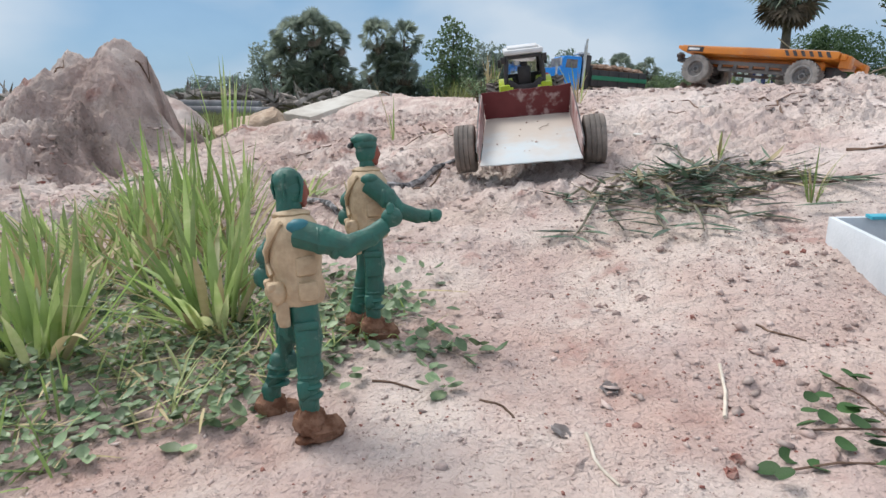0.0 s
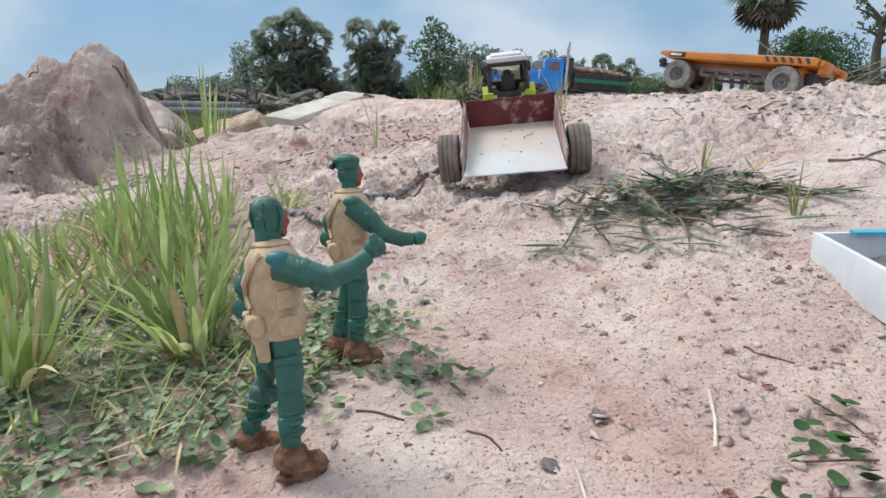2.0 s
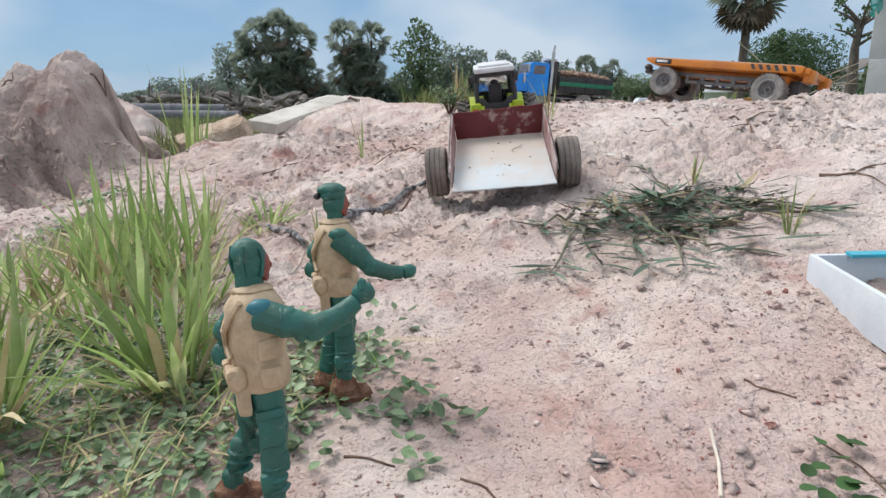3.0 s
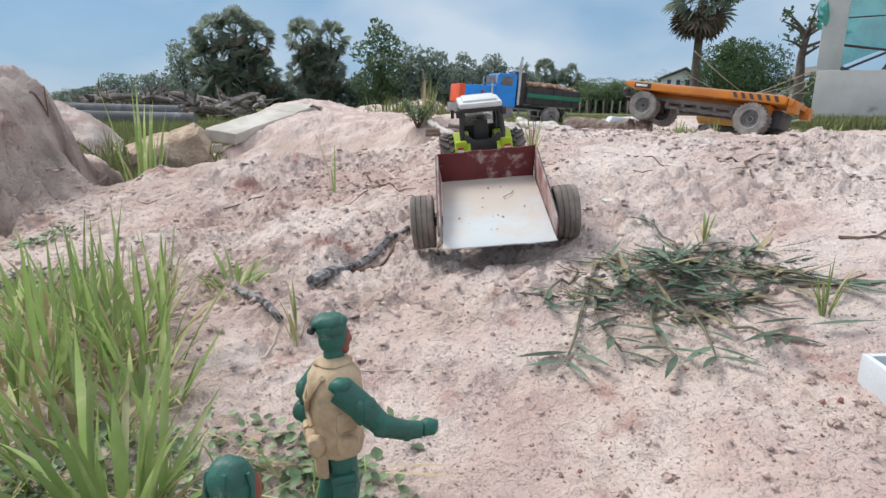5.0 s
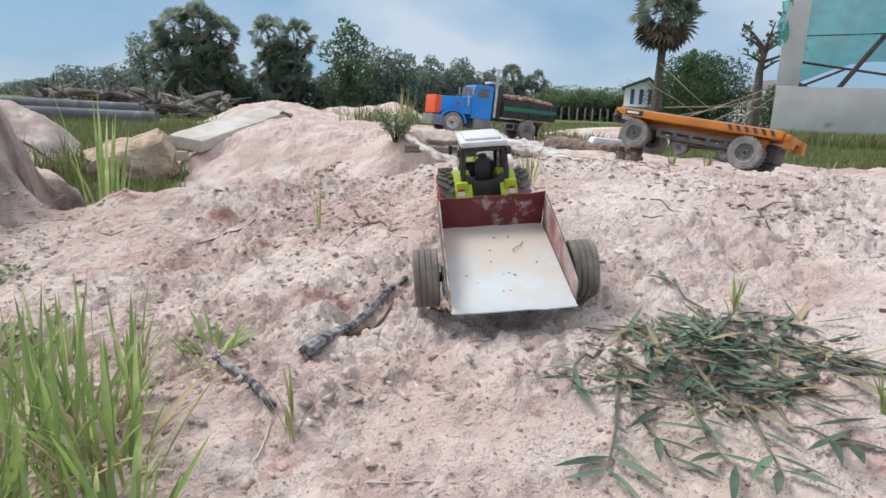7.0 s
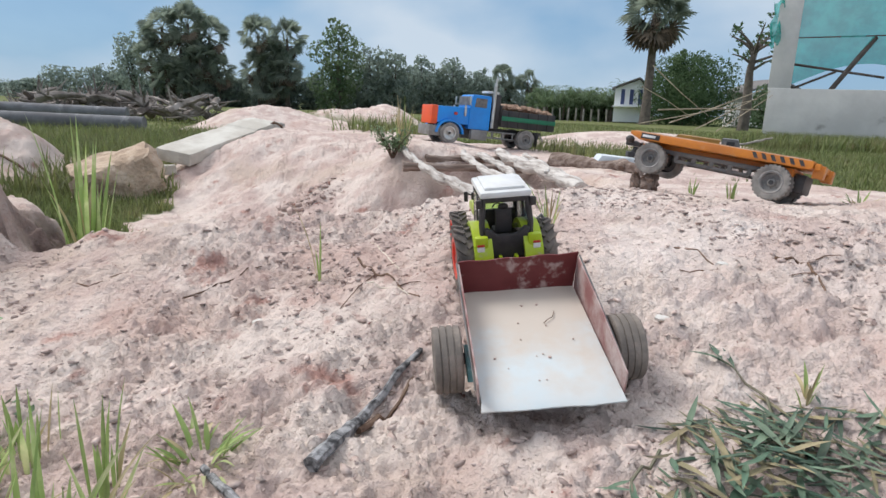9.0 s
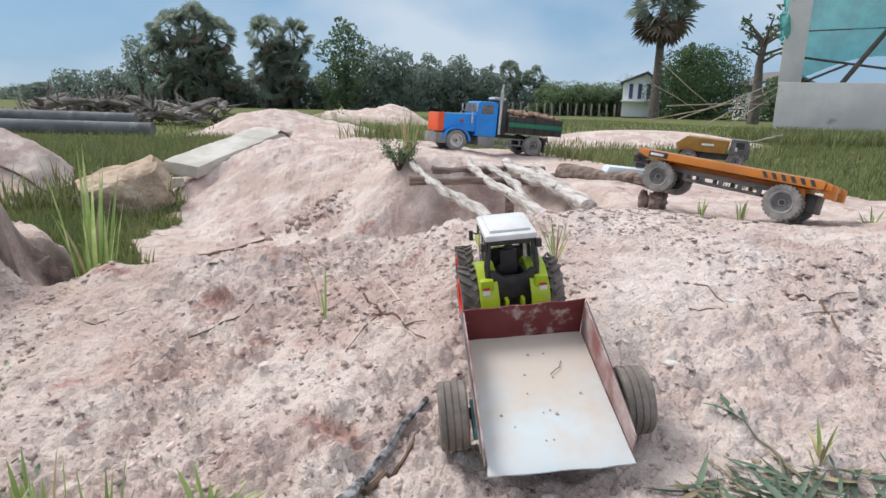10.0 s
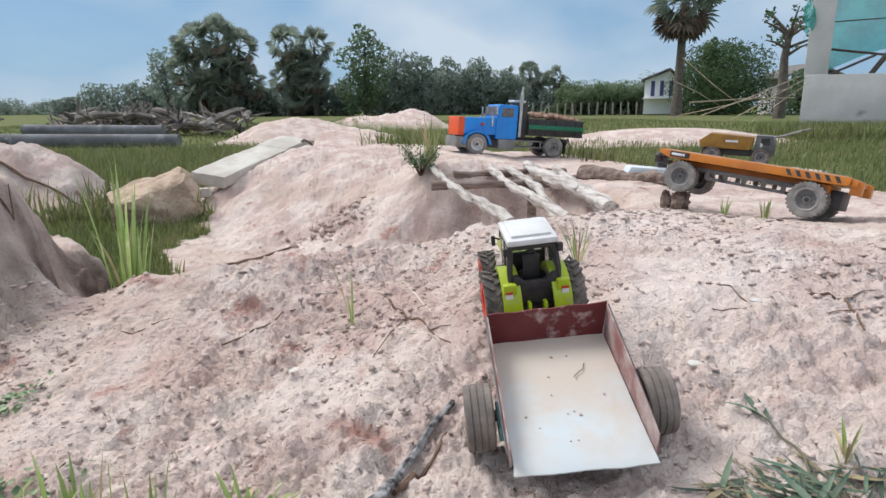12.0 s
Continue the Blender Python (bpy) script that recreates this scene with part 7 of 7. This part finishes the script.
def build_stumps():
    rng = random.Random(71)
    bm = bmesh.new()
    spots = [(rng.uniform(-6.6, -2.9), rng.uniform(16.0, 18.0)) for k in range(46)] + [(rng.uniform(-9.6, -7.6), rng.uniform(14.5, 16.5)) for k in range(16)] + [(rng.uniform(-3.2, -2.0), rng.uniform(15.5, 17)) for k in range(8)]
    for k, (x, y) in enumerate(spots):
        bm = bmesh.new()
        z = gz(x, y)
        az, el = rng.uniform(0, 6.28), rng.uniform(-0.1, 0.5)
        ln, r = rng.uniform(0.6, 1.4), rng.uniform(0.04, 0.10)
        d = Vector((math.cos(az) * math.cos(el), math.sin(az) * math.cos(el), math.sin(el)))
        p = Vector((x, y, z + rng.uniform(0.10, 0.50)))
        up, roots = Vector((0, 0, 1)), []
        tube(bm, [p - d * ln / 2, p - d * ln * 0.1 + up * 0.06, p + d * ln * 0.3 + up * 0.03, p + d * ln / 2], [r * 1.3, r, r * 0.8, r * 0.4], 9, 0, 0.4, rng)
        for j in range(rng.randint(4, 8)):
            e = Vector((rng.gauss(0, 1), rng.gauss(0, 1), rng.gauss(0.4, 0.6))).normalized()
            q = p - d * ln * rng.uniform(0.1, 0.5)
            rb = bmesh.new()
            tube(rb, [q, q + e * 0.2, q + e * rng.uniform(0.3, 0.6) + Vector((rng.gauss(0, 0.08), 0, 0.02))], [r * 0.45, r * 0.3, r * 0.08], 6, 0, 0.3, rng)
            roots.append(rb)
        stump = part("dead_stump", bm, M_STUMP)
        for rb in roots:
            part("root", rb, M_STUMP, stump)
        tagged(stump, "grey uprooted dead stump in a brushwood pile", "stump", "dead stumps")


build_stumps()


# ---- trees ----
def leaf_cloud(lobes, n, size, rng, aspect=0.6):
    """Small leaf sprays through the shells of ellipsoid lobes."""
    vol = np.array([a * b * c for _, (a, b, c) in lobes]) ** 0.75
    pick = rng.choice(len(lobes), n, p=vol / vol.sum())
    cen, rad = np.array([l[0] for l in lobes])[pick], np.array([l[1] for l in lobes])[pick]
    u = rng.normal(size=(n, 3))
    u /= np.linalg.norm(u, axis=1, keepdims=True)
    r = rng.uniform(0.55, 1.08, (n, 1)) ** 0.6
    p = cen + u * rad * r
    out = u + 0.55 * rng.normal(size=(n, 3))
    a = np.cross(out, rng.normal(size=(n, 3)))
    a /= np.linalg.norm(a, axis=1, keepdims=True) + 1e-9
    b = np.cross(a, out)
    b /= np.linalg.norm(b, axis=1, keepdims=True) + 1e-9
    s = size * rng.uniform(0.5, 1.3, (n, 1))
    V = np.stack([p - a * s, p - b * s * aspect * 0.8, p + a * s, p + b * s * aspect], 1)
    return V.reshape(-1, 3), np.arange(4 * n).reshape(-1, 4)


def broad_tree(x, y, height, width, label, seed, n=1800, mat=M_CROWN_HAZED, leaf=0.34, bare=0.2, lobes=11, depth=None, group="field trees"):
    rng = np.random.default_rng(seed)
    z = gz(x, y) - 0.2
    t = thing("tree", pose(x, y, z), label, "tree", group)
    rr = random.Random(seed)
    tips = []
    for k in range(lobes):
        f = (k + 0.5) / lobes
        h = height * (bare + (0.92 - bare) * f)
        w = width * 0.62 * (0.85 * math.sin(math.pi * min(1, 0.22 + 0.72 * f)) + 0.12)
        a = k * 2.4 + seed
        d = w * 0.62 * rng.uniform(0.3, 1.0)
        s = w * rng.uniform(0.40, 0.62)
        tips.append(((math.cos(a) * d, math.sin(a) * d * (0.7 if depth is None else depth), h), (s, s, s * rng.uniform(0.7, 1.0))))
    bm = bmesh.new()
    tr = 0.018 * height + 0.05
    tube(bm, [(0, 0, 0), (0.05 * width * rng.uniform(-1, 1), 0, height * 0.35), (0, 0, height * 0.75)], [tr, tr * 0.7, tr * 0.25], 9, 0, 0.2, rr)
    for c, s in tips[::2]:
        tube(bm, [(0, 0, height * bare), (c[0] * 0.5, c[1] * 0.5, (height * bare + c[2]) / 2 + 0.2), c], [tr * 0.45, tr * 0.3, tr * 0.1], 6, 0, 0.2, rr)
    part("trunk", bm, M_BARK, t)
    mesh_object("crown", *leaf_cloud(tips, int(n * 1.8), leaf * 0.72, rng), mat, t)
    return t


def palm(x, y, height, crown, label, seed, fronds=34, dead=10, group="palms", trunk=0.16):
    """A fan palm: a ball of stiff fans on long stalks over a hanging skirt."""
    rng = random.Random(seed)
    z = gz(x, y) - 0.2
    t = thing("fan_palm", pose(x, y, z), label, "palm", group)
    bm = bmesh.new()
    lean = rng.uniform(-0.2, 0.2)
    tube(bm, [(0, 0, 0), (lean * 0.3, 0, height * 0.3), (lean * 0.6, 0, height * 0.65), (lean, 0, height)], [trunk * 1.35, trunk, trunk * 0.9, trunk], 12, 0, 0.12, rng)
    part("trunk", bm, M_BARK, t)
    for count, lo, hi, mat, name in ((fronds, -0.75, 1.45, M_FROND_HAZED, "fronds"), (dead, -1.35, -0.75, M_FROND_DEAD, "dead_fronds")):
        V, F = [], []
        for k in range(count):
            az, el = rng.uniform(0, 6.28), rng.uniform(lo, hi)
            d = Vector((math.cos(az) * math.cos(el), math.sin(az) * math.cos(el), math.sin(el)))
            s = d.cross(Vector((0, 0, 1))).normalized()
            u = s.cross(d)
            roll = rng.uniform(-1.3, 1.3)
            s, u = s * math.cos(roll) + u * math.sin(roll), u * math.cos(roll) - s * math.sin(roll)
            ln = crown * rng.uniform(0.42, 0.58)
            hub = Vector((lean, 0, height)) + d * ln
            fan = crown * rng.uniform(0.34, 0.46)
            fold = rng.uniform(-0.3, 0.3)
            for j in range(13):
                a = radians(-105 + 210 * j / 12)
                w = radians(9.5)
                tipd = (d * math.cos(a) + s * math.sin(a) + u * fold * abs(math.sin(a))).normalized()
                e = (-d * math.sin(a) + s * math.cos(a)).normalized()
                i = len(V)
                m = hub + tipd * fan * 0.62
                V += [hub, m - e * fan * 0.085, hub + tipd * fan * rng.uniform(0.9, 1.05) - Vector((0, 0, fan * 0.10)), m + e * fan * 0.085]
                F.append((i, i + 1, i + 2, i + 3))
            i = len(V)
            o = Vector((lean, 0, height - 0.1))
            V += [o - s * 0.03, o + s * 0.03, hub + s * 0.02, hub - s * 0.02]
            F.append((i, i + 1, i + 2, i + 3))
        mesh_object(name, V, F, mat, t)
    return t


def feather_palm(x, y, height, seed, label="low green banana and coconut palms"):
    rng = random.Random(seed)
    t = thing("feather_palm", pose(x, y, gz(x, y) - 0.2), label, "palm", "low palms")
    bm = bmesh.new()
    tube(bm, [(0, 0, 0), (0, 0, height * 0.5)], [0.14, 0.10], 8, 0, 0.2, rng)
    part("trunk", bm, M_BARK, t)
    specs = []
    for k in range(15):
        az, tilt, curl, ln = rng.uniform(0, 6.28), rng.uniform(0.05, 0.9), rng.uniform(0.7, 1.6), height * rng.uniform(0.45, 0.75)
        p, a = Vector((0, 0, height * rng.uniform(0.40, 0.52))), tilt
        for j in range(9):
            p += Vector((math.cos(az) * math.sin(a), math.sin(az) * math.sin(a), math.cos(a))) * ln / 9
            a += curl / 9
            for q in (-1, 1):
                specs.append((tuple(p), ln * 0.30, ln * 0.05, az + q * rng.uniform(0.8, 1.3), a + rng.uniform(0.1, 0.7), 0.9, LEAFY))
    mesh_object("fronds", *strips(specs, 2), M_CROWN_LIGHT, t)
    return t


def top_z(x, y, z):
    return z - gz(x, y) + 0.2


FAR = "dark green broad tree at the edge of the field"
for k, (x, y, z, w, mat) in enumerate(((-42.8, 110, 2.6, 4.2, M_CROWN_HAZED), (-38.0, 110, 4.3, 8.0, M_CROWN_HAZED), (-32.4, 110, 5.0, 6.5, M_CROWN_HAZED), (-29.0, 110, 5.4, 5.0, M_CROWN_HAZED), (-25.5, 108, 3.6, 5.0, M_CROWN_HAZED), (-50, 130, 1.6, 8, M_CROWN_HAZED), (-58, 140, 1.4, 9, M_CROWN_HAZED), (-66, 140, 1.5, 9, M_CROWN_HAZED),
                                       (-8.6, 84, 3.2, 4.5, M_CROWN_HAZED), (1.0, 82, 4.2, 5.0, M_CROWN_HAZED), (7.4, 78, 8.0, 6.2, M_CROWN_HAZED), (10.7, 78, 7.7, 6.0, M_CROWN_HAZED), (14.5, 80, 7.2, 6.5, M_CROWN_HAZED), (18.4, 80, 7.2, 6.2, M_CROWN_HAZED), (22.0, 80, 6.1, 5.2, M_CROWN_HAZED), (12.6, 84, 5.2, 8.0, M_CROWN_HAZED),
                                       (5.2, 80, 4.8, 6.0, M_CROWN_HAZED), (16.5, 83, 5.0, 8.0, M_CROWN_HAZED), (20.5, 84, 4.6, 8.0, M_CROWN_HAZED), (27.5, 86, 3.9, 8.0, M_CROWN_HAZED), (33, 86, 3.6, 8.0, M_CROWN_HAZED), (38, 84, 3.4, 8.0, M_CROWN_HAZED), (44, 84, 3.4, 9.0, M_CROWN_HAZED))):
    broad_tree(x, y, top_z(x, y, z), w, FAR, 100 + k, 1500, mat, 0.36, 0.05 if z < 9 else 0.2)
broad_tree(-21.2, 85, top_z(-21.2, 85, 8.7), 5.5, "airy grey-green tree with a thin crown", 140, 800, M_CROWN_HAZED, 0.34, 0.25, 13)
broad_tree(3.6, 75, top_z(3.6, 75, 10.7), 6.2, "tall feathery bamboo clump at the field's edge", 141, 1700, M_CROWN_LIGHT, 0.34, 0.10, 14)
broad_tree(32.6, 50, top_z(32.6, 50, 6.2), 8.6, "broad dense green tree beside a white house", 142, 12000, M_CROWN_DENSE, 0.17, 0.06, 15)
broad_tree(32.0, 50.5, top_z(32.0, 50.5, 6.9), 2.6, "slim pointed green tree behind a broad one", 143, 700, M_CROWN_DENSE, 0.28, 0.2, 7)
broad_tree(36.0, 44, top_z(36.0, 44, 3.2), 4.5, "low green tree behind the shell building", 144, 900, M_CROWN_LIGHT, 0.28, 0.1, 8)
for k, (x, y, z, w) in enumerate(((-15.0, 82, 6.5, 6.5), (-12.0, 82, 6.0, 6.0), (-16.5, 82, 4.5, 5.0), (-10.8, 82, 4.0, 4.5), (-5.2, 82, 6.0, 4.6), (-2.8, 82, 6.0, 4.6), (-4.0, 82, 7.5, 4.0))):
    broad_tree(x, y, top_z(x, y, z), w, "dense dark undergrowth among the sugar palms", 160 + k, 1500, M_CROWN_HAZED, 0.36, 0.03)
PALMY = "dark sugar palm with a round fan crown"
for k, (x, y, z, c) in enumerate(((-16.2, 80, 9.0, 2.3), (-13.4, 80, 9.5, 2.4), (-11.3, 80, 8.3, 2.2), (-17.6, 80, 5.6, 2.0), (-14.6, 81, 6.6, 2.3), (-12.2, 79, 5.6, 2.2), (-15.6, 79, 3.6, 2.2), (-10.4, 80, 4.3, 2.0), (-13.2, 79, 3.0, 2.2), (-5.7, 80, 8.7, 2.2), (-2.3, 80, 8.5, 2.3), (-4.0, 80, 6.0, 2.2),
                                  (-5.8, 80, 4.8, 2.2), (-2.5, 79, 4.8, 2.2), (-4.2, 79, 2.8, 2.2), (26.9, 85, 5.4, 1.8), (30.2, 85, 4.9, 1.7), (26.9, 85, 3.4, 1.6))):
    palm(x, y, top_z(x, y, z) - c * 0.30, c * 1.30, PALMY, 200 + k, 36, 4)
palm(25.9, 45, top_z(25.9, 45, 8.0), 3.3, "tall fan palm with a hanging dead skirt", 230, 60, 34, "", 0.32)
for k in range(16):
    feather_palm(22.5 + k * 0.75 + 0.5 * math.sin(k * 7.1), 58 + (k % 3) * 2.0, 2.9 + 1.3 * ((k * 37) % 5) / 5, 250 + k)
for k in range(9):
    x, y = 23 + k * 1.6, 62 + (k % 2)
    broad_tree(x, y, 3.4, 3.4, "low green shrubs before the palms", 270 + k, 500, M_CROWN_LIGHT, 0.26, 0.02, 6, group="shrubs")


def thin_tree():
    x, y = 23.1, 30.0
    rng = random.Random(90)
    t = thing("tree", pose(x, y, gz(x, y) - 0.1), "bare-limbed tall tree with a sparse crown", "tree")
    bm = bmesh.new()
    h = 5.2
    tube(bm, [(0, 0, 0), (0.05, 0, 1.6), (-0.03, 0, 3.2), (0.1, 0, 4.4)], [0.30, 0.25, 0.20, 0.14], 11, 0, 0.2, rng)
    lobes = []
    for k in range(12):
        az, el = rng.uniform(0, 6.28), rng.uniform(0.2, 1.1)
        d = Vector((math.cos(az) * math.cos(el), math.sin(az) * math.cos(el), math.sin(el))) * rng.uniform(1.2, 2.1)
        o = Vector((0.05, 0, rng.uniform(3.2, 4.4)))
        tube(bm, [o, o + d * 0.5 + Vector((0, 0, 0.1)), o + d], [0.09, 0.06, 0.025], 6, 0, 0.2, rng)
        for f in (0.6, 0.85, 1.05):
            side = Vector((rng.uniform(-0.3, 0.3), rng.uniform(-0.3, 0.3), rng.uniform(-0.1, 0.25)))
            r = rng.uniform(0.16, 0.32)
            lobes.append((tuple(o + d * f + side), (r, r, r * 0.75)))
    part("trunk", bm, M_BARK, t)
    mesh_object("crown", *leaf_cloud(lobes, 400, 0.12, np.random.default_rng(3)), M_CROWN_DENSE, t)


thin_tree()


# ---- house, fence and shell building ----
def build_house():
    x, y = 28.3, 52.5
    z = gz(x, y)
    t = thing("house", pose(x + 0.6, y, z + 0.1, 0, 0, -29) @ Matrix.Scale(1.02, 4), "small white house with a grey gabled roof behind trees", "house")
    bm = bmesh.new()
    prism(bm, [(-1.6, 0.0), (1.6, 0.0), (1.6, 2.7), (0.4, 3.7), (-1.6, 2.9)], 5.0, Matrix.Translation((0, 2.5, 0)))
    part("wall", bm, M_HOUSE, t, smooth=False)
    bm = bmesh.new()
    prism(bm, [(-1.9, 2.85), (0.4, 3.78), (1.9, 2.6), (1.9, 2.72), (0.4, 3.92), (-1.9, 2.98)], 5.6, Matrix.Translation((0, 2.4, 0)))
    part("roof", bm, M_ROOF, t, smooth=False)
    for k in range(3):
        bm = bmesh.new()
        box(bm, (-0.9 + k * 0.75, -0.02, 2.2), (0.32, 0.06, 1.3), 0.01)
        part("shutter", bm, M_SHUTTER, t, "dark blue shutter")
    bm = bmesh.new()
    box(bm, (0, -0.5, 1.35), (3.4, 1.0, 0.10), 0.02)
    part("canopy", bm, M_HOUSE, t)
    x, y = 40.5, 50.0
    t = thing("house", pose(x, y, gz(x, y), 0, 0, -10), "low house with a dark roof behind the tree", "house")
    bm = bmesh.new()
    box(bm, (0, 0, 1.5), (5, 4, 3.0), 0.02)
    part("wall", bm, M_HOUSE, t, smooth=False)
    bm = bmesh.new()
    prism(bm, [(-3.0, 2.9), (0, 4.1), (3.0, 2.9), (3.0, 3.05), (0, 4.3), (-3.0, 3.05)], 4.8)
    part("roof", bm, M_ROOF, t, smooth=False)


build_house()
f_post = None
for k in range(26):
    x, y = 17.5 + 0.75 * k, 57.0 - 0.1 * k
    if f_post is None:
        bm = bmesh.new()
        box(bm, (0, 0, 0.55), (0.12, 0.12, 1.3), 0.01)
        f_post = part("fence_post", bm, M_POST)
        tagged(f_post, "grey concrete fence post at the field's edge", "post", "fence posts")
        f_post.matrix_world = pose(x, y, gz(x, y))
    else:
        copy_thing(f_post, pose(x, y, gz(x, y), 0, random.uniform(-4, 4), 0))


def build_shell():
    """The unfinished building: a low cement wall, a column and green netting."""
    x, y = 11.20, 14.0
    t = thing("shell_building", pose(x, y, 0.11, 0, 0, -40), "unfinished cement building with a column and green netting", "building")
    bm = bmesh.new()
    box(bm, (3.0, 0.10, 0.31), (6.0, 0.20, 1.62), 0.015)
    part("wall", bm, M_WALL, t)
    bm = bmesh.new()
    box(bm, (0.10, 3.2, 0.31), (0.20, 6.0, 1.62), 0.015)
    part("wall", bm, M_WALL, t)
    for cx in (0.17, 3.6):
        bm = bmesh.new()
        box(bm, (cx + 0.06, 0.27, 2.20), (0.50, 0.50, 2.20), 0.015)
        part("column", bm, M_WALL, t)
    # netting hung from a line, sagging
    V, F = [], []
    nu, nv = 40, 22
    for j in range(nv + 1):
        for i in range(nu + 1):
            u, v = i / nu, j / nv
            X = 0.05 + 3.9 * u
            Z = 1.30 + 2.1 * v + 0.16 * math.sin(math.pi * u) * (1 - v) - 0.28 * (1 - v) * math.sin(2.2 + 5 * u)
            Y = 0.48 + 0.10 * math.sin(9 * u + 2 * v) * (1 - 0.4 * v) + 0.06 * math.sin(17 * u - 5 * v)
            V.append((X, Y, Z))
    for j in range(nv):
        for i in range(nu):
            a = j * (nu + 1) + i
            F.append((a, a + 1, a + nu + 2, a + nu + 1))
    mesh_object("netting", V, F, M_NET, t, smooth=True)["label"] = "green shade netting"
    V = [(-0.14 + 0.20 * i / 6 + 0.05 * math.sin(j * 1.3 + i), 0.0 - 0.10 * math.sin(j * 0.9), 2.15 + 0.13 * j - 0.10 * math.sin(i * 1.1)) for j in range(9) for i in range(7)]
    F = [(j * 7 + i, j * 7 + i + 1, j * 7 + i + 8, j * 7 + i + 7) for j in range(8) for i in range(6)]
    mesh_object("netting", V, F, M_NET, t, smooth=True)["label"] = "green netting gathered round a column"
    for a, b, r in (((0.3, 0.35, 1.75), (2.4, 0.40, 1.42), 0.030), ((1.35, 0.3, 1.12), (2.1, 0.5, 2.35), 0.060), ((0.45, 0.35, 1.10), (1.4, 0.35, 1.55), 0.030), ((0.4, 0.4, 2.35), (3.8, 0.4, 2.4), 0.015)):
        bm = bmesh.new()
        tube(bm, [a, tuple((p + q) / 2 for p, q in zip(a, b)), b], r, 8, 0, 0.1)
        part("prop_pole", bm, M_DARKPOLE, t, "dark timber prop")


build_shell()
for k, (a, b, r) in enumerate((((8.3, 13.6, 0.25), (11.0, 13.9, 1.05), 0.022), ((8.8, 13.3, 0.12), (11.1, 13.8, 1.0), 0.020), ((7.6, 13.8, 0.20), (11.0, 14.1, 0.80), 0.018), ((9.3, 13.2, 0.10), (11.1, 13.7, 0.90), 0.018), ((8.4, 14.3, 0.55), (11.2, 14.2, 0.55), 0.028), ((7.9, 13.9, 1.55), (9.6, 14.0, 0.35), 0.018), ((7.5, 13.6, 1.05), (9.0, 13.8, 0.3), 0.016))):
    bm = bmesh.new()
    rng = random.Random(80 + k)
    a, b = Vector(a), Vector(b)
    a.z += 0.05
    b.z += 0.15
    tube(bm, [a, a.lerp(b, 0.5) + Vector((0, 0, 0.06 * rng.uniform(-1, 1))), b], [r * 0.7, r * 0.6, r * 0.4], 8)
    tagged(part("bamboo_pole", bm, M_BAMBOO), "dry bamboo pole leaning on the cement wall", "pole", "bamboo poles")
log_between("dead_branch", (5.2, 7.4, gz(5.2, 7.4) + 0.12), (6.2, 7.7, gz(6.2, 7.7) + 0.25), 0.020, 0.012, M_STUMP, "grey dead branch lying in the grass")
